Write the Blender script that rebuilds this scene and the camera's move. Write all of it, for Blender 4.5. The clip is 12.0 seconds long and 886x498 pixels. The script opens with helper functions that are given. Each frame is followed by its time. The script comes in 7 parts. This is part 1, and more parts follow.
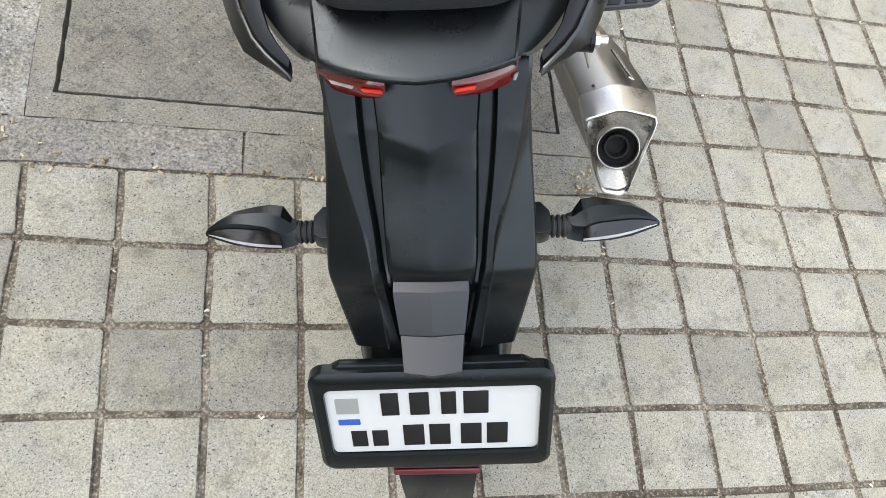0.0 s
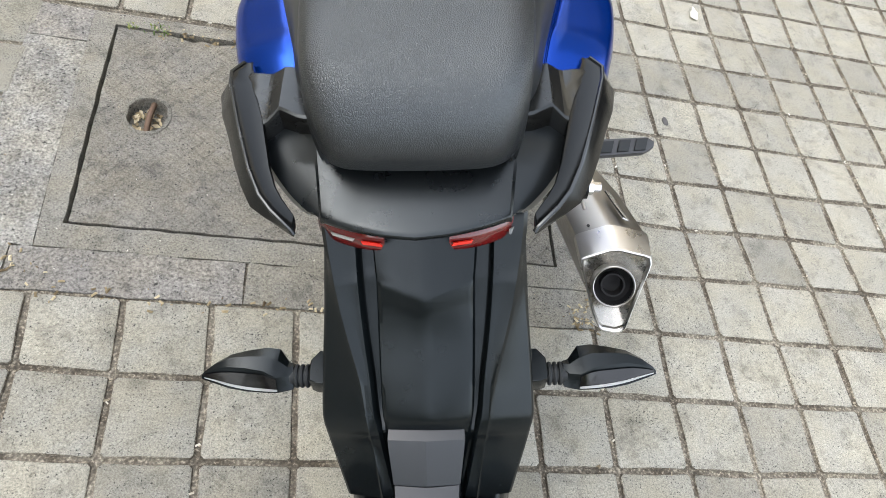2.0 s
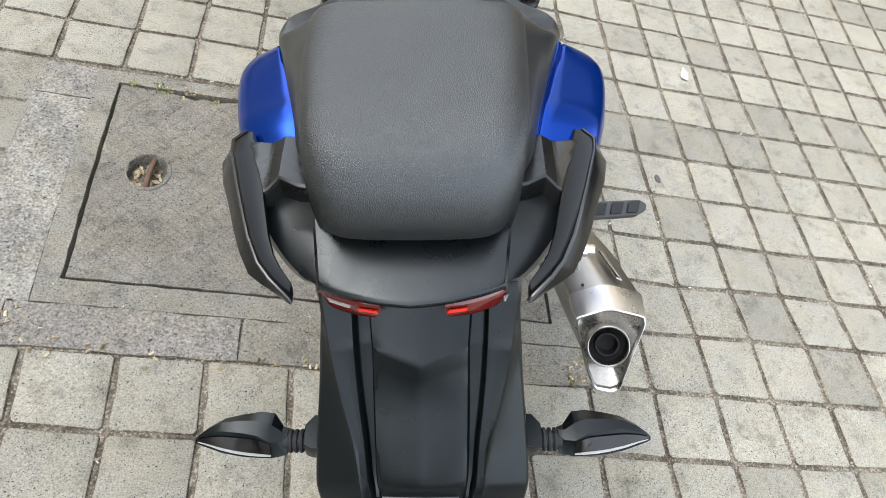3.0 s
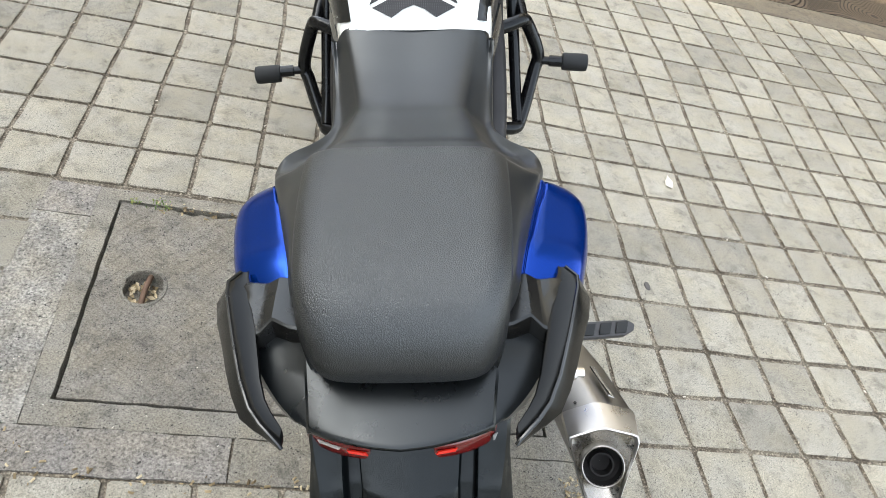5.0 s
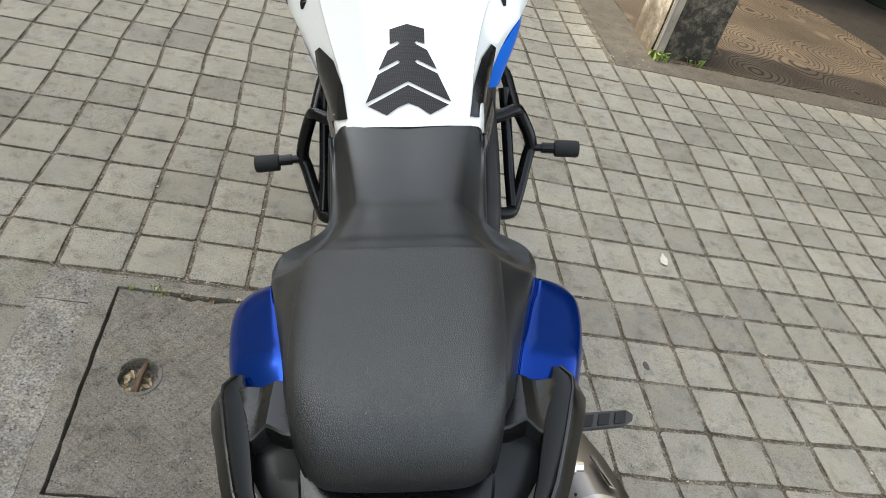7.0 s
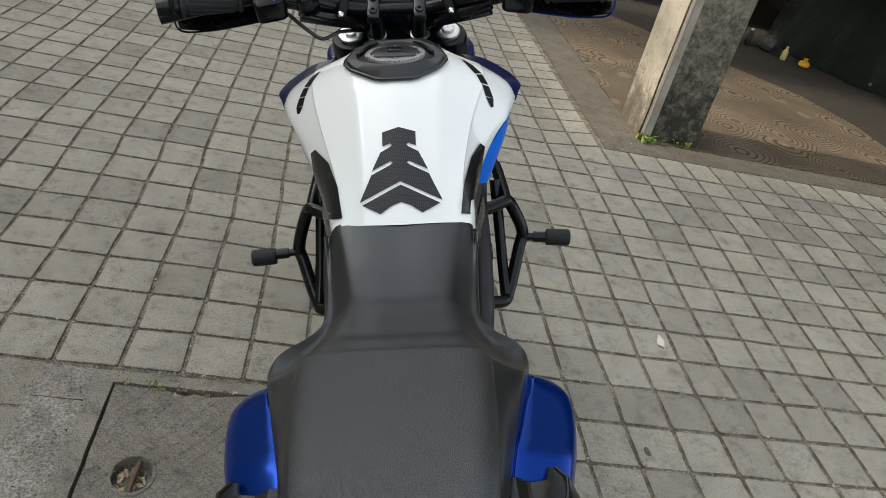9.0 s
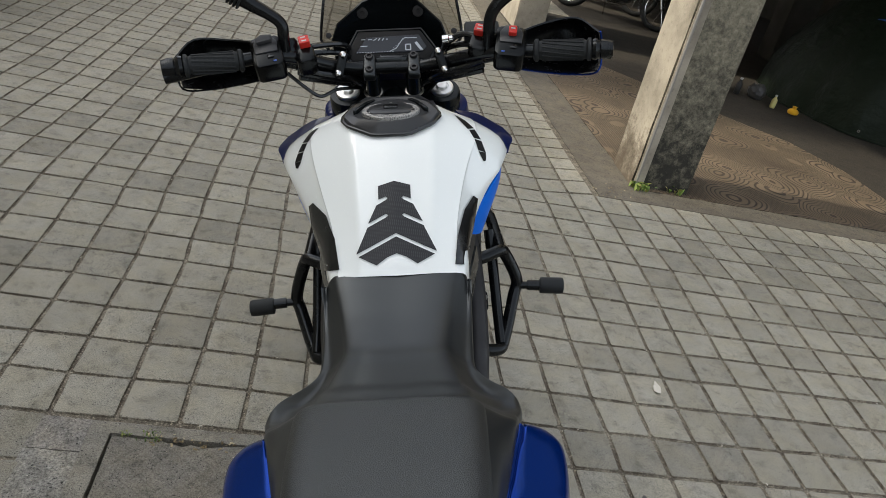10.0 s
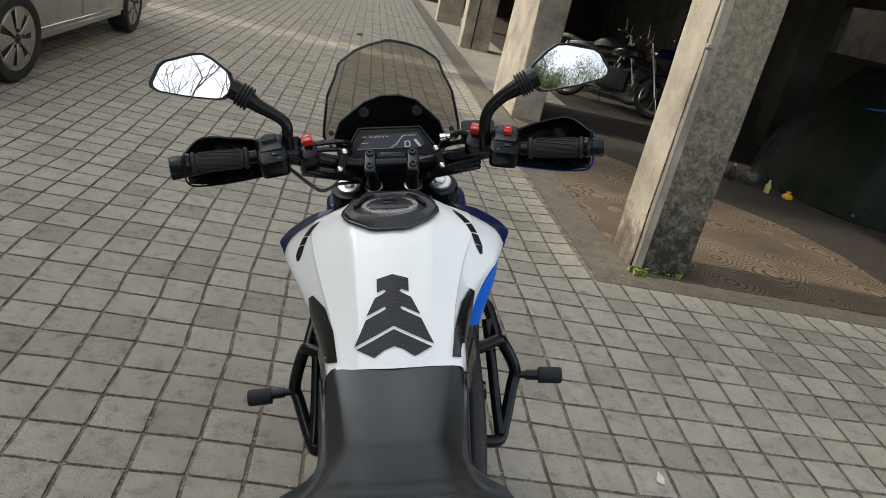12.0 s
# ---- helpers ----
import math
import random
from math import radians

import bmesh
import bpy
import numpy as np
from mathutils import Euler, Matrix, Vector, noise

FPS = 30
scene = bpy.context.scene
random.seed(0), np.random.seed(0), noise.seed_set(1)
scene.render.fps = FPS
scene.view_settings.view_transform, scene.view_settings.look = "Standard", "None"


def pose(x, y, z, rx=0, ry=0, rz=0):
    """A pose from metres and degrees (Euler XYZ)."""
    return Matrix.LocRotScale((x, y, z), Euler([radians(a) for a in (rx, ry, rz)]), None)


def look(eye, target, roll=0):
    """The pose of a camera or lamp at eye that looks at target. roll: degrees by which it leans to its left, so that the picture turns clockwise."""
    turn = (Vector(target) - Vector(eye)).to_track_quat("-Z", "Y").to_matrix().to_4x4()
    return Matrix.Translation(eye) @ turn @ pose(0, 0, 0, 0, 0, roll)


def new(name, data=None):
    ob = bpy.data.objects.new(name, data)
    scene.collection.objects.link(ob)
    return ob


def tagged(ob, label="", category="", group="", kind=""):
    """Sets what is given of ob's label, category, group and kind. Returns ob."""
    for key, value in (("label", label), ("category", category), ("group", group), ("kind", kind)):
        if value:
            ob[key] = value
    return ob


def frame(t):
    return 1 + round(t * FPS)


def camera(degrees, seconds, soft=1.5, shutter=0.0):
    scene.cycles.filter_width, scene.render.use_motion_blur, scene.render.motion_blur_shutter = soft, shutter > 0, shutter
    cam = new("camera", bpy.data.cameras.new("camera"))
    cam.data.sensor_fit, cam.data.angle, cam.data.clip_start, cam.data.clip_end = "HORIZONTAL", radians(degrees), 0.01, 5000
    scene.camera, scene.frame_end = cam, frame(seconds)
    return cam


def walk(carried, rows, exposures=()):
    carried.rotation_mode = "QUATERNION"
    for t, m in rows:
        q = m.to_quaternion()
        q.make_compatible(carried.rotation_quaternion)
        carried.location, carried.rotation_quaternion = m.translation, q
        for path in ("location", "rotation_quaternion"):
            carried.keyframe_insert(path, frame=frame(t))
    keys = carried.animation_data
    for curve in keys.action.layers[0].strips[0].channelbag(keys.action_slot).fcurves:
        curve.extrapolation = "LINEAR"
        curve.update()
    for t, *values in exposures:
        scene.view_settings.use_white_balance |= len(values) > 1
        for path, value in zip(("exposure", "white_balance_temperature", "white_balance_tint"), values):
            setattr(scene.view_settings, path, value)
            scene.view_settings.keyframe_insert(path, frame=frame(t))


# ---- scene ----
cam = camera(63.5, 12.0, soft=0.8)
PATH = [
    (0, (0.602, -1.668, 1.241), (1.058, -0.848, -0.525), 28.5),
    (0.5, (0.601, -1.661, 1.246), (1.048, -0.79, -0.498), 27.0),
    (1, (0.602, -1.655, 1.249), (1.031, -0.702, -0.456), 24.4),
    (1.5, (0.603, -1.651, 1.254), (1.031, -0.624, -0.407), 23.4),
    (2, (0.601, -1.646, 1.264), (1.036, -0.54, -0.345), 22.8),
    (2.5, (0.596, -1.64, 1.275), (1.035, -0.469, -0.286), 22.5),
    (3, (0.597, -1.637, 1.282), (1.031, -0.422, -0.247), 21.7),
    (5, (0.594, -1.616, 1.327), (1.01, -0.207, -0.03), 18.8),
    (5.5, (0.59, -1.612, 1.333), (0.999, -0.164, 0.015), 18.3),
    (6, (0.589, -1.608, 1.342), (0.989, -0.129, 0.057), 17.7),
    (6.5, (0.588, -1.605, 1.35), (0.988, -0.09, 0.107), 17.6),
    (7, (0.592, -1.6, 1.357), (0.987, -0.06, 0.143), 16.9),
    (9, (0.591, -1.601, 1.391), (0.962, 0.067, 0.352), 14.7),
    (9.5, (0.592, -1.612, 1.4), (0.966, 0.086, 0.412), 14.4),
    (10, (0.59, -1.622, 1.412), (0.949, 0.113, 0.483), 13.9),
    (10.5, (0.59, -1.624, 1.42), (0.952, 0.142, 0.553), 13.7),
    (11, (0.591, -1.624, 1.427), (0.944, 0.162, 0.599), 13.4),
    (11.5, (0.591, -1.628, 1.433), (0.934, 0.176, 0.641), 13.2),
    (12, (0.589, -1.633, 1.44), (0.911, 0.201, 0.711), 13.2),
]
walk(cam, [(t, look(eye, target, roll)) for t, eye, target, roll in PATH],
     exposures=((0.0, 2.68, 6500, 10), (1.5, 2.7, 6500, 10), (3.0, 2.74, 6510, 10), (5.0, 2.65, 6570, 9), (6.5, 2.2, 6610, 9), (7.0, 1.96, 6620, 9), (9.0, 1.45, 6620, 9), (9.5, 1.37, 6600, 9), (12.0, 1.28, 6560, 10)))

# ---- light: bright hazy sky, soft sun dimmed as if by trees, cut by added walls ----
world = bpy.data.worlds.new("sky")
scene.world = world
world.use_nodes = True
wt = world.node_tree
sky = wt.nodes.new("ShaderNodeTexSky")
sky.sky_type = "NISHITA"
sky.sun_disc = False
sky.sun_elevation = radians(40)
sky.sun_rotation = radians(-90)
sky.air_density, sky.dust_density, sky.ozone_density = 1.0, 4.0, 1.0
haze = wt.nodes.new("ShaderNodeHueSaturation")
haze.inputs["Saturation"].default_value = 0.36
wt.links.new(sky.outputs["Color"], haze.inputs["Color"])
wt.links.new(haze.outputs["Color"], wt.nodes["Background"].inputs["Color"])
wt.nodes["Background"].inputs["Strength"].default_value = 0.15
sun = new("sun", bpy.data.lights.new("sun", "SUN"))
sun.data.energy, sun.data.angle, sun.data.color = 1.3, radians(1.5), (1.0, 0.9, 0.74)
sun.matrix_world = look((-math.cos(radians(40)), 0.02, math.sin(radians(40))), (0, 0, 0))

# ---- materials ----
def material(name, colour, rough=0.5, metal=0.0, coat=0.0, coords="Object"):
    m = bpy.data.materials.new(name)
    m.use_nodes = True
    b = m.node_tree.nodes["Principled BSDF"]
    b.inputs["Base Color"].default_value = (*colour, 1)
    b.inputs["Roughness"].default_value = rough
    b.inputs["Metallic"].default_value = metal
    b.inputs["Coat Weight"].default_value = coat
    b.inputs["Coat Roughness"].default_value = 0.05
    return m


def node(m, kind, **sockets):
    n = m.node_tree.nodes.new(kind)
    for k, v in sockets.items():
        n.inputs[k.replace("_", " ")].default_value = v
    return n


def wire(m, a, out, b, inp):
    m.node_tree.links.new(a.outputs[out], b.inputs[inp])


def shader(m):
    return m.node_tree.nodes["Principled BSDF"]


def coords(m, kind="Object"):
    c = m.node_tree.nodes.get("coords") or m.node_tree.nodes.new("ShaderNodeTexCoord")
    c.name = "coords"
    return c


def noise_tex(m, scale, detail=4.0, kind="Object", rough=0.55):
    n = node(m, "ShaderNodeTexNoise", Scale=scale, Detail=detail, Roughness=rough)
    if kind == "World":
        wire(m, m.node_tree.nodes.new("ShaderNodeNewGeometry"), "Position", n, "Vector")
    else:
        wire(m, coords(m), kind, n, "Vector")
    return n


def ramp(m, src, out, stops):
    r = m.node_tree.nodes.new("ShaderNodeValToRGB")
    e = r.color_ramp.elements
    while len(e) < len(stops):
        e.new(0.5)
    for el, (p, c) in zip(e, stops):
        el.position = p
        el.color = (c, c, c, 1) if isinstance(c, float) else (*c, 1)
    wire(m, src, out, r, "Fac")
    return r


def mix(m, fac, a, b, blend="MIX"):
    """fac, a, b: numbers, colours or (node, output)."""
    n = m.node_tree.nodes.new("ShaderNodeMix")
    n.data_type, n.blend_type = "RGBA", blend
    for v, i in ((fac, 0), (a, 6), (b, 7)):
        if isinstance(v, tuple) and hasattr(v[0], "outputs"):
            m.node_tree.links.new(v[0].outputs[v[1]], n.inputs[i])
        else:
            n.inputs[i].default_value = v if i == 0 else (*v, 1)
    return (n, 2)


def base(m, src):
    m.node_tree.links.new(src[0].outputs[src[1]], shader(m).inputs["Base Color"])


def bump(m, src, out, strength, distance):
    b = node(m, "ShaderNodeBump", Strength=strength, Distance=distance)
    wire(m, src, out, b, "Height")
    old = shader(m).inputs["Normal"].links
    if old:
        m.node_tree.links.new(old[0].from_socket, b.inputs["Normal"])
    wire(m, b, "Normal", shader(m), "Normal")
    return b


def vary_rough(m, scale, lo, hi):
    r = ramp(m, noise_tex(m, scale, 5), "Fac", ((0.3, lo), (0.7, hi)))
    wire(m, r, "Color", shader(m), "Roughness")


def concrete(name, light, dark, speck_scale, speck=0.5, bumpy=0.0015, island=False, kind="World", spread=(0.74, 1.06)):
    m = material(name, light, 0.88)
    big = ramp(m, noise_tex(m, 7.0, 6, kind, 0.65), "Fac", ((0.3, dark), (0.68, light)))
    col = (big, "Color")
    fine = noise_tex(m, speck_scale, 4, kind, 0.8)
    f = ramp(m, fine, "Fac", ((0.30, 0.12), (0.5, 0.5), (0.70, 0.88)))
    col = mix(m, speck, col, (f, "Color"), "OVERLAY")
    mid = ramp(m, noise_tex(m, speck_scale * 0.23, 5, kind, 0.7), "Fac", ((0.30, 0.62), (0.45, 1.0), (0.62, 1.0), (0.74, 1.16)))
    col = mix(m, 0.8, col, (mid, "Color"), "MULTIPLY")
    stain = ramp(m, noise_tex(m, 15.0, 7, kind, 0.72), "Fac", ((0.30, 0.42), (0.48, 1.0)))
    col = mix(m, 0.8, col, (stain, "Color"), "MULTIPLY")
    gate = ramp(m, noise_tex(m, 22.0, 3, kind), "Fac", ((0.35, 0.15), (0.6, 1.0)))
    pit = ramp(m, noise_tex(m, speck_scale * 0.72, 2, kind, 0.6), "Fac", ((0.32, 0.10), (0.40, 1.0)))
    col = mix(m, (gate, "Color"), col, mix(m, 1.0, col, (pit, "Color"), "MULTIPLY"))
    warm = ramp(m, noise_tex(m, 11.0, 4, kind), "Fac", ((0.38, (1.0, 0.98, 0.92)), (0.6, (0.96, 0.965, 0.97))))
    col = mix(m, 1.0, col, (warm, "Color"), "MULTIPLY")
    info = m.node_tree.nodes.new("ShaderNodeObjectInfo" if not island else "ShaderNodeNewGeometry")
    r = ramp(m, info, "Random" if not island else "Random Per Island", ((0.0, spread[0]), (0.3, 0.95), (1.0, spread[1])))
    col = mix(m, 1.0, col, (r, "Color"), "MULTIPLY")
    base(m, col)
    bump(m, fine, "Fac", 0.7, bumpy)
    return m


PAVER = concrete("paver", (0.346, 0.330, 0.277), (0.270, 0.258, 0.213), 330.0, 0.7)
PAVER_FAR = concrete("paver_joined", (0.346, 0.330, 0.277), (0.270, 0.258, 0.213), 330.0, 0.7, island=True)
LID = concrete("lid_concrete", (0.285, 0.272, 0.232), (0.198, 0.187, 0.158), 260.0, 0.8)
LIDTOP = concrete("hatched_lid_concrete", (0.318, 0.300, 0.255), (0.218, 0.204, 0.171), 260.0, 0.8)
for turn in (38, -52):  # faint crossed scoring
    lm = node(LIDTOP, "ShaderNodeMapping")
    lm.inputs["Rotation"].default_value = (0, 0, radians(turn))
    wire(LIDTOP, coords(LIDTOP), "Object", lm, "Vector")
    lw = node(LIDTOP, "ShaderNodeTexWave", Scale=9.0, Distortion=0.6, Detail=2.0)
    wire(LIDTOP, lm, "Vector", lw, "Vector")
    bump(LIDTOP, ramp(LIDTOP, lw, "Fac", ((0.0, 0.0), (0.14, 1.0))), "Color", 0.6, 0.003)
for rough_mat in (LID, LIDTOP):  # trowel marks and broken cement skin
    bump(rough_mat, noise_tex(rough_mat, 42.0, 8, "World", 0.8), "Fac", 0.9, 0.006)
    flake = ramp(rough_mat, noise_tex(rough_mat, 24.0, 8, "World", 0.78), "Fac", ((0.56, 0.0), (0.66, 0.55)))
    was = shader(rough_mat).inputs["Base Color"].links[0].from_socket
    pale = mix(rough_mat, (flake, "Color"), (0.2, 0.2, 0.2), (0.36, 0.345, 0.30))
    rough_mat.node_tree.links.new(was, pale[0].inputs[6])
    base(rough_mat, pale)
PEBBLE = concrete("pebbled_concrete", (0.352, 0.340, 0.304), (0.208, 0.200, 0.176), 170.0, 1.0, 0.004, spread=(1.0, 1.0))
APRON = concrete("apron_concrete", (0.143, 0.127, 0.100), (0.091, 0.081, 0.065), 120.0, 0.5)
pl = noise_tex(PEBBLE, 75.0, 3)
bump(PEBBLE, pl, "Fac", 0.9, 0.008)
CURBSTONE = concrete("curb_concrete", (0.288, 0.272, 0.244), (0.208, 0.196, 0.176), 170.0, 1.0, 0.004)

SOIL = material("joint_soil", (0.09, 0.075, 0.058), 0.95)
s = noise_tex(SOIL, 190.0, 4)
soil_dark = ramp(SOIL, s, "Fac", ((0.3, (0.040, 0.034, 0.025)), (0.56, (0.10, 0.084, 0.060)), (0.70, (0.34, 0.29, 0.22))))
soil_pale = ramp(SOIL, s, "Fac", ((0.3, (0.105, 0.093, 0.072)), (0.5, (0.22, 0.196, 0.152)), (0.66, (0.44, 0.40, 0.31))))
sandy = ramp(SOIL, noise_tex(SOIL, 13.0, 6, "World", 0.75), "Fac", ((0.42, 0.0), (0.60, 0.85)))
base(SOIL, mix(SOIL, (sandy, "Color"), (soil_dark, "Color"), (soil_pale, "Color")))
bump(SOIL, s, "Fac", 0.8, 0.004)

SWIRL = material("swirl_tile", (0.42, 0.31, 0.2), 0.7)
wob = noise_tex(SWIRL, 2.1, 1)
bend = node(SWIRL, "ShaderNodeVectorMath")
bend.operation = "MULTIPLY_ADD"
bend.inputs[1].default_value = (0.20, 0.20, 0.0)
wire(SWIRL, wob, "Color", bend, 0)
wire(SWIRL, coords(SWIRL), "Object", bend, 2)
vor = node(SWIRL, "ShaderNodeTexVoronoi", Scale=2.6, Randomness=0.9)
wire(SWIRL, bend, 0, vor, "Vector")
mul = node(SWIRL, "ShaderNodeMath")
mul.operation = "MULTIPLY"
mul.inputs[1].default_value = 98.0
wire(SWIRL, vor, "Distance", mul, 0)
sine = node(SWIRL, "ShaderNodeMath")
sine.operation = "SINE"
wire(SWIRL, mul, 0, sine, 0)
lift = node(SWIRL, "ShaderNodeMath")
lift.operation = "ADD"
lift.inputs[1].default_value = 0.8
wire(SWIRL, sine, 0, lift, 0)
rings_in = ramp(SWIRL, lift, 0, ((0.0, 0.0), (0.4, 1.0)))
studs = node(SWIRL, "ShaderNodeTexVoronoi", Scale=52.0, Randomness=0.0)
wire(SWIRL, coords(SWIRL), "Object", studs, "Vector")
stud = ramp(SWIRL, studs, "Distance", ((0.30, 1.0), (0.46, 0.25)))
edge = ramp(SWIRL, vor, "Distance", ((0.66, 0.0), (0.67, 1.0)))
both = mix(SWIRL, (edge, "Color"), (rings_in, "Color"), (stud, "Color"))
sr = both[0]
tone = ramp(SWIRL, noise_tex(SWIRL, 2.2, 5), "Fac", ((0.3, (0.115, 0.087, 0.057)), (0.7, (0.215, 0.164, 0.107))))
base(SWIRL, mix(SWIRL, both, (0.050, 0.037, 0.025), (tone, "Color")))
bump(SWIRL, sr, 2, 1.0, 0.008)

PLASTER = material("pillar_plaster", (0.55, 0.5, 0.42), 0.9)
pn = noise_tex(PLASTER, 3.0, 8, rough=0.65)
pc = ramp(PLASTER, pn, "Fac", ((0.3, (0.20, 0.180, 0.142)), (0.52, (0.365, 0.33, 0.265)), (0.75, (0.49, 0.445, 0.36))))
spots = ramp(PLASTER, noise_tex(PLASTER, 26.0, 6, rough=0.75), "Fac", ((0.33, 0.25), (0.45, 1.0)))
base(PLASTER, mix(PLASTER, 0.4, (pc, "Color"), (spots, "Color"), "MULTIPLY"))
bump(PLASTER, noise_tex(PLASTER, 90.0, 5), "Fac", 0.5, 0.004)
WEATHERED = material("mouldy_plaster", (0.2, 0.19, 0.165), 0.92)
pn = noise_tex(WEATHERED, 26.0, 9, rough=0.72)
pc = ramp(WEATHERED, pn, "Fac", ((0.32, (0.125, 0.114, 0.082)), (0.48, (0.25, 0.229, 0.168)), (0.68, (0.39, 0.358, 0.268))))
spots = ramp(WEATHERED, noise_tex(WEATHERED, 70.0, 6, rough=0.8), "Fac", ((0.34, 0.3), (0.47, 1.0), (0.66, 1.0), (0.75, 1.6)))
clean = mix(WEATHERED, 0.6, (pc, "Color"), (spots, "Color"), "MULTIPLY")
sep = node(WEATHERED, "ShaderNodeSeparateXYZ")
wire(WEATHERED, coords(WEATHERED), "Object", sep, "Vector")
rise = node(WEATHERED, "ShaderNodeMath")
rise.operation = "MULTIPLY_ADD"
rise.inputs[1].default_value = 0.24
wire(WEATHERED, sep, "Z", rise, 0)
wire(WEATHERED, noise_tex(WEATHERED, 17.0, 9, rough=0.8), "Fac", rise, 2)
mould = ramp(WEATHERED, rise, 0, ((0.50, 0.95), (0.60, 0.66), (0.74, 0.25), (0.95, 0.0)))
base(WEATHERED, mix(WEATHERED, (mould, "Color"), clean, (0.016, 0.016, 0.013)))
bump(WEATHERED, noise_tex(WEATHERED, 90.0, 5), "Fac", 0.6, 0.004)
# cream plaster splashed brown and flaking at its foot
SPLASHED = PLASTER.copy()
SPLASHED.name = "splashed_plaster"
sep = node(SPLASHED, "ShaderNodeSeparateXYZ")
wire(SPLASHED, coords(SPLASHED), "Object", sep, "Vector")
rise = node(SPLASHED, "ShaderNodeMath")
rise.operation = "MULTIPLY_ADD"
rise.inputs[1].default_value = 0.75
wire(SPLASHED, sep, "Z", rise, 0)
wire(SPLASHED, noise_tex(SPLASHED, 11.0, 9, rough=0.8), "Fac", rise, 2)
splash = ramp(SPLASHED, rise, 0, ((0.52, 0.9), (0.66, 0.55), (0.76, 0.0)))
was = shader(SPLASHED).inputs["Base Color"].links[0].from_socket
dirty = mix(SPLASHED, (splash, "Color"), (0.2, 0.2, 0.2), (0.082, 0.062, 0.040))
SPLASHED.node_tree.links.new(was, dirty[0].inputs[6])
base(SPLASHED, dirty)

PLASTIC = material("black_plastic", (0.0040, 0.0054, 0.0060), 0.34)
shader(PLASTIC).inputs["Specular IOR Level"].default_value = 0.28
shader(PLASTIC).inputs["Specular Tint"].default_value = (0.92, 1.0, 1.03, 1)
bump(PLASTIC, noise_tex(PLASTIC, 1400.0, 2), "Fac", 0.12, 0.0004)
vary_rough(PLASTIC, 30.0, 0.18, 0.28)
# PLASTIC again with raised base and specular, which put in the cover's sky sheen
COVER = material("satin_cover_plastic", (0.0060, 0.0071, 0.0077), 0.4)
shader(COVER).inputs["Specular IOR Level"].default_value = 0.5
shader(COVER).inputs["Specular Tint"].default_value = (0.92, 1.0, 1.03, 1)
bump(COVER, noise_tex(COVER, 1400.0, 2), "Fac", 0.12, 0.0004)
vary_rough(COVER, 30.0, 0.24, 0.34)
LAMP_GREY = material("charcoal_plastic", (0.017, 0.0195, 0.022), 0.36)
bump(LAMP_GREY, noise_tex(LAMP_GREY, 1400.0, 2), "Fac", 0.12, 0.0004)
FILLER_GREY = material("charcoal_satin_plastic", (0.024, 0.0255, 0.027), 0.36)
bump(FILLER_GREY, noise_tex(FILLER_GREY, 1400.0, 2), "Fac", 0.12, 0.0004)
GLOSS = material("gloss_black", (0.008, 0.008, 0.008), 0.22, 0.0, 0.2)
SATIN = material("satin_black_casting", (0.003, 0.003, 0.003), 0.36)
shader(SATIN).inputs["Specular IOR Level"].default_value = 0.22
shader(SATIN).inputs["Specular Tint"].default_value = (0.92, 1.0, 1.03, 1)
vary_rough(SATIN, 45.0, 0.16, 0.26)
shader(GLOSS).inputs["Specular Tint"].default_value = (0.92, 1.0, 1.03, 1)
vary_rough(GLOSS, 40.0, 0.18, 0.3)
RUBBER = material("rubber", (0.011, 0.011, 0.011), 0.7)
shader(RUBBER).inputs["Specular Tint"].default_value = (0.92, 1.0, 1.03, 1)
bump(RUBBER, noise_tex(RUBBER, 260.0, 3), "Fac", 0.3, 0.001)
DARK = material("dark_frame", (0.012, 0.012, 0.013), 0.5)
vary_rough(DARK, 25.0, 0.4, 0.65)
POWDER = material("black_powder_coat", (0.005, 0.005, 0.0054), 0.33)
shader(POWDER).inputs["Specular IOR Level"].default_value = 0.32
shader(POWDER).inputs["Specular Tint"].default_value = (0.92, 1.0, 1.03, 1)
vary_rough(POWDER, 50.0, 0.18, 0.3)
STEEL = material("brushed_steel", (0.42, 0.405, 0.375), 0.34, 1.0)
vary_rough(STEEL, 60.0, 0.28, 0.42)
BRUSHED = material("brushed_end_plate", (0.36, 0.345, 0.31), 0.3, 1.0)
vary_rough(BRUSHED, 160.0, 0.22, 0.34)
POLISHED = material("polished_steel", (0.62, 0.605, 0.57), 0.22, 1.0)
vary_rough(POLISHED, 40.0, 0.24, 0.36)
ALLOY = material("bare_alloy", (0.78, 0.78, 0.76), 0.36, 1.0)
vary_rough(ALLOY, 60.0, 0.28, 0.42)
CHROME = material("chrome", (0.75, 0.75, 0.74), 0.16, 1.0)
vary_rough(CHROME, 90.0, 0.1, 0.24)
SEAT = material("seat_leatherette", (0.030, 0.032, 0.0335), 0.44)
g = node(SEAT, "ShaderNodeTexVoronoi", Scale=1.0)
g.feature = "DISTANCE_TO_EDGE"
gm = node(SEAT, "ShaderNodeMapping")
gm.inputs["Scale"].default_value = (700.0, 380.0, 380.0)
wire(SEAT, coords(SEAT), "Object", gm, "Vector")
wire(SEAT, gm, "Vector", g, "Vector")
gr = ramp(SEAT, g, "Distance", ((0.0, 0.0), (0.22, 1.0)))
# grain valleys coloured darker, putting the relief's shade into the colour
base(SEAT, mix(SEAT, (gr, "Color"), (0.0045, 0.0048, 0.0051), (0.024, 0.0255, 0.0265)))
bump(SEAT, gr, "Color", 0.42, 0.0006)
shader(SEAT).inputs["Specular Tint"].default_value = (0.92, 1.0, 1.03, 1)
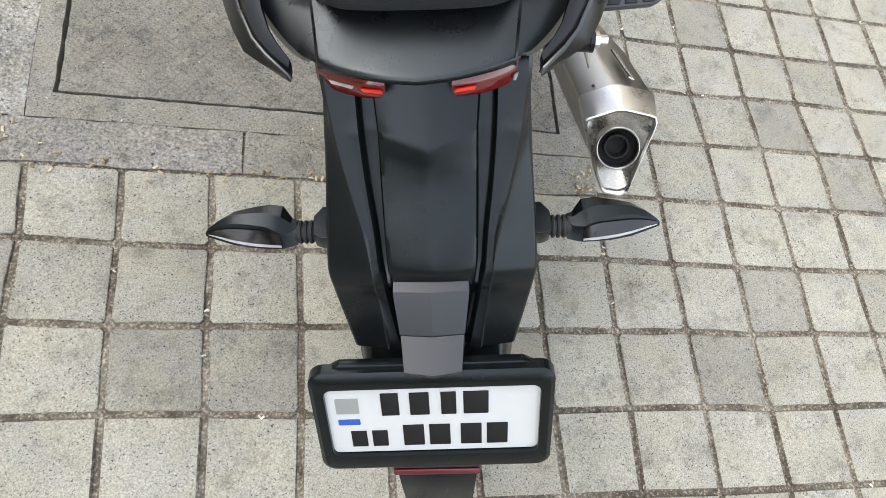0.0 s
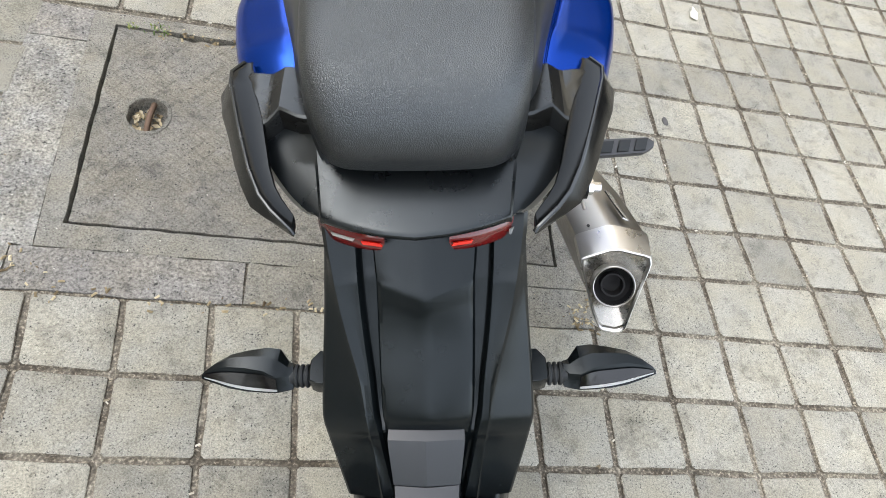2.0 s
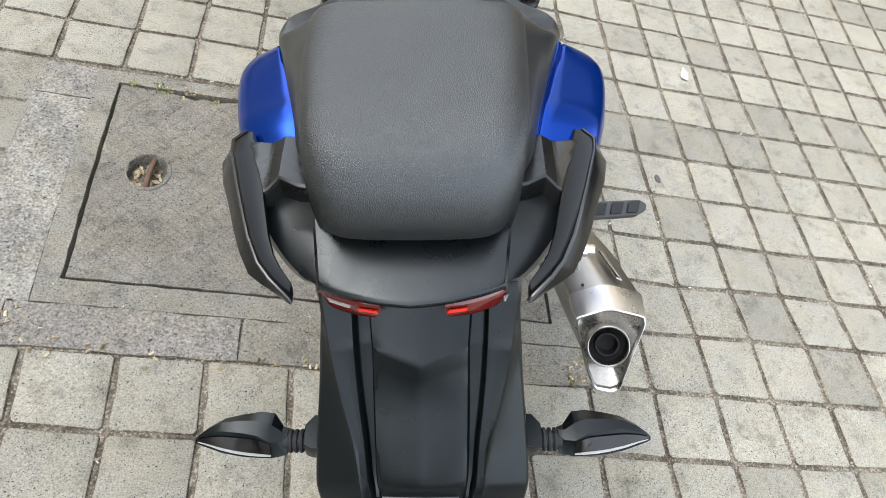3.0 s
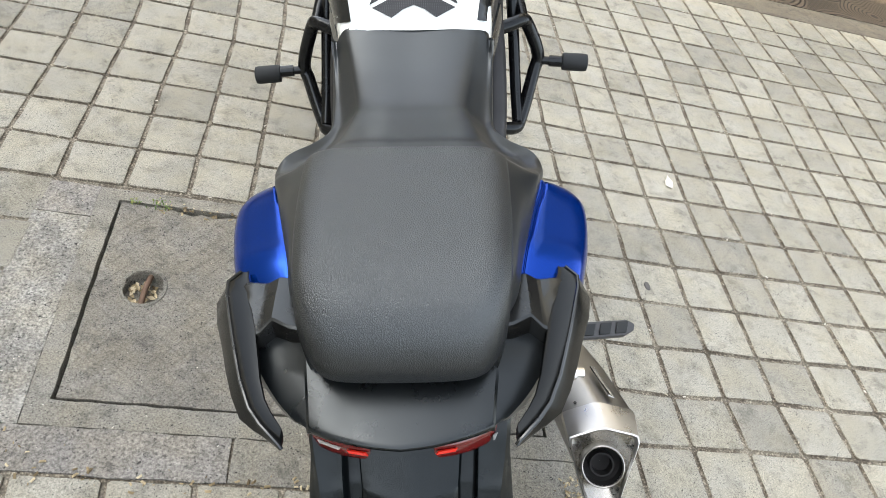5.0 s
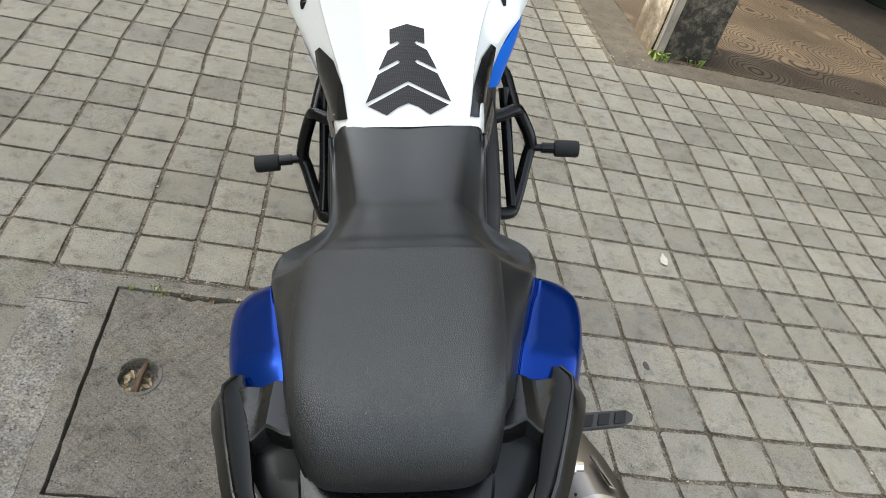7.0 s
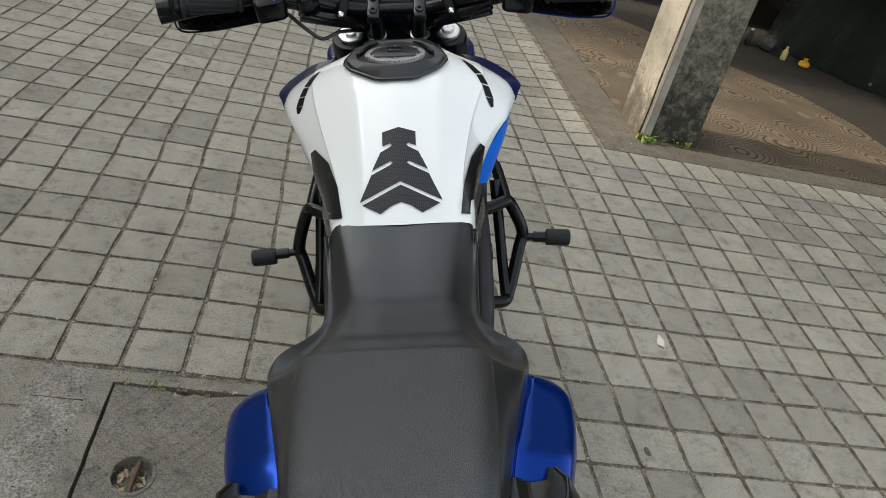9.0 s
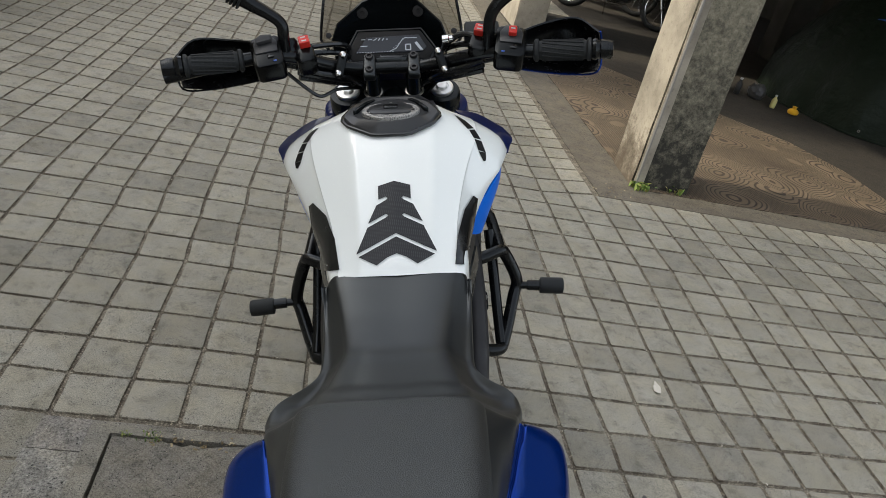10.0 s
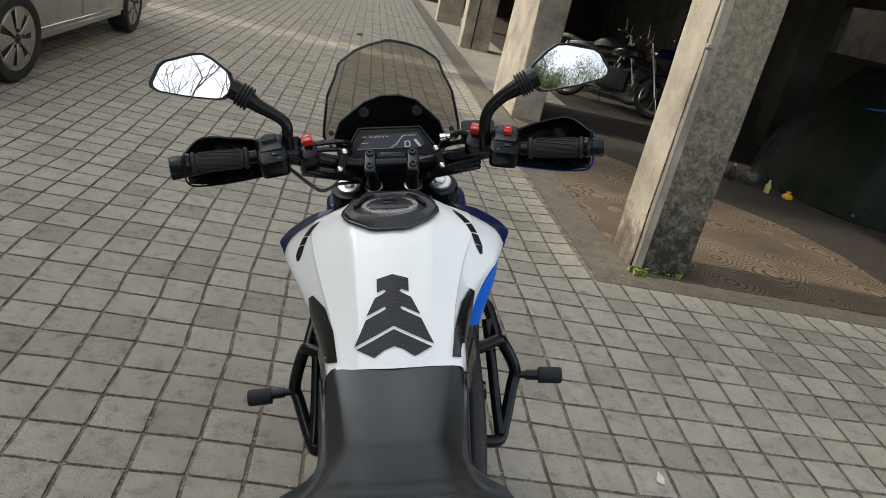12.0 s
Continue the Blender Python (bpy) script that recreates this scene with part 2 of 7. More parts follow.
vary_rough(SEAT, 14.0, 0.31, 0.39)
shader(SEAT).inputs["Specular IOR Level"].default_value = 0.82
SEAT_SMOOTH = material("smooth_seat_vinyl", (0.0115, 0.0125, 0.0132), 0.48)
bump(SEAT_SMOOTH, noise_tex(SEAT_SMOOTH, 900.0, 2), "Fac", 0.15, 0.0005)
shader(SEAT_SMOOTH).inputs["Specular Tint"].default_value = (0.92, 1.0, 1.03, 1)
vary_rough(SEAT_SMOOTH, 9.0, 0.36, 0.46)
shader(SEAT_SMOOTH).inputs["Specular IOR Level"].default_value = 0.74
BLUE = material("blue_paint", (0.0, 0.034, 0.26), 0.26, 0.72, 0.0)
vary_rough(BLUE, 8.0, 0.17, 0.24)
DARKBLUE = material("deep_blue_paint", (0.0005, 0.008, 0.065), 0.4, 0.0, 0.4)
shader(DARKBLUE).inputs["Specular IOR Level"].default_value = 0.1
WHITE = material("pearl_white_paint", (0.88, 0.92, 0.895), 0.34, 0.0, 1.0)
bump(WHITE, noise_tex(WHITE, 6.0, 2), "Fac", 0.05, 0.002)
vary_rough(WHITE, 300.0, 0.2, 0.28)
CARBON = material("carbon_pad", (0.03, 0.031, 0.033), 0.3)
shader(CARBON).inputs["Specular IOR Level"].default_value = 0.28
ck = node(CARBON, "ShaderNodeTexVoronoi", Scale=430.0, Randomness=0.0)
cm = node(CARBON, "ShaderNodeMapping")
cm.inputs["Rotation"].default_value = (0.6, 0.0, radians(45))
wire(CARBON, coords(CARBON), "Object", cm, "Vector")
wire(CARBON, cm, "Vector", ck, "Vector")
base(CARBON, (ramp(CARBON, ck, "Distance", ((0.30, (0.048, 0.050, 0.053)), (0.50, (0.020, 0.021, 0.023)))), "Color"))
PLATE = material("plate_white", (0.50, 0.51, 0.50), 0.42)
vary_rough(PLATE, 20.0, 0.32, 0.5)
INK = material("embossed_black", (0.008, 0.008, 0.008), 0.55)
shader(INK).inputs["Specular IOR Level"].default_value = 0.25
# the blue paint again, its base raised for sky light on the shroud
SKYLIT_BLUE = material("skylit_blue_paint", (0.0, 0.15, 0.74), 0.4, 0.0, 0.1)
shader(SKYLIT_BLUE).inputs["Specular IOR Level"].default_value = 0.15
INK_BLUE = material("plate_blue", (0.02, 0.08, 0.35), 0.5)
GREYFOIL = material("grey_foil", (0.3, 0.31, 0.3), 0.4, 0.3)
DARKRED = material("dark_red_reflector", (0.085, 0.006, 0.008), 0.3, 0.0, 0.3)
REDLENS = material("red_lens", (0.115, 0.005, 0.005), 0.12, 0.0, 0.6)
vary_rough(REDLENS, 60.0, 0.08, 0.2)
REDBRIGHT = material("bright_red_lens", (0.75, 0.02, 0.01), 0.15, 0.0, 0.6)
SMOKEDARK = material("smoked_lens", (0.004, 0.004, 0.0045), 0.10)
RAILGREY = material("satin_grey_casting", (0.010, 0.0098, 0.009), 0.36)
shader(RAILGREY).inputs["Specular Tint"].default_value = (0.92, 1.0, 1.03, 1)
vary_rough(RAILGREY, 45.0, 0.2, 0.3)
RED = material("red_switch", (0.6, 0.03, 0.02), 0.4)
CLEAR = material("clear_lens", (0.75, 0.75, 0.73), 0.1)
shader(CLEAR).inputs["Transmission Weight"].default_value = 0.6
MIRROR = material("mirror_glass", (0.92, 0.93, 0.94), 0.0, 1.0)
SMOKE = material("smoked_acrylic", (0.52, 0.50, 0.462), 0.04)
shader(SMOKE).inputs["Transmission Weight"].default_value = 1.0
shader(SMOKE).inputs["IOR"].default_value = 1.1
LCD = material("dash_display", (0.034, 0.039, 0.047), 0.3)
shader(LCD).inputs["Specular IOR Level"].default_value = 0.25
vary_rough(LCD, 12.0, 0.25, 0.4)
LCD_MARK = material("display_marks", (0.5, 0.54, 0.58), 0.5)
SILVER_CAR = material("champagne_car_paint", (0.205, 0.198, 0.170), 0.32, 0.55, 1.0)
vary_rough(SILVER_CAR, 5.0, 0.28, 0.4)
GLASS_DARK = material("dark_car_glass", (0.02, 0.022, 0.022), 0.05, 0.0, 0.5)
BARK = material("bark", (0.12, 0.095, 0.07), 0.9)
bump(BARK, noise_tex(BARK, 40.0, 5), "Fac", 0.7, 0.01)
LEAF = material("leaf_green", (0.07, 0.13, 0.03), 0.6)
li = LEAF.node_tree.nodes.new("ShaderNodeNewGeometry")
base(LEAF, (ramp(LEAF, li, "Random Per Island", ((0.0, (0.06, 0.11, 0.02)), (0.6, (0.16, 0.26, 0.05)), (1.0, (0.34, 0.30, 0.10)))), "Color"))
DRYLEAF = material("dry_leaf", (0.25, 0.16, 0.07), 0.85)
li = DRYLEAF.node_tree.nodes.new("ShaderNodeNewGeometry")
base(DRYLEAF, (ramp(DRYLEAF, li, "Random Per Island", ((0.0, (0.10, 0.07, 0.035)), (0.5, (0.32, 0.25, 0.14)), (1.0, (0.62, 0.53, 0.35)))), "Color"))
PAPER = material("torn_paper", (0.6, 0.57, 0.5), 0.8)
vary_rough(PAPER, 30.0, 0.7, 0.9)
TARP = material("dark_green_tarpaulin", (0.010, 0.017, 0.0095), 0.55)
shader(TARP).inputs["Specular IOR Level"].default_value = 0.2
bump(TARP, noise_tex(TARP, 8.0, 4), "Fac", 0.6, 0.05)
YELLOW = material("yellow_plastic", (0.75, 0.42, 0.03), 0.4)
CONDUIT = material("grey_conduit", (0.25, 0.242, 0.222), 0.6)
vary_rough(CONDUIT, 20.0, 0.5, 0.7)
# ceiling and wall colours are darkened to put the parking's shade into them
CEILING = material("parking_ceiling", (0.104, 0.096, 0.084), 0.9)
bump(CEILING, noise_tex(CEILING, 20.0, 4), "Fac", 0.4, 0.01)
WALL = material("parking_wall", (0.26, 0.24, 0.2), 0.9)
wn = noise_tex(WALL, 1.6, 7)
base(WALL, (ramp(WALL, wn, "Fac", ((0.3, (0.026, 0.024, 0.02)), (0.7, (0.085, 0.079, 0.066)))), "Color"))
DULLYELLOW = material("pale_yellow_plastic", (0.55, 0.5, 0.2), 0.4)
BAG = material("grey_plastic_bag", (0.07, 0.07, 0.07), 0.35)
STONE = material("dark_stone", (0.09, 0.085, 0.08), 0.85)
bump(STONE, noise_tex(STONE, 200.0, 4), "Fac", 0.6, 0.002)
PALEGRIT = material("pale_grit", (0.5, 0.45, 0.35), 0.9)
gi = PALEGRIT.node_tree.nodes.new("ShaderNodeNewGeometry")
base(PALEGRIT, (ramp(PALEGRIT, gi, "Random Per Island", ((0.0, (0.2, 0.16, 0.1)), (0.6, (0.45, 0.4, 0.3)), (1.0, (0.75, 0.72, 0.65)))), "Color"))
# cement tone lowered so that the parking's shade sits in the colour
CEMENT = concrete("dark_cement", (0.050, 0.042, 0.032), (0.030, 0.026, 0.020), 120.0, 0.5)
PEGGREY = material("grey_peg_casting", (0.036, 0.037, 0.039), 0.42)
vary_rough(PEGGREY, 60.0, 0.38, 0.55)
# plain matt black for the outlet bore, shield bolts and arch discs
MATT_BLACK = material("matt_black", (0.006, 0.0055, 0.005), 0.8)
RINGMETAL = material("filler_ring_metal", (0.34, 0.335, 0.32), 0.5, 0.4)
base(RINGMETAL, (ramp(RINGMETAL, noise_tex(RINGMETAL, 420.0, 2), "Fac", ((0.42, (0.12, 0.12, 0.115)), (0.5, (0.42, 0.415, 0.40)))), "Color"))

# ---- mesh helpers ----
def mesh_of(name, bm, mat, smooth=True, angle=40):
    me = bpy.data.meshes.new(name)
    bmesh.ops.recalc_face_normals(bm, faces=bm.faces)
    bm.to_mesh(me)
    bm.free()
    me.materials.append(mat)
    if smooth:
        me.shade_smooth()
        me.set_sharp_from_angle(angle=radians(angle))
    return me


def thing(name, label, category, m=None, group="", kind=""):
    ob = new(name)
    if m is not None:
        ob.matrix_basis = m
    return tagged(ob, label, category, group, kind)


def part(name, bm, mat, parent, label="", smooth=True, angle=40):
    ob = new(name, mesh_of(name, bm, mat, smooth, angle))
    ob.parent = parent
    return tagged(ob, label)


def solo(name, bm, mat, label, category, m=None, group="", kind="", smooth=True, angle=40):
    ob = new(name, mesh_of(name, bm, mat, smooth, angle))
    if m is not None:
        ob.matrix_basis = m
    return tagged(ob, label, category, group, kind)


def spline(pts, n):
    """Catmull-Rom through the points, n steps a stretch."""
    p = [Vector(q) for q in pts]
    p = [p[0] * 2 - p[1]] + p + [p[-1] * 2 - p[-2]]
    out = []
    for a, b, c, d in zip(p, p[1:], p[2:], p[3:]):
        for k in range(n):
            t = k / n
            out.append(0.5 * (2 * b + (c - a) * t + (2 * a - 5 * b + 4 * c - d) * t * t + (3 * b - a - 3 * c + d) * t ** 3))
    out.append(p[-2])
    return out


def skin(rings, closed=False, caps=True, bm=None):
    """Quads between rings of equally many points."""
    bm = bm or bmesh.new()
    rows = [[bm.verts.new(v) for v in r] for r in rings]
    for a, b in zip(rows, rows[1:]):
        n = len(a)
        for k in range(n if closed else n - 1):
            bm.faces.new((a[k], a[(k + 1) % n], b[(k + 1) % n], b[k]))
    if closed and caps:
        bm.faces.new(rows[0][::-1])
        bm.faces.new(rows[-1])
    return bm


def thicken(bm, t):
    """Gives an open skin a thickness t along its vertex normals."""
    bmesh.ops.recalc_face_normals(bm, faces=bm.faces)
    bm.normal_update()
    faces = bm.faces[:]
    rim = [e for e in bm.edges if len(e.link_faces) == 1]
    under = {v: bm.verts.new(v.co - v.normal * t) for v in bm.verts[:]}
    for f in faces:
        bm.faces.new([under[v] for v in reversed(f.verts)])
    for e in rim:
        a, b = e.verts
        bm.faces.new((a, b, under[b], under[a]))
    return bm


def hull(stations, nu=5, nv=4, thick=0.004):
    """A shell from half rings (centre line first, outer edge last), mirrored over x = 0 and given a thickness."""
    fine = [spline(r, nv) for r in stations]
    cols = [spline(c, nu) for c in zip(*fine)]
    rows = list(zip(*cols))
    full = [[Vector((-v.x, v.y, v.z)) for v in reversed(r[1:])] + [Vector((0, r[0].y, r[0].z))] + list(r[1:]) for r in rows]
    bm = skin(full, caps=False)
    if thick:
        thicken(bm, thick)
    return bm


def sheet(stations, nu=5, nv=4, thick=0.004):
    """As hull, but whole rings and no mirror."""
    fine = [spline(r, nv) for r in stations]
    cols = [spline(c, nu) for c in zip(*fine)]
    bm = skin(list(zip(*cols)), caps=False)
    if thick:
        thicken(bm, thick)
    return bm


def tube(path, radius, sides=12, steps=6, bm=None, smooth=True):
    """A round bar along the points; radius a number or one for each point."""
    pts = spline(path, steps) if smooth and len(path) > 2 else [Vector(p) for p in path]
    n = len(pts)
    if isinstance(radius, (int, float)):
        rad = [radius] * n
    else:
        rad = [float(r) for r in np.interp(np.linspace(0, len(radius) - 1, n), range(len(radius)), radius)]
    rings, side = [], None
    for k, p in enumerate(pts):
        d = (pts[min(k + 1, n - 1)] - pts[max(k - 1, 0)]).normalized()
        if side is None:
            side = d.cross(Vector((0.3, 0.2, 1))).normalized()
        side = (side - d * side.dot(d)).normalized()
        up = d.cross(side)
        rings.append([p + rad[k] * (math.cos(a) * side + math.sin(a) * up) for a in np.linspace(0, 2 * math.pi, sides, endpoint=False)])
    return skin(rings, closed=True, bm=bm)


def lathe(profile, origin, axis, sides=24, bm=None, caps=True):
    """Turns (radius, along) pairs round an axis."""
    axis = Vector(axis).normalized()
    s = axis.orthogonal().normalized()
    t = axis.cross(s)
    rings = [[Vector(origin) + axis * h + max(r, 1e-4) * (math.cos(a) * s + math.sin(a) * t) for a in np.linspace(0, 2 * math.pi, sides, endpoint=False)] for r, h in profile]
    return skin(rings, closed=True, bm=bm, caps=caps)


def block(x0, x1, y0, y1, z0, z1, bevel=0.0, bm=None, seg=1):
    own = bmesh.new()
    bmesh.ops.create_cube(own, size=1, matrix=Matrix.LocRotScale(((x0 + x1) / 2, (y0 + y1) / 2, (z0 + z1) / 2), None, (abs(x1 - x0), abs(y1 - y0), abs(z1 - z0))))
    if bevel:
        bmesh.ops.bevel(own, geom=own.edges[:], offset=bevel, segments=seg, affect="EDGES", profile=0.5)
    if bm is None:
        return own
    me = bpy.data.meshes.new("tmp")
    own.to_mesh(me)
    own.free()
    bm.from_mesh(me)
    bpy.data.meshes.remove(me)
    return bm


def moved(bm, m):
    bmesh.ops.transform(bm, matrix=m, verts=bm.verts)
    return bm


def prism(outline, frame_m, depth, bevel=0.0, seg=2):
    """A flat outline (u, v) set in the pose frame_m, its back 'depth' behind along the pose's -z."""
    bm = bmesh.new()
    f = bm.faces.new([bm.verts.new((u, v, 0)) for u, v in outline])
    top = bmesh.ops.extrude_face_region(bm, geom=[f])
    bmesh.ops.translate(bm, vec=(0, 0, -depth), verts=[v for v in top["geom"] if isinstance(v, bmesh.types.BMVert)])
    if bevel:
        bmesh.ops.bevel(bm, geom=bm.edges[:], offset=bevel, segments=seg, affect="EDGES", profile=0.5)
    return moved(bm, frame_m)


def rounded(w, h, r, n=5):
    """Rounded rectangle outline about the origin."""
    out = []
    for cx, cy, a0 in ((w / 2 - r, h / 2 - r, 0), (-w / 2 + r, h / 2 - r, 90), (-w / 2 + r, -h / 2 + r, 180), (w / 2 - r, -h / 2 + r, 270)):
        for k in range(n + 1):
            a = radians(a0 + 90 * k / n)
            out.append((cx + r * math.cos(a), cy + r * math.sin(a)))
    return out


def frame_on(origin, u, normal):
    """A pose whose x runs along u and whose z along normal."""
    z = Vector(normal).normalized()
    x = Vector(u)
    x = (x - z * x.dot(z)).normalized()
    y = z.cross(x)
    m = Matrix((x, y, z)).transposed().to_4x4()
    m.translation = origin
    return m


def chaikin(o, rounds=2, cut=0.22):
    """Cuts the corners of a closed outline."""
    for _ in range(rounds):
        o = [q for (a, b), (c, d) in zip(o, o[1:] + o[:1]) for q in ((a + (c - a) * cut, b + (d - b) * cut), (c + (a - c) * cut, d + (b - d) * cut))]
    return o

# ---- ground ----
P = 0.16
rng = random.Random(4)
bm = bmesh.new()
gx, gy = (-400, 0.099, 1.273, 400), (-400, -0.853, -0.174, 400)
gv = [[bm.verts.new((x, y, -0.0065)) for x in gx] for y in gy]
for q in range(3):
    for k in range(3):
        if (q, k) != (1, 1):
            bm.faces.new((gv[q][k], gv[q][k + 1], gv[q + 1][k + 1], gv[q + 1][k]))
ground = solo("ground", bm, SOIL, "packed brown soil showing in the paving joints", "ground", kind="structure", smooth=False)

HOLE = (0.283, -0.49)  # lifting hole of the chamber lid


def rough_edge(o, jag=0.0014):
    """The outline o cut into short, slightly broken stretches."""
    out = []
    for (a, b), (c, d) in zip(o, o[1:] + o[:1]):
        k = max(1, int(math.hypot(c - a, d - b) / 0.022))
        out += [(a + (c - a) * q / k + rng.uniform(-jag, jag), b + (d - b) * q / k + rng.uniform(-jag, jag)) for q in range(k)]
    return out


def ring_plate(outer, inner, z, depth):
    """A flat plate with a hole."""
    bm = bmesh.new()
    loops = [[bm.verts.new((*p, z)) for p in o] for o in (outer, inner)]
    es = [bm.edges.new((a, b)) for loop in loops for a, b in zip(loop, loop[1:] + loop[:1])]
    bmesh.ops.triangle_fill(bm, edges=es, use_beauty=True)
    side = bmesh.ops.extrude_face_region(bm, geom=bm.faces[:])
    bmesh.ops.translate(bm, vec=(0, 0, -depth), verts=[v for v in side["geom"] if isinstance(v, bmesh.types.BMVert)])
    return bm


def chamber_cover():
    ob = thing("manhole_cover", "worn rectangular concrete chamber cover set flush in the paving", "manhole cover")
    # lid with a round lifting hole, its edges a little broken
    r, n = 0.043, 32
    lid = [(0.189, -0.791), (1.20, -0.793), (1.20, -0.222), (0.47, -0.221), (0.43, -0.228), (0.40, -0.236), (0.365, -0.229), (0.345, -0.238), (0.31, -0.230), (0.285, -0.223), (0.172, -0.221), (0.180, -0.541)]
    hole = [(HOLE[0] + r * math.cos(2 * math.pi * k / n) * (1 + 0.05 * math.sin(5 * k)), HOLE[1] + 1.15 * r * math.sin(2 * math.pi * k / n)) for k in range(n)]
    part("lid", ring_plate(rough_edge(lid), hole, -0.001, 0.05), LIDTOP, ob, "grey concrete lid with chipped lifting hole", smooth=False)
    # rim of the hole and its bowl
    bm = lathe([(0.052, -0.0005), (0.05, 0.002), (0.044, 0.001), (0.043, -0.012), (0.04, -0.032), (0.0, -0.036)], (*HOLE, 0), (0, 0, 1), 28, caps=False)
    for v in bm.verts:
        v.co.y = HOLE[1] + (v.co.y - HOLE[1]) * 1.15
        v.co += Vector((rng.uniform(-1, 1), rng.uniform(-1, 1), 0)) * 0.0012
    part("hole_rim", bm, LID, ob)
    bm = tube([(HOLE[0] + 0.002, HOLE[1] - 0.052, -0.016), (HOLE[0] + 0.003, HOLE[1], -0.008), (HOLE[0] + 0.006, HOLE[1] + 0.052, -0.016)], 0.0065, 10)
    part("lifting_bar", bm, STEEL_RUSTY, ob, "rusty iron lifting bar")
    # one cast frame round the lid
    outer = [(0.140, -0.853), (1.272, -0.853), (1.272, -0.174), (0.111, -0.173), (0.125, -0.55)]
    inner = [(0.180, -0.798), (1.208, -0.799), (1.208, -0.214), (0.163, -0.213), (0.171, -0.541)]
    part("frame", ring_plate(rough_edge(outer, 0.001), rough_edge(inner), -0.0005, 0.06), LID, ob, "grey concrete frame", smooth=False)
    # dark slabs under the lid stand in for the deep gap's shade
    part("dark_bed", block(0.09, 1.28, -0.86, -0.165, -0.12, -0.0605), DARK, ob)
    part("dark_bed_ledge", block(0.11, 1.26, -0.845, -0.185, -0.0605, -0.0512), DARK, ob)
    return ob


STEEL_RUSTY = material("rusty_iron", (0.14, 0.09, 0.06), 0.7, 0.4)
vary_rough(STEEL_RUSTY, 60.0, 0.55, 0.85)
chamber_cover()

# dead leaves in the lifting hole
bm = bmesh.new()
for k in range(60):
    a, rr = rng.uniform(0, 6.3), 0.036 * math.sqrt(rng.random())
    c = Vector((HOLE[0] + rr * math.cos(a), HOLE[1] + rr * math.sin(a), -0.03 + rng.uniform(0, 0.008)))
    m = Matrix.Translation(c) @ Euler((rng.uniform(-0.5, 0.5), rng.uniform(-0.5, 0.5), rng.uniform(0, 6))).to_matrix().to_4x4()
    s = rng.uniform(0.004, 0.011)
    vs = [bm.verts.new(m @ Vector(q)) for q in ((-s, 0, 0), (0, -s * 0.5, 0.001), (s, 0, 0), (0, s * 0.5, 0.001))]
    bm.faces.new(vs)
solo("dead_leaves", bm, DRYLEAF, "dry brown leaves caught in the lifting hole", "leaves", kind="stuff", smooth=False)


def slab(name, x0, x1, y0, y1, mat, label, jag=0.004):
    """A cast strip with a slightly uneven edge."""
    bm = bmesh.new()
    n, k = max(2, int((x1 - x0) / 0.05)), max(2, int((y1 - y0) / 0.05))
    pts = [(x0 + (x1 - x0) * i / n, y0) for i in range(n)] + [(x1, y0 + (y1 - y0) * i / k) for i in range(k)]
    pts += [(x1 - (x1 - x0) * i / n, y1) for i in range(n)] + [(x0, y1 - (y1 - y0) * i / k) for i in range(k)]
    pts = [(x + rng.uniform(-jag, jag), y + rng.uniform(-jag, jag)) for x, y in pts]
    f = bm.faces.new([bm.verts.new((x, y, -0.0015)) for x, y in pts])
    e = bmesh.ops.extrude_face_region(bm, geom=[f])
    bmesh.ops.translate(bm, vec=(0, 0, -0.05), verts=[v for v in e["geom"] if isinstance(v, bmesh.types.BMVert)])
    return solo(name, bm, mat, label, "paving", kind="structure", smooth=False)


def cast_strip(name, o, mat, label):
    bm = bmesh.new()
    f = bm.faces.new([bm.verts.new((x, y, -0.0015)) for x, y in rough_edge(o)])
    e = bmesh.ops.extrude_face_region(bm, geom=[f])
    bmesh.ops.translate(bm, vec=(0, 0, -0.05), verts=[v for v in e["geom"] if isinstance(v, bmesh.types.BMVert)])
    return solo(name, bm, mat, label, "paving", kind="structure", smooth=False)


cast_strip("pavement_strip_1", [(-0.012, -0.952), (0.098, -0.952), (0.099, -0.856), (0.139, -0.854), (0.1245, -0.55), (0.1155, -0.285), (-0.012, -0.285)], PEBBLE, "pebbly pale concrete strip beside the chamber")
cast_strip("pavement_strip_2", [(-0.012, -0.281), (0.1145, -0.281), (0.1105, -0.172), (-0.012, -0.170)], CURBSTONE, "grey concrete corner piece beside the chamber")
slab("pavement_strip_3", 0.102, 0.533, -0.950, -0.8545, CURBSTONE, "stained concrete strip along the chamber", 0.003)
slab("pavement_strip_4", 0.536, 1.272, -0.950, -0.8545, LID, "dark stained concrete strip along the chamber", 0.003)


# ---- paving ----
def ease(v):
    return min(1.0, max(0.0, v))


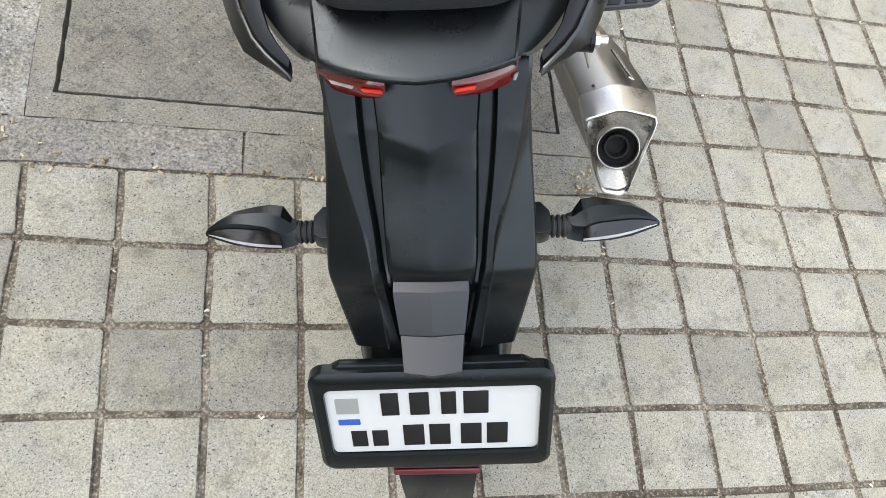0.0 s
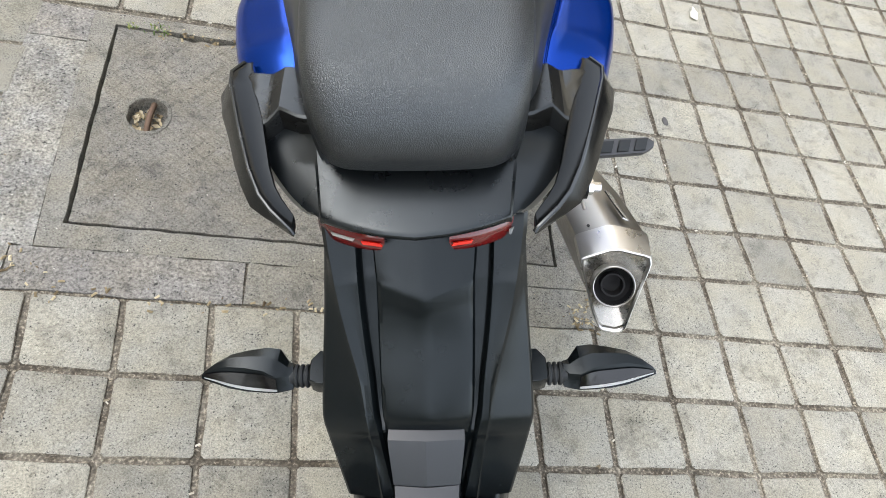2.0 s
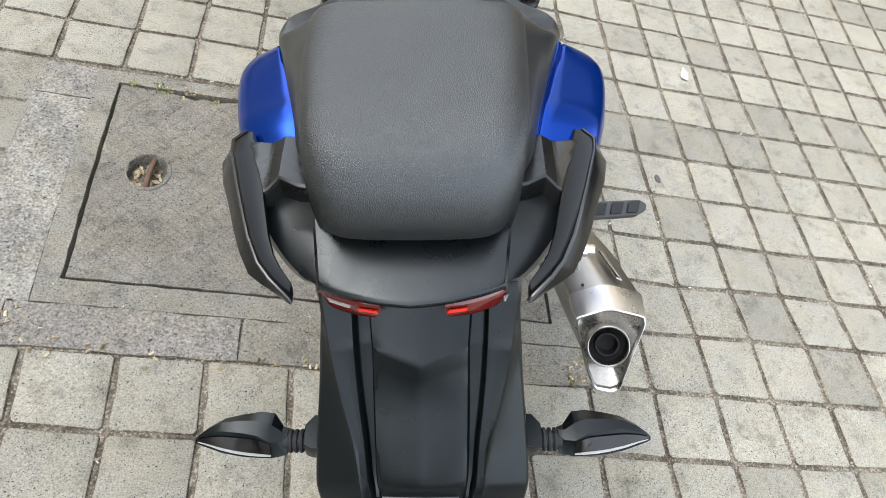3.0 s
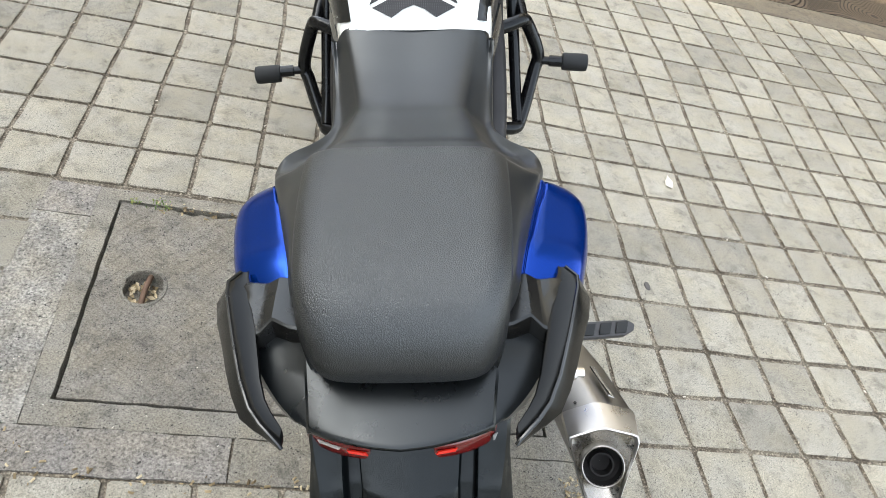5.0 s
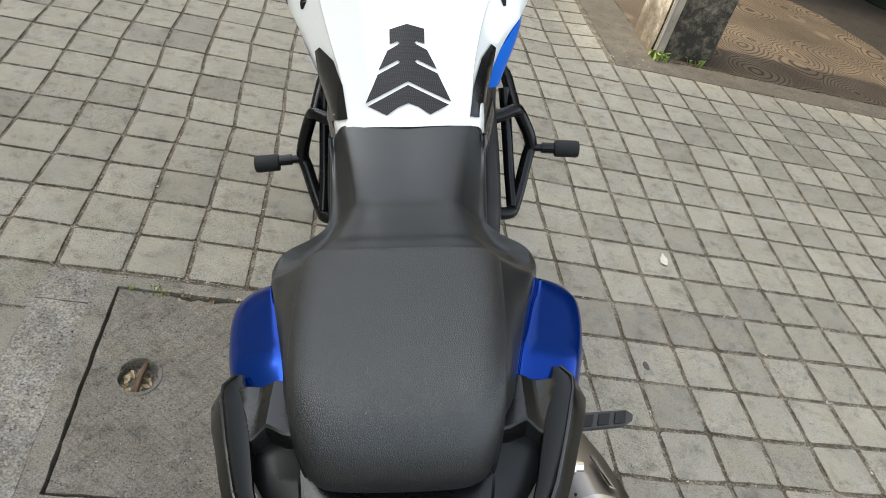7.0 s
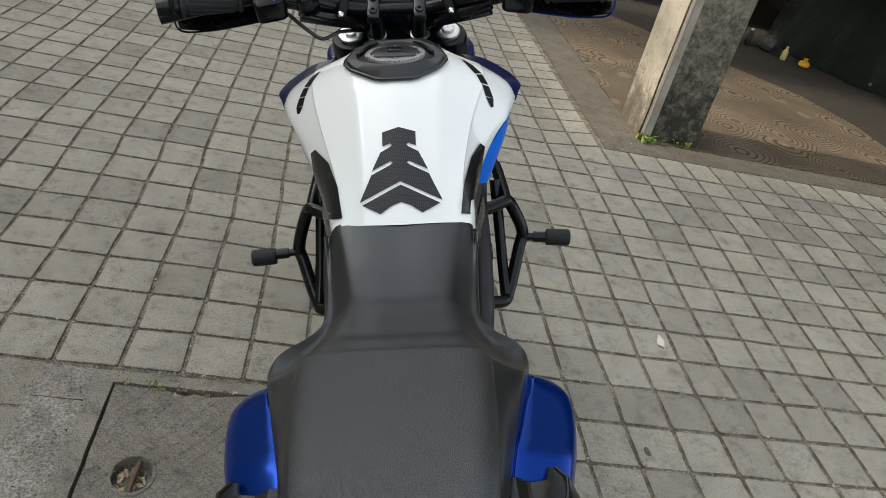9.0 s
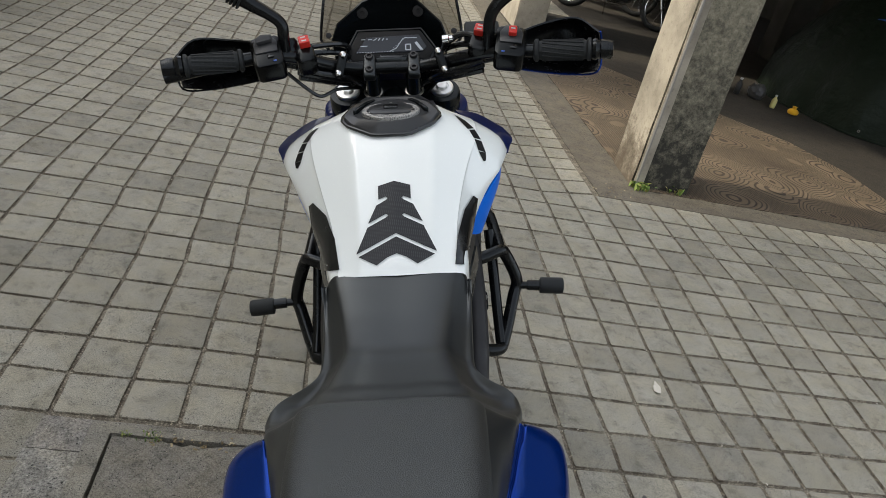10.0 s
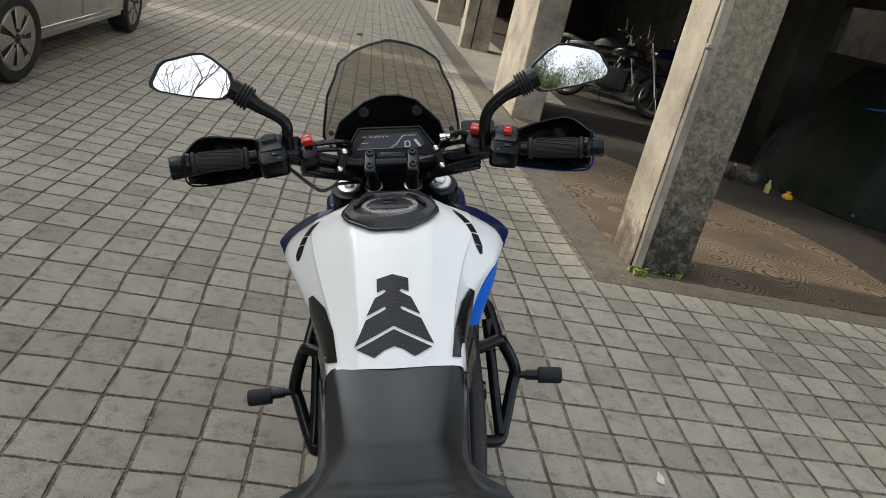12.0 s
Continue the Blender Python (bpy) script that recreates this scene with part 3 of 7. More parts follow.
def node_at(i, j):
    """Where the joints of the paving cross, in metres."""
    right = max(0, i - 9)
    if j <= -5:
        u = i - 0.0215 * max(0, min(i, 9) - 4) - 0.058 * right
        u += 0.045 * (-j - 6) * ease((8 - i) / 6)
        v = -4.98 + (j + 5) * 0.957
    else:
        # the rows lie wider apart away from the chamber, the columns fan out a little
        u = i - 0.0243 * max(0, min(i, 9) - 2) - (0.058 - 0.075 * ease((j - 1) / 6)) * right
        u += 0.09 * ease((j - 3) / 4) * ease((i - 5) / 4) - 0.2 * ease((j - 4) / 4) * ease((5 - i) / 3) + (0.066 - 0.004 * min(9, max(0, j - 15))) * max(0, -i) * ease((j - 6) / 8)
        v = j - 0.135 * ease((i - 2) / 8) * ease((j + 5) / 2) * ease((9 - j) / 3)
        v += 0.05 * ease(j - 4) + 0.07 * max(0, min(j, 14) - 5) + 0.085 * max(0, j - 14)
        v += 0.055 * max(0, -i) * ease((j - 8) / 7)
        v += 0.25 * min(2.2, max(0, i - 11)) * ease(j - 10) + 0.15 * ease(j - 7) * ease(11 - j) * ease((i - 8) / 3)
    h = math.sin(i * 12.9898 + j * 78.233) * 43758.5453
    k = math.sin(i * 39.34 + j * 11.13) * 24634.6345
    return P * (u + 0.045 * (h - math.floor(h) - 0.5)), P * (v + 0.045 * (k - math.floor(k) - 0.5))


def chamber_here(x, y):
    return -0.02 < x < 1.26 and -0.955 < y < -0.165


pavement = thing("pavement", "square grey concrete pavers with soil-filled joints", "pavement", kind="structure")
GAP = 0.0038
EDGE_X, EDGE_Y = 2.115, 1.905  # corner of the building's apron


def inset_quad(q, d):
    """The quad q (counter-clockwise) with every side moved in by d."""
    out = []
    for k in range(4):
        p, a, b = Vector(q[k]), Vector(q[k - 1]), Vector(q[(k + 1) % 4])
        u, v = (p - a).normalized(), (b - p).normalized()
        n1, n2 = Vector((-u.y, u.x)), Vector((-v.y, v.x))
        s = 1 + n1.dot(n2)
        out.append(p + (n1 + n2) * (d / s))
    return out


def paver_mesh(q, r):
    """One paver with worn round edges inside the quad q."""
    bm = bmesh.new()
    mid = sum((Vector(p) for p in q), Vector((0, 0))) / 4
    loops = []
    wander = [r.uniform(-0.0016, 0.0012) for _ in range(4)]
    for d, z in ((0.0, -0.03), (0.0004, -0.0042), (0.0020, -0.0012), (0.0050, 0.0)):
        ring, iq = [], inset_quad(q, d)
        for k in range(4):
            p, a, b = iq[k], iq[k - 1], iq[(k + 1) % 4]
            c = 0.0035 + 0.4 * d + r.uniform(0, 0.0025)
            side = (b - p).normalized()
            spots = [p + (a - p).normalized() * c, p + side * c, p.lerp(b, 0.5 + 20 * wander[k - 1]) + Vector((-side.y, side.x)) * (0.0009 - wander[k])]
            ring += [bm.verts.new((w.x - mid.x, w.y - mid.y, z)) for w in spots]
        loops.append(ring)
    for p, s in zip(loops, loops[1:]):
        for k in range(12):
            bm.faces.new((p[k], p[(k + 1) % 12], s[(k + 1) % 12], s[k]))
    bm.faces.new(loops[-1])
    me = mesh_of("paver", bm, PAVER, True, 50)
    me.materials.append(SOIL)  # dirt on the sides, down in the joint
    for p in me.polygons:
        if p.center.z < -0.0025:
            p.material_index = 1
    return mid, me


def tile_quad(i, j):
    worn = 0.0012 * min(1.0, max(0.0, (i + 0.5 * j - 6) / 6))  # wider, more worn joints towards the building
    return inset_quad([node_at(i, j), node_at(i + 1, j), node_at(i + 1, j + 1), node_at(i, j + 1)], GAP + worn)


near_pavers, far_boxes = [], []
for j in range(-48, 175):
    for i in range(-75, 60):
        q = tile_quad(i, j)
        x0, x1, y0, y1 = (q[0].x + q[3].x) / 2, (q[1].x + q[2].x) / 2, (q[0].y + q[1].y) / 2, (q[2].y + q[3].y) / 2
        lim = [-99.0, 99.0, -99.0, 99.0]
        if j == -6 and x0 < 1.26 and x1 > -0.02:
            lim[3] = -0.955
        if j == -2 and 0 <= i < 8:
            lim[2] = -0.16
        cx, cy = (x0 + x1) / 2, (max(y0, lim[2]) + min(y1, lim[3])) / 2
        if chamber_here(cx, cy):
            continue
        if x1 > EDGE_X and y1 > EDGE_Y:
            if x0 > EDGE_X - 0.04 and y0 > EDGE_Y - 0.04:
                continue
            if y0 > EDGE_Y - 0.04:
                lim[1] = EDGE_X - 0.004
            elif x0 > EDGE_X - 0.04 or cx > EDGE_X:
                lim[3] = EDGE_Y - 0.004
        if cx > 9.5 and cy < EDGE_Y or min(x1, lim[1]) - x0 < 0.03 or min(y1, lim[3]) - max(y0, lim[2]) < 0.03:
            continue
        q = [Vector((min(max(p.x, lim[0]), lim[1]), min(max(p.y, lim[2]), lim[3]))) for p in q]
        if -0.45 < cx < 2.1 and -1.45 < cy < 1.2:
            near_pavers.append(q)
        else:
            far_boxes.append(q)
far_boxes += near_pavers[300:]
verts, faces = [], []
for q in far_boxes:
    n = len(verts)
    z = rng.uniform(-0.0015, 0.001)
    w = inset_quad(q, 0.0032)
    verts += [(p.x, p.y, z - 0.006) for p in q] + [(p.x, p.y, z) for p in w] + [(p.x, p.y, -0.012) for p in q]
    faces += [(n + 4, n + 5, n + 6, n + 7)] + [(n + k, n + (k + 1) % 4, n + 4 + (k + 1) % 4, n + 4 + k) for k in range(4)] + [(n + 8 + k, n + 8 + (k + 1) % 4, n + (k + 1) % 4, n + k) for k in range(4)]
me = bpy.data.meshes.new("far_pavers")
me.from_pydata(verts, [], faces)
me.materials.append(PAVER_FAR)
me.materials.append(SOIL)
for k, p in enumerate(me.polygons):
    if k % 9:
        p.material_index = 1  # dirt on the edges and in the joints
far = tagged(new("far_pavers", me), kind="stuff")
far.parent = pavement

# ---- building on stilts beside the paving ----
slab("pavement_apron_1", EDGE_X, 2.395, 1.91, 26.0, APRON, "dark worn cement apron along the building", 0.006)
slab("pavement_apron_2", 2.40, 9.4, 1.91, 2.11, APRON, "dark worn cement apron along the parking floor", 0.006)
slab("pavement_apron_3", 2.40, 3.5, 8.0, 26.0, LID, "worn cement strip between the pillars", 0.007)
solo("floor_cement", block(2.40, 9.4, 2.115, 26.0, -0.05, -0.002), CEMENT, "smooth cement floor inside the parking, coloured dark for its shade", "floor", kind="structure", smooth=False)
TILED = chaikin([(2.40, 2.115), (4.56, 2.115), (4.57, 3.25), (4.40, 3.80), (3.98, 4.32), (3.44, 4.99), (3.08, 5.47), (2.40, 6.37)], 1, 0.04)
bm = prism(TILED, Matrix.Translation((0, 0, 0)), 0.004)
solo("floor_parking", bm, SWIRL, "ochre parking floor tiles with swirled relief", "floor", kind="structure", smooth=False)


def pillar(name, x0, y0, w, d, front, label, flank=None):
    ob = thing(name, label, "pillar", kind="structure")
    bm = block(x0, x0 + w, y0, y0 + d, -0.02, 2.75)
    bmesh.ops.subdivide_edges(bm, edges=[e for e in bm.edges if abs(e.verts[0].co.z - e.verts[1].co.z) > 1], cuts=14)
    bmesh.ops.bevel(bm, geom=[e for e in bm.edges if abs(e.verts[0].co.z - e.verts[1].co.z) > 0.1], offset=0.012, segments=2, affect="EDGES")
    for v in bm.verts:
        v.co += Vector((rng.uniform(-1, 1), rng.uniform(-1, 1), 0)) * 0.0035
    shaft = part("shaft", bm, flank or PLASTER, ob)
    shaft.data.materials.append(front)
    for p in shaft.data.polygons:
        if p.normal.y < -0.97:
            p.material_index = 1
    return ob


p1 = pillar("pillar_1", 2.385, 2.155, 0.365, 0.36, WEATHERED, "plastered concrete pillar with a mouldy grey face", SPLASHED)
part("conduit", tube([(2.40, 2.135, -0.01), (2.40, 2.138, 1.4), (2.40, 2.138, 2.75)], 0.0085, 10, smooth=False), CONDUIT, p1, "thin grey cable conduit")
part("render_strip", block(2.392, 2.455, 2.148, 2.16, 0.0, 2.75, 0.004), PLASTER, p1, "pale plaster strip along the corner")
part("conduit_clip", block(2.38, 2.42, 2.118, 2.156, 1.32, 1.345, 0.003), CONDUIT, p1)
pillar("pillar_2", 2.42, 6.40, 0.34, 1.45, PLASTER, "deep cream plastered concrete pillar")
p3 = pillar("pillar_3", 2.50, 12.60, 0.56, 0.5, PLASTER, "cream plastered concrete pillar with a thin dark strip")
# thin dark upright strip standing a little proud of the face
part("groove", block(2.70, 2.725, 12.585, 12.61, 0.0, 2.75, 0.003), CEMENT, p3)
pillar("pillar_4", 2.43, 17.6, 0.62, 0.6, PLASTER, "cream plastered concrete pillar")
# inner pillars take the wall's dark colour in place of shade
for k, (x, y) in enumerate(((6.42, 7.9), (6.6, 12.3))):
    pillar("pillar_%d" % (k + 5), x, y, 0.4, 0.4, WALL, "concrete pillar inside the parking, coloured dark for its shade", WALL)
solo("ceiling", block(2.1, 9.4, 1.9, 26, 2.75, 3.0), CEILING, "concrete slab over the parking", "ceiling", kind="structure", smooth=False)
# storeys out of view, added to keep sky light off the yard's east side
solo("wall_upper", block(2.2, 9.4, 2.0, 26, 3.0, 13.0), PLASTER, "unseen cream plastered storeys added above the parking to block sky", "wall", kind="structure", smooth=False)
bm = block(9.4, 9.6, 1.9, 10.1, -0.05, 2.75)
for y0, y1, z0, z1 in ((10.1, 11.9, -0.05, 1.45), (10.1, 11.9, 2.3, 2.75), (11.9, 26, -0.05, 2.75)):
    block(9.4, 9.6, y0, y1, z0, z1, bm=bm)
solo("wall_east", bm, WALL, "mottled wall at the back of the parking with an opening, coloured dark for shade", "wall", kind="structure", smooth=False)
solo("wall_beyond", block(11.2, 11.4, 6, 18, -0.05, 3.2), PLASTER, "plain boundary wall behind the parking", "wall", kind="structure", smooth=False)
solo("wall_north", block(2.4, 9.4, 26, 26.2, -0.05, 2.75), WALL, "mottled wall closing the parking, coloured dark for shade", "wall", kind="structure", smooth=False)
# unseen tall walls added to close the west and cut the sun into strips
solo("wall_west_1", block(-14.0, -12.0, -16, 2.3, -0.05, 17.0), PLASTER, "plain tall unseen wall added to keep the sun off the yard", "wall", kind="structure", smooth=False)
for name, y0, y1, h in (("wall_west_2", 2.3, 4.6, 11.75), ("wall_west_4", 4.6, 6.2, 15.0), ("wall_west_5", 6.2, 8.55, 11.6), ("wall_west_6", 8.55, 9.3, 15.0)):
    solo(name, block(-14.0, -12.0, y0, y1, -0.05, h), PLASTER, "plain unseen wall added to cut the sun into strips", "wall", kind="structure", smooth=False)
solo("wall_west_3", block(-14.0, -12.0, 10.0, 30, -0.05, 12.1), PLASTER, "plain unseen wall added to cut the sun into strips", "wall", kind="structure", smooth=False)

# ---- the motorcycle, leaning on its side stand ----
BIKE = pose(0.9638, 0, 0, 0, -14, -2.45)
MIRROR_TURN, MIRROR_TILT = 0.0, {1: 0.17, -1: 0.30}
TAIL_SHIFT = -0.006  # the tail trim sits a little off the centre line
bike = thing("motorcycle", "blue and white motorcycle leaning on its side stand", "motorcycle", BIKE)


def flip(bm):
    """Mirrors a mesh to the other side of the bike."""
    bmesh.ops.scale(bm, vec=(-1, 1, 1), verts=bm.verts)
    bmesh.ops.reverse_faces(bm, faces=bm.faces[:])
    return bm


def pair(name, make, mat, parent=None, label="", **kw):
    """Two mirrored parts."""
    return [part(name, make(), mat, parent or bike, label, **kw), part(name, flip(make()), mat, parent or bike, label, **kw)]


def project(outline, direction, bvh, lift, thick, cuts=3):
    """Lays a flat outline of 3D points on a surface along a direction."""
    bm = bmesh.new()
    vs = [bm.verts.new(p) for p in outline]
    es = [bm.edges.new((a, b)) for a, b in zip(vs, vs[1:] + vs[:1])]
    bmesh.ops.triangle_fill(bm, edges=es, use_beauty=True)
    for _ in range(cuts):
        long_edges = [e for e in bm.edges if e.calc_length() > 0.016]
        if long_edges:
            bmesh.ops.subdivide_edges(bm, edges=long_edges, cuts=1)
            bmesh.ops.triangulate(bm, faces=bm.faces[:])
    d = Vector(direction).normalized()
    for v in bm.verts:
        hit, normal, _, _ = bvh.ray_cast(v.co - d * 0.4, d)
        if hit is not None:
            v.co = hit + (normal if normal.dot(d) < 0 else -normal) * lift
    bmesh.ops.recalc_face_normals(bm, faces=bm.faces)
    if sum(f.normal.dot(d) for f in bm.faces) > 0:
        bmesh.ops.reverse_faces(bm, faces=bm.faces[:])
    geo = bmesh.ops.extrude_face_region(bm, geom=bm.faces[:])
    bmesh.ops.translate(bm, vec=d * thick, verts=[v for v in geo["geom"] if isinstance(v, bmesh.types.BMVert)])
    return bm


# -- tail: fender, tail cover, lamps
def fender_ring(y, z, w, p, q, crease, drop, ridge, vee=0.0, edge=0.0, groove=0.019):
    """Half ring of the fender: raised centre panel to p, black groove to q, side facets to w."""
    n, s = Vector((0, -0.74, 0.67)), Vector((0, -0.67, -0.74))

    def at(x, h, v=0.0):
        return (x, y + n.y * h + s.y * v, z + n.z * h + s.z * v)
    return [at(0, ridge, vee), at(p * 0.18, edge + (ridge - edge) * 0.86, vee * 0.82), at(p * 0.42, edge + (ridge - edge) * 0.66, vee * 0.55), at(p * 0.68, edge + (ridge - edge) * 0.42, vee * 0.25), at(p * 0.88, edge + (ridge - edge) * 0.15, vee * 0.06), at(p - 0.0015, edge), at(p, edge - 0.002), at(p + 0.002, -groove), at(q - 0.003, -groove), at(q - 0.001, -0.001), at(q + 0.001, 0.0016), at(q + 0.0075, 0.001), at(crease, 0.0036 if crease > q + 0.01 else 0.002), at(max(crease + 0.004, q + 0.014), -0.0005), at(w - 0.004, -0.006), at(w - 0.0008, -0.0085), at(w + 0.0003, -0.013), at(w + 0.001, -drop)]


fender = part("tail_fender", hull([
    fender_ring(-1.205, 0.775, 0.099, 0.053, 0.067, 0.095, 0.05, 0.000),
    fender_ring(-1.250, 0.749, 0.099, 0.052, 0.067, 0.095, 0.05, 0.003),
    fender_ring(-1.270, 0.728, 0.099, 0.050, 0.066, 0.093, 0.06, 0.007, 0.002, 0.0015),
    fender_ring(-1.286, 0.7105, 0.100, 0.0485, 0.0655, 0.090, 0.06, 0.010, 0.012, 0.003),
    fender_ring(-1.294, 0.7035, 0.1005, 0.0475, 0.065, 0.0885, 0.06, 0.0105, 0.015, 0.0035),
    fender_ring(-1.3005, 0.6955, 0.101, 0.0475, 0.0645, 0.087, 0.06, 0.0098, 0.0145, 0.003),
    fender_ring(-1.3125, 0.681, 0.102, 0.0475, 0.0635, 0.084, 0.07, 0.0078, 0.0105, 0.0012),
    fender_ring(-1.335, 0.6555, 0.1045, 0.0475, 0.061, 0.077, 0.07, 0.0065, 0.0, 0.0005),
    fender_ring(-1.362, 0.626, 0.1075, 0.047, 0.057, 0.068, 0.07, 0.008, 0.0, 0.002),
    fender_ring(-1.388, 0.598, 0.1095, 0.046, 0.0545, 0.0635, 0.07, 0.009, 0.0, 0.002),
    fender_ring(-1.396, 0.588, 0.109, 0.044, 0.052, 0.062, 0.06, 0.006, 0.0, 0.0, 0.012),
    fender_ring(-1.402, 0.578, 0.107, 0.042, 0.050, 0.060, 0.05, 0.0, 0.0, 0.0, 0.004),
    fender_ring(-1.410, 0.560, 0.104, 0.040, 0.048, 0.058, 0.04, -0.008, 0.0, -0.006, 0.010),
    fender_ring(-1.448, 0.511, 0.089, 0.030, 0.037, 0.050, 0.03, -0.008, 0.0, -0.006, 0.010)], 4, 1, 0.0), PLASTIC, bike, "matt black plastic tail fender", angle=40)
# inner mudguard below the plate lamp
part("inner_mudguard", hull([[(0, -1.30, 0.60), (0.07, -1.30, 0.59), (0.095, -1.29, 0.53)], [(0, -1.44, 0.50), (0.07, -1.44, 0.50), (0.09, -1.42, 0.47)], [(0, -1.482, 0.475), (0.065, -1.482, 0.475), (0.08, -1.47, 0.45)]], 4, 4, 0.004), PLASTIC, bike)


def ridged(rows):
    """A shell with a ridge along its middle, from (half width, side y, side z, ridge y, ridge z)."""
    return skin([[(-w - 0.002, y, z), (-0.002, yr, zr), (w - 0.002, y, z), (w, y + 0.016, z - 0.022), (-w - 0.004, y + 0.016, z - 0.022)] for w, y, z, yr, zr in rows], closed=True)


part("plate_lamp_cover", ridged([(0.039, -1.396, 0.584, -1.398, 0.586), (0.0395, -1.410, 0.582, -1.413, 0.585), (0.039, -1.416, 0.577, -1.419, 0.580), (0.0345, -1.4455, 0.547, -1.4485, 0.5495)]), LAMP_GREY, bike, "charcoal plate lamp cover", angle=12)
part("plate_lamp", ridged([(0.0335, -1.4465, 0.5475, -1.450, 0.5505), (0.0305, -1.4835, 0.537, -1.4875, 0.5355), (0.029, -1.4850, 0.533, -1.4885, 0.531)]), LAMP_GREY, bike, "charcoal plate lamp with a ridged front", angle=12)

# -- number plate in a black holder
PLATE_M = frame_on((-0.004, -1.514, 0.459), (1, 0, 0.014), (0, -0.866, 0.5))
plate = part("number_plate", prism(rounded(0.240, 0.112, 0.008), PLATE_M @ Matrix.Translation((0, 0, 0.001)), 0.003, 0.0006, 1), PLATE, bike, "white number plate with black characters")
bm = bmesh.new()
outer, inner = rounded(0.268, 0.158, 0.017, 6), rounded(0.238, 0.110, 0.010, 6)
mid = rounded(0.258, 0.146, 0.015, 6)
rings = [[PLATE_M @ Vector((u, v - 0.002, w)) for u, v in o] for o, w in ((inner, 0.0), (inner, 0.007), (mid, 0.009), (outer, 0.005), (outer, -0.010), (inner, -0.010))]
skin(rings, closed=True, caps=False, bm=bm)
holder = part("plate_holder", bm, PLASTIC, bike, "black plate holder with rounded corners")
part("holder_back", prism(rounded(0.262, 0.152, 0.016), PLATE_M @ Matrix.Translation((0, -0.002, -0.004)), 0.006), PLASTIC, holder)
part("holder_lip", prism([(-0.112, 0.074), (-0.100, 0.081), (0.100, 0.081), (0.112, 0.074)], PLATE_M @ Matrix.Translation((0, 0, -0.002)), 0.012, 0.002), PLASTIC, holder)
# characters as plain bars, a badge and the blue mark
for u0, u1 in ((-0.058, -0.038), (-0.026, -0.004), (0.009, 0.026), (0.034, 0.062)):
    part("plate_bar", prism([(u0, 0.006), (u1, 0.006), (u1, 0.041), (u0, 0.041)], PLATE_M @ Matrix.Translation((0, 0, 0.0025)), 0.002, 0.0008), INK, plate)
for u0, u1, h in ((-0.096, -0.078, 0.026), (-0.072, -0.054, 0.026), (-0.036, -0.012, 0.034), (-0.006, 0.018, 0.034), (0.03, 0.054, 0.034), (0.06, 0.084, 0.034)):
    part("plate_bar", prism([(u0, -0.045), (u1, -0.045), (u1, -0.045 + h), (u0, -0.045 + h)], PLATE_M @ Matrix.Translation((0, 0, 0.0025)), 0.002, 0.0008), INK, plate)
part("plate_badge", prism(rounded(0.026, 0.024, 0.001, 1), PLATE_M @ Matrix.Translation((-0.096, 0.022, 0.0018)), 0.001), GREYFOIL, plate, "grey foil badge")
part("plate_mark", prism(rounded(0.025, 0.009, 0.001, 1), PLATE_M @ Matrix.Translation((-0.096, -0.004, 0.0016)), 0.001), INK_BLUE, plate, "blue country mark")

# -- mud flap under the plate
flap = part("mud_flap", sheet([[(-0.056, -1.52, 0.40), (0, -1.525, 0.40), (0.05, -1.52, 0.40)], [(-0.05, -1.565, 0.36), (0, -1.57, 0.36), (0.045, -1.565, 0.36)], [(-0.043, -1.60, 0.22), (0, -1.605, 0.22), (0.038, -1.60, 0.22)]], 4, 4, 0.004), PLASTIC, bike, "black rear mud flap")
part("reflector_mount", prism(rounded(0.106, 0.011, 0.003, 3), frame_on((-0.003, -1.556, 0.388), (1, 0, 0), (0, -0.75, 0.66)), 0.008, 0.001), LAMP_GREY, flap)
part("reflector", prism(rounded(0.104, 0.008, 0.002, 3), frame_on((-0.003, -1.564, 0.380), (1, 0, 0), (0, -0.75, 0.66)), 0.006, 0.001), DARKRED, flap, "dark red reflector strip")


# -- tail cover behind the seat
def cover_ring(y, z, w, wd, dz, bow=0.0):
    """Half ring of the cover: corner at (w, y, z), its middle bowed back."""
    return [(0, y - bow, z + 0.001), (w * 0.3, y - bow * 0.86, z + 0.001), (w * 0.55, y - bow * 0.62, z + 0.0005), (w * 0.8, y - bow * 0.30, z), (w - 0.003, y, z - 0.001), (w, y + 0.001, z - 0.004), (wd, y + 0.006, z - dz * 0.4), (wd + 0.003, y + 0.012, z - dz)]


part("tail_cover", hull([cover_ring(*q) for q in ((-1.10, 0.815, 0.118, 0.168, 0.05), (-1.15, 0.811, 0.110, 0.165, 0.045), (-1.19, 0.806, 0.0985, 0.153, 0.04, 0.004), (-1.22, 0.801, 0.094, 0.139, 0.036, 0.010), (-1.25, 0.794, 0.0900, 0.119, 0.030, 0.016), (-1.2725, 0.7885, 0.0872, 0.0985, 0.020, 0.020), (-1.2775, 0.786, 0.0865, 0.0885, 0.012, 0.022), (-1.2785, 0.7825, 0.0865, 0.088, 0.010, 0.0225), (-1.276, 0.7755, 0.086, 0.087, 0.007, 0.021), (-1.264, 0.770, 0.086, 0.087, 0.006, 0.022), (-1.235, 0.768, 0.086, 0.087, 0.006, 0.02))], 3, 2, 0.002), COVER, bike, "satin black tail cover", angle=22).location.x = TAIL_SHIFT


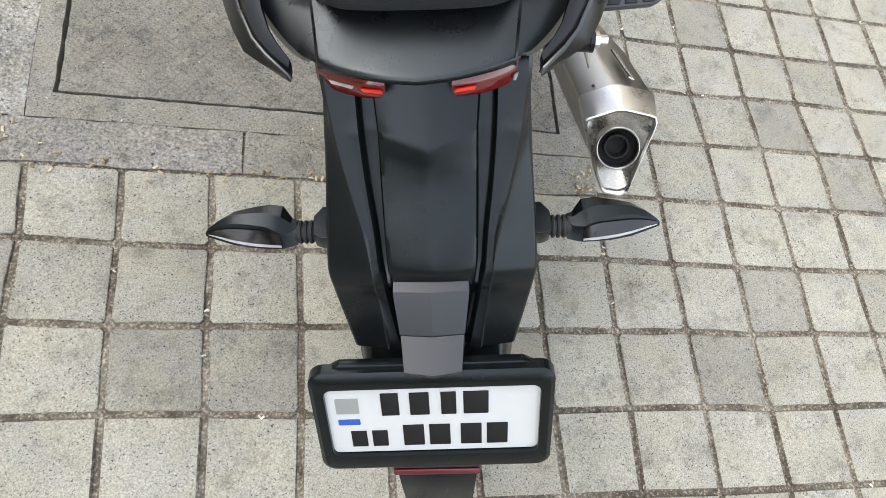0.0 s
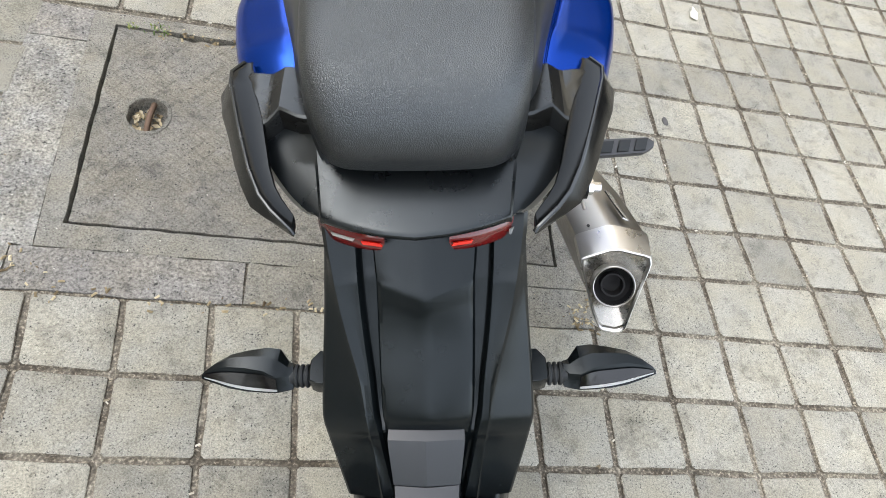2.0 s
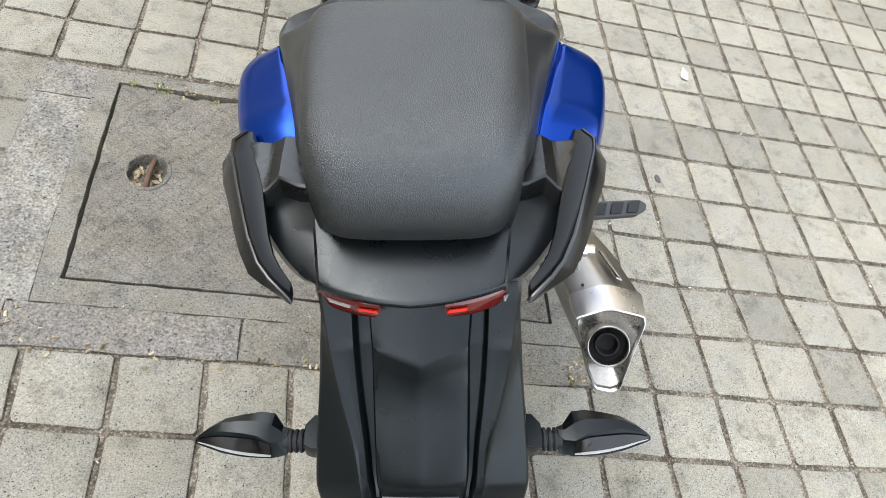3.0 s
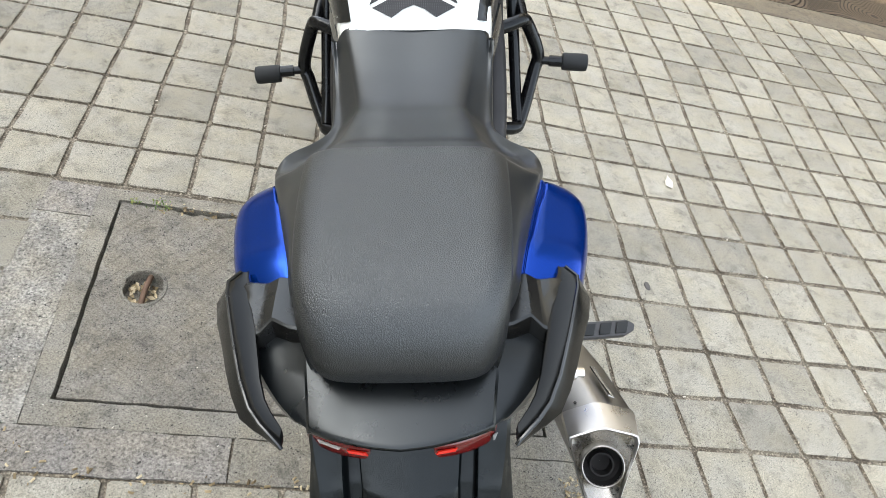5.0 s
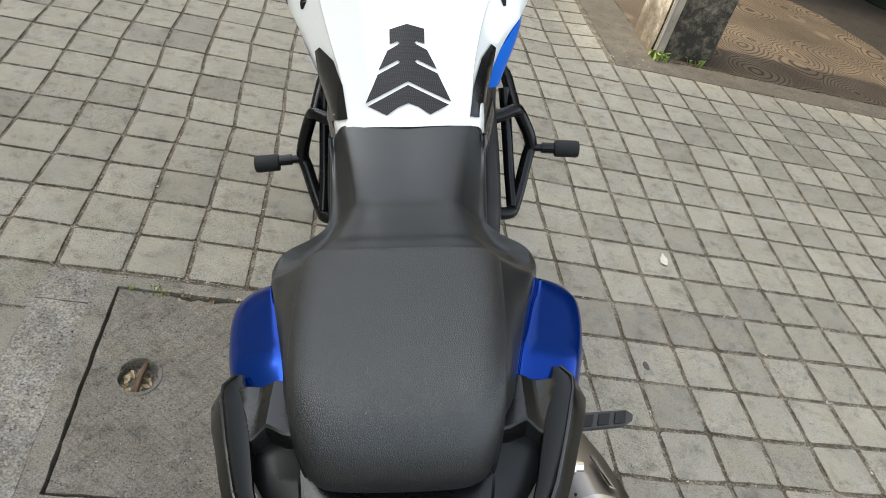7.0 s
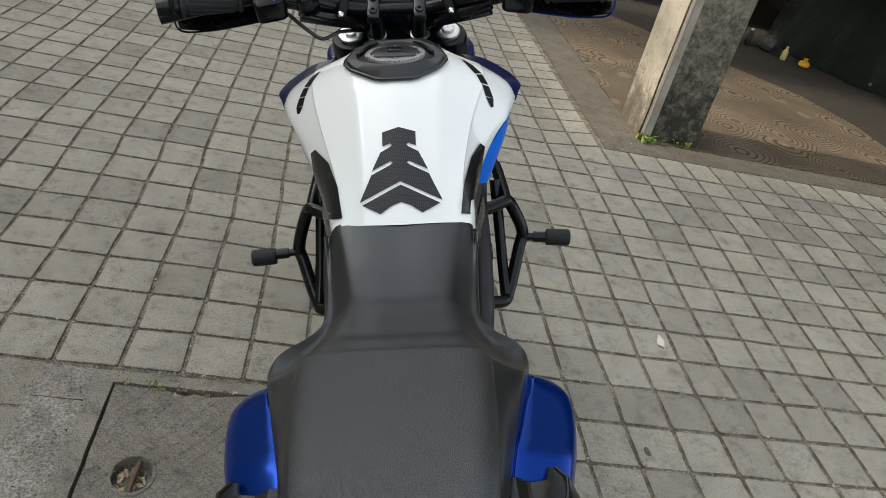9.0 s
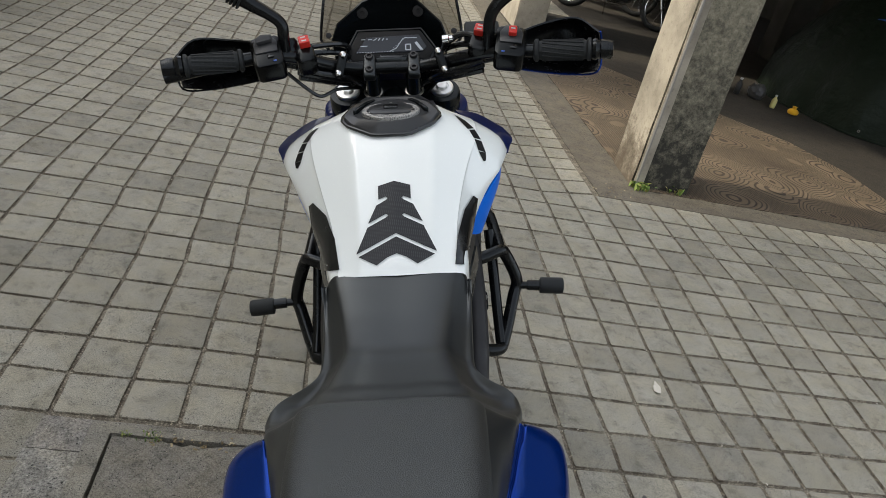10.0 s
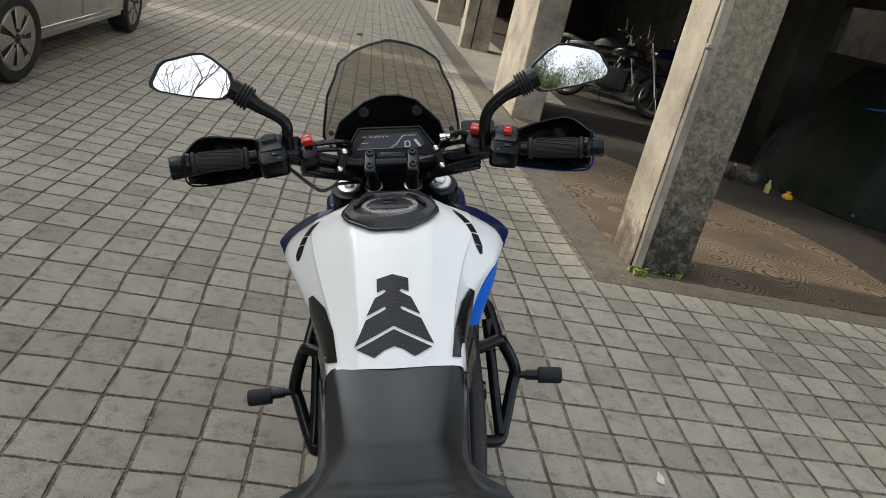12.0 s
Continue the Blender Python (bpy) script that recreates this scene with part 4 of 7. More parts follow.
# -- tail lamp lenses under the cover's edge
def lens_row(dz, dy, k=1.0):
    return [(0.030 + (1 - k) * 0.01, -1.285 + dy, 0.758 - dz), (0.05, -1.281 + dy, 0.756 - dz * 1.1), (0.0685, -1.273 + dy, 0.752 - dz * 1.1), (0.084, -1.263 + dy, 0.747 - dz), (0.0955, -1.252 + dy, 0.743 - dz)]


for ob in pair("tail_lamp", lambda: sheet([[(x, y + 0.012, z + 0.014) for x, y, z in lens_row(0, 0)], lens_row(-0.003, 0.001), lens_row(0.003, -0.001), lens_row(0.013, -0.001, 0.5), lens_row(0.0165, 0.004, 0.1)], 3, 4, 0.003), REDLENS, label="dark red tail lamp lens"):
    ob.location.x = TAIL_SHIFT
part("lamp_insert", sheet([[(-0.064, -1.2805, 0.7560), (-0.088, -1.2675, 0.7495)], [(-0.066, -1.281, 0.753), (-0.086, -1.270, 0.7475)]], 2, 3, 0.0015), CLEAR, bike, "clear strip in the tail lamp")
part("lamp_insert", sheet([[(0.082, -1.2645, 0.746), (0.0885, -1.2565, 0.743)], [(0.082, -1.266, 0.740), (0.0885, -1.258, 0.736)]], 2, 3, 0.0015), CLEAR, bike, "clear corner of the tail lamp")
for ob in pair("lamp_strip", lambda: sheet([[(0.034, -1.288, 0.7585), (0.052, -1.2835, 0.7565)], [(0.032, -1.289, 0.755), (0.050, -1.285, 0.7535)]], 2, 3, 0.0015), REDBRIGHT, label="bright red strip in the tail lamp"):
    ob.location.x = TAIL_SHIFT


# -- turn indicators
POD = ((0.144, -1.326, -1.340, -1.354, 0.60), (0.150, -1.324, -1.345, -1.356, 0.62), (0.1605, -1.310, -1.348, -1.3575, 0.9), (0.175, -1.3085, -1.341, -1.3570, 1.0), (0.1935, -1.3115, -1.3375, -1.3555, 1.0), (0.2125, -1.3155, -1.335, -1.3520, 0.9), (0.228, -1.3235, -1.336, -1.3470, 0.65), (0.240, -1.333, -1.3385, -1.3430, 0.3), (0.2435, -1.3375, -1.339, -1.3415, 0.1))


def pod():
    """Faceted housing: flat top, a crease where the lens begins, rounded belly."""
    rings = []
    for x, yf, ym, yb, k in POD:
        z, h = 0.586, 0.017 * k
        rings.append([(x, yf, z), (x, yf - 0.002, z + h * 0.55), (x, yf + (ym - yf) * 0.5, z + h), (x, ym, z + h * 0.92), (x, ym + (yb - ym) * 0.55, z + h * 0.2), (x, yb, z - h * 0.25), (x, yb + 0.004, z - h * 0.6), (x, (yf + yb) / 2, z - h), (x, yf - 0.003, z - h * 0.6)])
    return skin(rings, closed=True)


def pod_strip(u0, v0, u1, v1, lift, k0=1, k1=-1):
    """A strip on the pod's lens face, from share u to share v of the way down."""
    rows = []
    for x, yf, ym, yb, k in POD[2:-1]:
        h = 0.017 * k
        t = (x - 0.16) / 0.08
        a, b = u0 + (u1 - u0) * t, v0 + (v1 - v0) * t
        rows.append([(x, ym + (yb - ym) * s, 0.586 + h * (0.92 - 1.17 * s) + lift) for s in (a, (a + b) / 2, b)])
    return sheet(rows, 3, 2, 0.0012)


for s, ob in zip((1, -1), pair("turn_indicator", pod, PLASTIC, label="black faceted turn indicator with clear lens", angle=24)):
    def mk(bm, s=s):
        return bm if s > 0 else flip(bm)
    part("lens", mk(pod_strip(0.22, 0.97, 0.35, 0.88, 0.0028)), SMOKEDARK, ob, "smoked glossy lens")
    part("lens_edge", mk(pod_strip(0.90, 1.02, 0.80, 0.90, 0.0036)), CLEAR, ob, "clear lower lens strip")
    for k in range(3):
        part("boot_ring", mk(lathe([(0.009, -0.0022), (0.0122, -0.0016), (0.0128, 0.0), (0.0122, 0.0016), (0.009, 0.0022)], (0.1292 + 0.0058 * k, -1.340, 0.586), (1, 0, 0), 18)), RUBBER, ob)
    part("stalk", mk(lathe([(0.0095, 0.0), (0.0095, 0.048)], (0.1, -1.340, 0.586), (1, 0, 0), 16)), RUBBER, ob)
    part("mount_block", mk(prism([(0.100, -1.316), (0.1165, -1.316), (0.1255, -1.327), (0.1265, -1.338), (0.1255, -1.351), (0.118, -1.354), (0.100, -1.355)][::-1], Matrix.Translation((0, 0, 0.599)), 0.026, 0.0015)), PLASTIC, ob, angle=20)

# -- grab rails
RAIL = (  # inner edge, crest, outer edge, height and depth of each section, front to tip
    ((0.163, -1.104), (0.171, -1.107), (0.1745, -1.102), 0.817, 0.016), ((0.160, -1.115), (0.1805, -1.123), (0.189, -1.1125), 0.8195, 0.022), ((0.153, -1.134), (0.1785, -1.140), (0.1955, -1.134), 0.8205, 0.025), ((0.1465, -1.158), (0.1725, -1.161), (0.190, -1.160), 0.820, 0.025),
    ((0.141, -1.187), (0.1645, -1.189), (0.1795, -1.188), 0.819, 0.024), ((0.1345, -1.215), (0.1555, -1.218), (0.1685, -1.222), 0.8175, 0.022), ((0.129, -1.240), (0.147, -1.244), (0.1585, -1.248), 0.815, 0.019), ((0.1225, -1.260), (0.135, -1.271), (0.146, -1.273), 0.812, 0.015),
    ((0.1155, -1.2725), (0.1235, -1.286), (0.1315, -1.286), 0.8095, 0.011), ((0.1045, -1.288), (0.1045, -1.305), (0.1075, -1.302), 0.806, 0.007), ((0.103, -1.2915), (0.1025, -1.307), (0.1045, -1.304), 0.803, 0.004))


def rail():
    rings = []
    for i, c, o, z, d in RAIL:
        i, c, o = Vector(i), Vector(c), Vector(o)
        rings.append([(*(o + (c - o) * 0.6), z - d * 1.6), (*o, z - d), (*(o + (c - o) * 0.10), z - d * 0.85), (*(c + (o - c) * 0.10), z - 0.0015), (*c, z), (*(c + (i - c) * 0.12), z - 0.0012), (*(c + (i - c) * 0.55), z - 0.2 * d), (*(c + (i - c) * 0.92), z - 0.16 * d), (*i, z - 0.28 * d), (*(i + (c - i) * 0.25), z - d * 1.6)])
    return skin(rings, closed=True)


def rail_arm():
    """Faceted arm from the rail to the seat's base."""
    rings = []
    for x, z, r in ((0.092, 0.823, -1.193), (0.109, 0.8245, -1.190), (0.124, 0.8265, -1.1825), (0.1265, 0.8265, -1.182), (0.138, 0.8185, -1.1895), (0.142, 0.8175, -1.191), (0.150, 0.8185, -1.165), (0.162, 0.8165, -1.138), (0.172, 0.813, -1.128)):
        f = -1.1225 if x < 0.155 else -1.1195
        rings.append([(x, f, z - 0.045), (x, f, z - 0.003), (x, f - 0.003, z - 0.0005), (x, (f + r) / 2, z), (x, r + 0.004, z - 0.0012), (x, r + 0.0012, z - 0.003), (x, r, z - 0.007), (x, r + 0.002, z - 0.045)])
    return skin(rings, closed=True)


for ob, arm in zip(pair("grab_rail", rail, SATIN, label="black cast grab rail", angle=38), (1, -1)):
    ob.location.x = TAIL_SHIFT
    crest = [(*c, z - 0.0012) for _, c, _, z, _ in RAIL]
    part("rail_bead", tube([(arm * x, y, z) for x, y, z in crest], 0.0022, 8, smooth=False), GLOSS, ob)
    bm = rail_arm()
    part("rail_arm", bm if arm > 0 else flip(bm), RAILGREY, ob, angle=20)


# -- blue side panels below the seat
def panel():
    st = []
    for y, a, b, c, d in ((-0.946, 0.153, 0.160, 0.169, 0.165), (-0.950, 0.152, 0.166, 0.182, 0.178), (-0.959, 0.151, 0.169, 0.194, 0.184), (-0.973, 0.149, 0.171, 0.203, 0.190), (-0.990, 0.146, 0.171, 0.2075, 0.194), (-1.02, 0.140, 0.168, 0.2065, 0.194), (-1.06, 0.130, 0.162, 0.2, 0.192), (-1.09, 0.121, 0.157, 0.192, 0.187), (-1.142, 0.110, 0.148, 0.179, 0.176)):
        s = y - 0.032 * max(0.0, 1 + (y + 0.946) / 0.08)  # the inner edge starts further back
        low = 0.5 * max(0.0, -1.108 - y)  # dips under the rail
        st.append([(p, q, r - low) for p, q, r in ((a - 0.014, s, 0.829), (a + 0.001, s, 0.829), (a + 0.0035, s, 0.8255), (a + 0.0055, s, 0.8235), (a + 0.009, s, 0.8245), (b, (y + s * 2) / 3, 0.818), (c - 0.008, (3 * y + s) / 4, 0.805), (c - 0.001, y, 0.79), (c, y, 0.772), (c - 0.004, y, 0.74), (d - 0.03, y + 0.01, 0.68))])
    return sheet(st, 4, 2, 0.003)


pair("side_panel", panel, BLUE, label="glossy blue side panel", angle=35)

# -- seat: textured pillion pad, smooth skirt and rider's part
PILLION = ((-0.975, 0.8765, 0.103), (-0.986, 0.886, 0.108), (-1.002, 0.8945, 0.110), (-1.05, 0.902, 0.109), (-1.11, 0.906, 0.106), (-1.17, 0.904, 0.101), (-1.216, 0.892, 0.0975), (-1.243, 0.870, 0.094), (-1.255, 0.842, 0.089), (-1.252, 0.818, 0.084))


def pillion_ring(y, z, w):
    k = max(0.0, (-1.17 - y) / 0.07) * 0.026
    return [(0, y, z), (w * 0.4, y + k * 0.02, z), (w * 0.72, y + k * 0.12, z - 0.0012), (w * 0.88, y + k * 0.38, z - 0.005), (w * 0.965, y + k * 0.70, z - 0.011), (w + 0.001, y + k, z - 0.018), (w + 0.002, y + k + 0.001, z - 0.034), (w - 0.002, y + k + 0.004, max(z - 0.062, 0.806))]


seat = part("seat", hull([pillion_ring(*s) for s in PILLION], 5, 3, 0.006), SEAT, bike, "black pillion seat in grained leatherette", angle=60)
seat.location.x = -0.003


def skirt_ring(y, z, w, wo, zo):
    return [(w - 0.004, y, z - 0.013), (w + (wo - w) * 0.5, y, z - 0.03), (wo - 0.003, y, zo + 0.012), (wo, y, zo - 0.005), (wo - 0.004, y, zo - 0.03)]


SKIRT = ((-0.972, 0.874, 0.1115, 0.1555, 0.824), (-0.988, 0.885, 0.110, 0.153, 0.833), (-1.005, 0.894, 0.110, 0.148, 0.84), (-1.06, 0.904, 0.109, 0.1345, 0.843), (-1.12, 0.907, 0.106, 0.120, 0.842), (-1.155, 0.903, 0.102, 0.1135, 0.842), (-1.172, 0.899, 0.0985, 0.107, 0.845), (-1.186, 0.892, 0.096, 0.0985, 0.85))
for k in (1, -1):
    bm = sheet([skirt_ring(*q) for q in SKIRT], 5, 4, 0.005)
    part("seat_skirt", bm if k > 0 else flip(bm), SEAT_SMOOTH, seat, "smooth black seat flank", angle=50)


def rider_ring(y, z, w, wo, zo):
    return [(0, y, z), (w * 0.5, y, z + 0.001), (w * 0.85, y, z - 0.0035)] + skirt_ring(y, z, w, wo, zo)


part("rider_seat", hull([
    rider_ring(-1.0, 0.889, 0.106, 0.147, 0.834),
    rider_ring(-0.986, 0.880, 0.109, 0.1505, 0.830),
    rider_ring(-0.972, 0.871, 0.1115, 0.1555, 0.822),
    rider_ring(-0.952, 0.856, 0.113, 0.1615, 0.811),
    rider_ring(-0.934, 0.844, 0.1125, 0.1645, 0.803),
    rider_ring(-0.904, 0.832, 0.110, 0.163, 0.796),
    rider_ring(-0.876, 0.818, 0.1040, 0.155, 0.787),
    rider_ring(-0.846, 0.810, 0.099, 0.137, 0.777),
    rider_ring(-0.817, 0.804, 0.0935, 0.1255, 0.767),
    rider_ring(-0.790, 0.801, 0.089, 0.1190, 0.759),
    rider_ring(-0.760, 0.799, 0.086, 0.1175, 0.755),
    rider_ring(-0.70, 0.808, 0.095, 0.1205, 0.762),
    rider_ring(-0.645, 0.825, 0.106, 0.1235, 0.785),
    rider_ring(-0.612, 0.838, 0.114, 0.1245, 0.805)], 5, 3, 0.006), SEAT_SMOOTH, seat, "smooth black rider's seat", angle=60)

# -- tank
TANK = [
    [(0, -0.624, 0.836), (0.06, -0.622, 0.836), (0.098, -0.617, 0.832), (0.114, -0.610, 0.822), (0.119, -0.604, 0.79)],
    [(0, -0.606, 0.858), (0.06, -0.604, 0.857), (0.100, -0.598, 0.848), (0.118, -0.590, 0.832), (0.123, -0.58, 0.785)],
    [(0, -0.56, 0.909), (0.062, -0.558, 0.908), (0.108, -0.550, 0.888), (0.130, -0.540, 0.860), (0.134, -0.53, 0.83)],
    [(0, -0.51, 0.960), (0.066, -0.506, 0.959), (0.126, -0.495, 0.930), (0.155, -0.480, 0.892), (0.159, -0.472, 0.872)],
    [(0, -0.46, 1.005), (0.070, -0.455, 1.003), (0.142, -0.442, 0.970), (0.180, -0.425, 0.930), (0.187, -0.420, 0.917)],
    [(0, -0.41, 1.030), (0.076, -0.404, 1.028), (0.150, -0.392, 0.996), (0.198, -0.378, 0.955), (0.209, -0.370, 0.939)],
    [(0, -0.36, 1.040), (0.08, -0.354, 1.032), (0.147, -0.344, 1.002), (0.196, -0.338, 0.968), (0.212, -0.335, 0.94)],
    [(0, -0.31, 1.038), (0.07, -0.306, 1.028), (0.125, -0.305, 0.998), (0.168, -0.305, 0.968), (0.188, -0.305, 0.94)]]
TANK = [[r[0], Vector(r[1]).lerp(Vector(r[0]), 0.28), r[1], Vector(r[1]).lerp(Vector(r[2]), 0.28), Vector(r[2]).lerp(Vector(r[1]), 0.10), r[2], Vector(r[2]).lerp(Vector(r[3]), 0.10), r[3], r[4]] for r in TANK]
tank = part("tank", hull(TANK, 6, 3, 0.0), WHITE, bike, "pearl white fuel tank with tank pad", angle=50)
for v in tank.data.vertices:  # the knee hollow is deeper on the far side from the stand
    if v.co.x > 0.07:
        dip = max(0.0, 1 - ((v.co.y + 0.498) / 0.085) ** 2)
        v.co.x -= 0.17 * dip * (v.co.x - 0.07)
from mathutils.bvhtree import BVHTree
bm = bmesh.new()
bm.from_mesh(tank.data)
TANK_BVH = BVHTree.FromBMesh(bm)
bm.free()
AHEAD = Vector((0, 0.89, -0.456))  # along which trims are laid on the tank
PAD_M = frame_on((0, -0.555, 0.912), (1, 0, 0), -AHEAD)


def pad(outline):
    half = [(u * 0.00047, (415 - v) * 0.00047) for u, v in outline]
    full = half + [(-u, v) for u, v in reversed(half) if abs(u) > 1e-6]
    return project([PAD_M @ Vector((u, v, 0)) for u, v in full], AHEAD, TANK_BVH, 0.0022, 0.002, 4)


PADS = (
    [(0, 490), (134, 557), (72, 588), (34, 562), (0, 549)],
    [(0, 478), (141, 547), (100, 455), (32, 421), (24, 414), (32, 408), (97, 440), (66, 377), (32, 359), (24, 352), (32, 346), (58, 356), (58, 307), (0, 290)],
)
for o in PADS:
    part("tank_pad", pad(o), CARBON, tank, "carbon-look rubber tank pad")


# -- side decals: slanted plain shapes in a row
DECAL_LINE = {1: [(0.1141, -0.3572, 1.0151), (0.1327, -0.3655, 0.9988), (0.1469, -0.3742, 0.9819), (0.1564, -0.3857, 0.9593), (0.1626, -0.3977, 0.936)],
              -1: [(-0.138, -0.3625, 1.0046), (-0.1545, -0.3705, 0.989), (-0.1655, -0.379, 0.9725), (-0.1735, -0.388, 0.955), (-0.1776, -0.3965, 0.9382)]}


def on_line(line, t):
    """A place along the line, t from 0 to 1, and its direction there."""
    f = min(0.999, max(0.0, t)) * (len(line) - 1)
    k = int(f)
    a, b = Vector(line[k]), Vector(line[k + 1])
    return a.lerp(b, f - k), (b - a).normalized()


for s, line in DECAL_LINE.items():
    for t0, t1, near, far, lean in ((0.0, 0.17, 0.002, 0.006, 0.05), (0.15, 0.36, 0.0055, 0.0075, 0.06), (0.39, 0.58, 0.0065, 0.008, 0.06), (0.60, 0.80, 0.0075, 0.009, 0.07), (0.82, 1.0, 0.009, 0.0035, 0.05)):
        quad = []
        for t, w in ((t0, -near), (t1, -far), (t1 + lean, far), (t0 + lean, near)):
            p, d = on_line(line, t)
            quad.append(p + d.cross(AHEAD).normalized() * w * 0.72 * s)
        part("decal", project(quad, AHEAD, TANK_BVH, 0.0012, 0.001, 3), INK, tank, "dark tank lettering as plain shape")


# -- black trims on the tank's flanks
TRIM = ((0.0962, -0.5494, 0.8121), (0.1037, -0.5255, 0.8588), (0.1177, -0.5075, 0.8939), (0.1361, -0.4964, 0.9155), (0.1450, -0.4988, 0.9108), (0.1440, -0.5194, 0.8708), (0.1375, -0.542, 0.8266), (0.1310, -0.5509, 0.8092))


def on_flank(p):
    """The place p, moved towards the middle until the tank lies behind it."""
    p = Vector(p)
    for _ in range(60):
        if TANK_BVH.ray_cast(p - AHEAD * 0.4, AHEAD)[0] is not None:
            break
        p.x *= 0.993
    p.x *= 0.995
    return p


for k in (1, -1):
    part("flank_trim", project([on_flank((k * x * (1.06 if x > 0.13 and k < 0 else 1.0), y, z)) for x, y, z in TRIM], AHEAD, TANK_BVH, 0.003, 0.003, 3), GLOSS, bike, "gloss black flank trim")
pair("flank_cover", lambda: sheet([[(0.119, -0.606, 0.80), (0.124, -0.604, 0.765), (0.110, -0.60, 0.70)], [(0.124, -0.575, 0.80), (0.130, -0.57, 0.765), (0.115, -0.56, 0.70)], [(0.140, -0.515, 0.825), (0.143, -0.51, 0.78), (0.125, -0.50, 0.70)]], 4, 4, 0.004), GLOSS, label="gloss black flank cover")


# -- blue shrouds at the tank's shoulders
def shroud(out=0.0):
    rows = [[(0.126, -0.477, 0.862), (0.127, -0.474, 0.845), (0.124, -0.470, 0.825)], [(0.158 + out, -0.432, 0.905), (0.157 + 0.8 * out, -0.435, 0.868), (0.146 + 0.5 * out, -0.44, 0.812)], [(0.184 + 0.8 * out, -0.385, 0.930), (0.181 + 0.7 * out, -0.375, 0.88), (0.158 + 0.4 * out, -0.37, 0.81)], [(0.203, -0.32, 0.938), (0.200, -0.30, 0.88), (0.176, -0.28, 0.80)], [(0.192, -0.26, 0.955), (0.200, -0.23, 0.92), (0.183, -0.17, 0.80)]]
    return sheet(rows, 5, 5, 0.004)


part("tank_shroud", shroud(0.019), SKYLIT_BLUE, bike, "glossy blue tank shroud, coloured bright for sky light")
part("tank_shroud", flip(shroud(0.013)), SKYLIT_BLUE, bike, "glossy blue tank shroud, coloured bright for sky light")
pair("shoulder_cap", lambda: sheet([[(0.120, -0.275, 1.0), (0.165, -0.262, 0.985), (0.215, -0.262, 0.955)], [(0.128, -0.306, 1.0), (0.176, -0.30, 0.975), (0.230, -0.298, 0.945)], [(0.165, -0.322, 0.972), (0.195, -0.325, 0.962), (0.222, -0.325, 0.938)], [(0.20, -0.345, 0.955), (0.208, -0.345, 0.948), (0.216, -0.345, 0.932)]], 4, 4, 0.004), DARKBLUE, label="deep blue shoulder cap")

# -- filler surround and cap
bm = project([(x, y, 1.04) for x, y in ((0.0, -0.508), (0.026, -0.505), (0.07, -0.445), (0.083, -0.41), (0.075, -0.35), (0.05, -0.30), (-0.05, -0.30), (-0.075, -0.35), (-0.083, -0.41), (-0.07, -0.445), (-0.026, -0.505))], (0, 0.945, -0.327), TANK_BVH, 0.005, 0.006, 3)
cap = part("filler_surround", bm, FILLER_GREY, bike, "charcoal plastic filler surround")
CAP_M = frame_on((-0.002, -0.392, 1.036), (1, 0, 0), (0, 0.02, 1))
DECK = [(0.070, -0.034), (0.084, -0.006), (0.064, 0.04), (0.038, 0.07), (-0.038, 0.07), (-0.064, 0.04), (-0.084, -0.006), (-0.070, -0.034), (-0.028, -0.057), (0.028, -0.057)]
DECK = chaikin(DECK, 1, 0.12)


def on_tank(u, v, up):
    p = CAP_M @ Vector((u, v, 0))
    hit = TANK_BVH.ray_cast(Vector((p.x, p.y, 1.3)), Vector((0, 0, -1)))[0]
    return Vector((p.x, p.y, (hit.z if hit else 1.0) + up))


bm = skin([[on_tank(u * 1.06, v * 1.0, 0.004) for u, v in DECK], [on_tank(u * 1.0, v * 0.96, 0.010) for u, v in DECK], [CAP_M @ Vector((u * 0.80, v * 0.82, 0.0)) for u, v in DECK], [CAP_M @ Vector((u * 0.77, v * 0.79, 0.0015)) for u, v in DECK]], closed=True)
part("surround_deck", bm, FILLER_GREY, cap, angle=20)
border = [on_tank(u * 1.06, v, 0.006) for u, v in DECK if v < 0.045]
k = next(i for i, (a, b) in enumerate(zip(border, border[1:])) if (a - b).length > 0.05)
part("surround_border", tube(border[k + 1:] + border[:k + 1], 0.0034, 8, smooth=False), GLOSS, cap)
part("surround_rim", prism([(0.068, 0.0), (0.050, 0.048), (0.030, 0.076), (-0.030, 0.076), (-0.050, 0.048), (-0.068, 0.0), (-0.061, 0.0), (-0.044, 0.042), (-0.027, 0.068), (0.027, 0.068), (0.044, 0.042), (0.061, 0.0)], CAP_M @ Matrix.Translation((0, 0, 0.009)), 0.02, 0.002), PLASTIC, cap)
rings = [[CAP_M @ Vector((r * math.cos(a), r * 0.88 * math.sin(a), h)) for a in np.linspace(0, 2 * math.pi, 32, endpoint=False)] for r, h in ((0.052, 0.0), (0.052, 0.0065), (0.0505, 0.0078), (0.036, 0.0078), (0.034, 0.006))]
part("filler_ring", skin(rings, closed=True), RINGMETAL, cap, "brushed metal filler ring")
part("filler_lid", prism([(-0.043, -0.008), (-0.032, -0.028), (0.032, -0.028), (0.043, -0.008), (0.037, 0.014), (0.024, 0.030), (-0.024, 0.030), (-0.037, 0.014)], CAP_M @ Matrix.Translation((0, 0, 0.0105)), 0.010, 0.0015), FILLER_GREY, cap)
part("key_flap", prism(rounded(0.026, 0.018, 0.003, 3), CAP_M @ Matrix.Translation((0, 0.004, 0.0135)), 0.005, 0.001), GLOSS, cap)
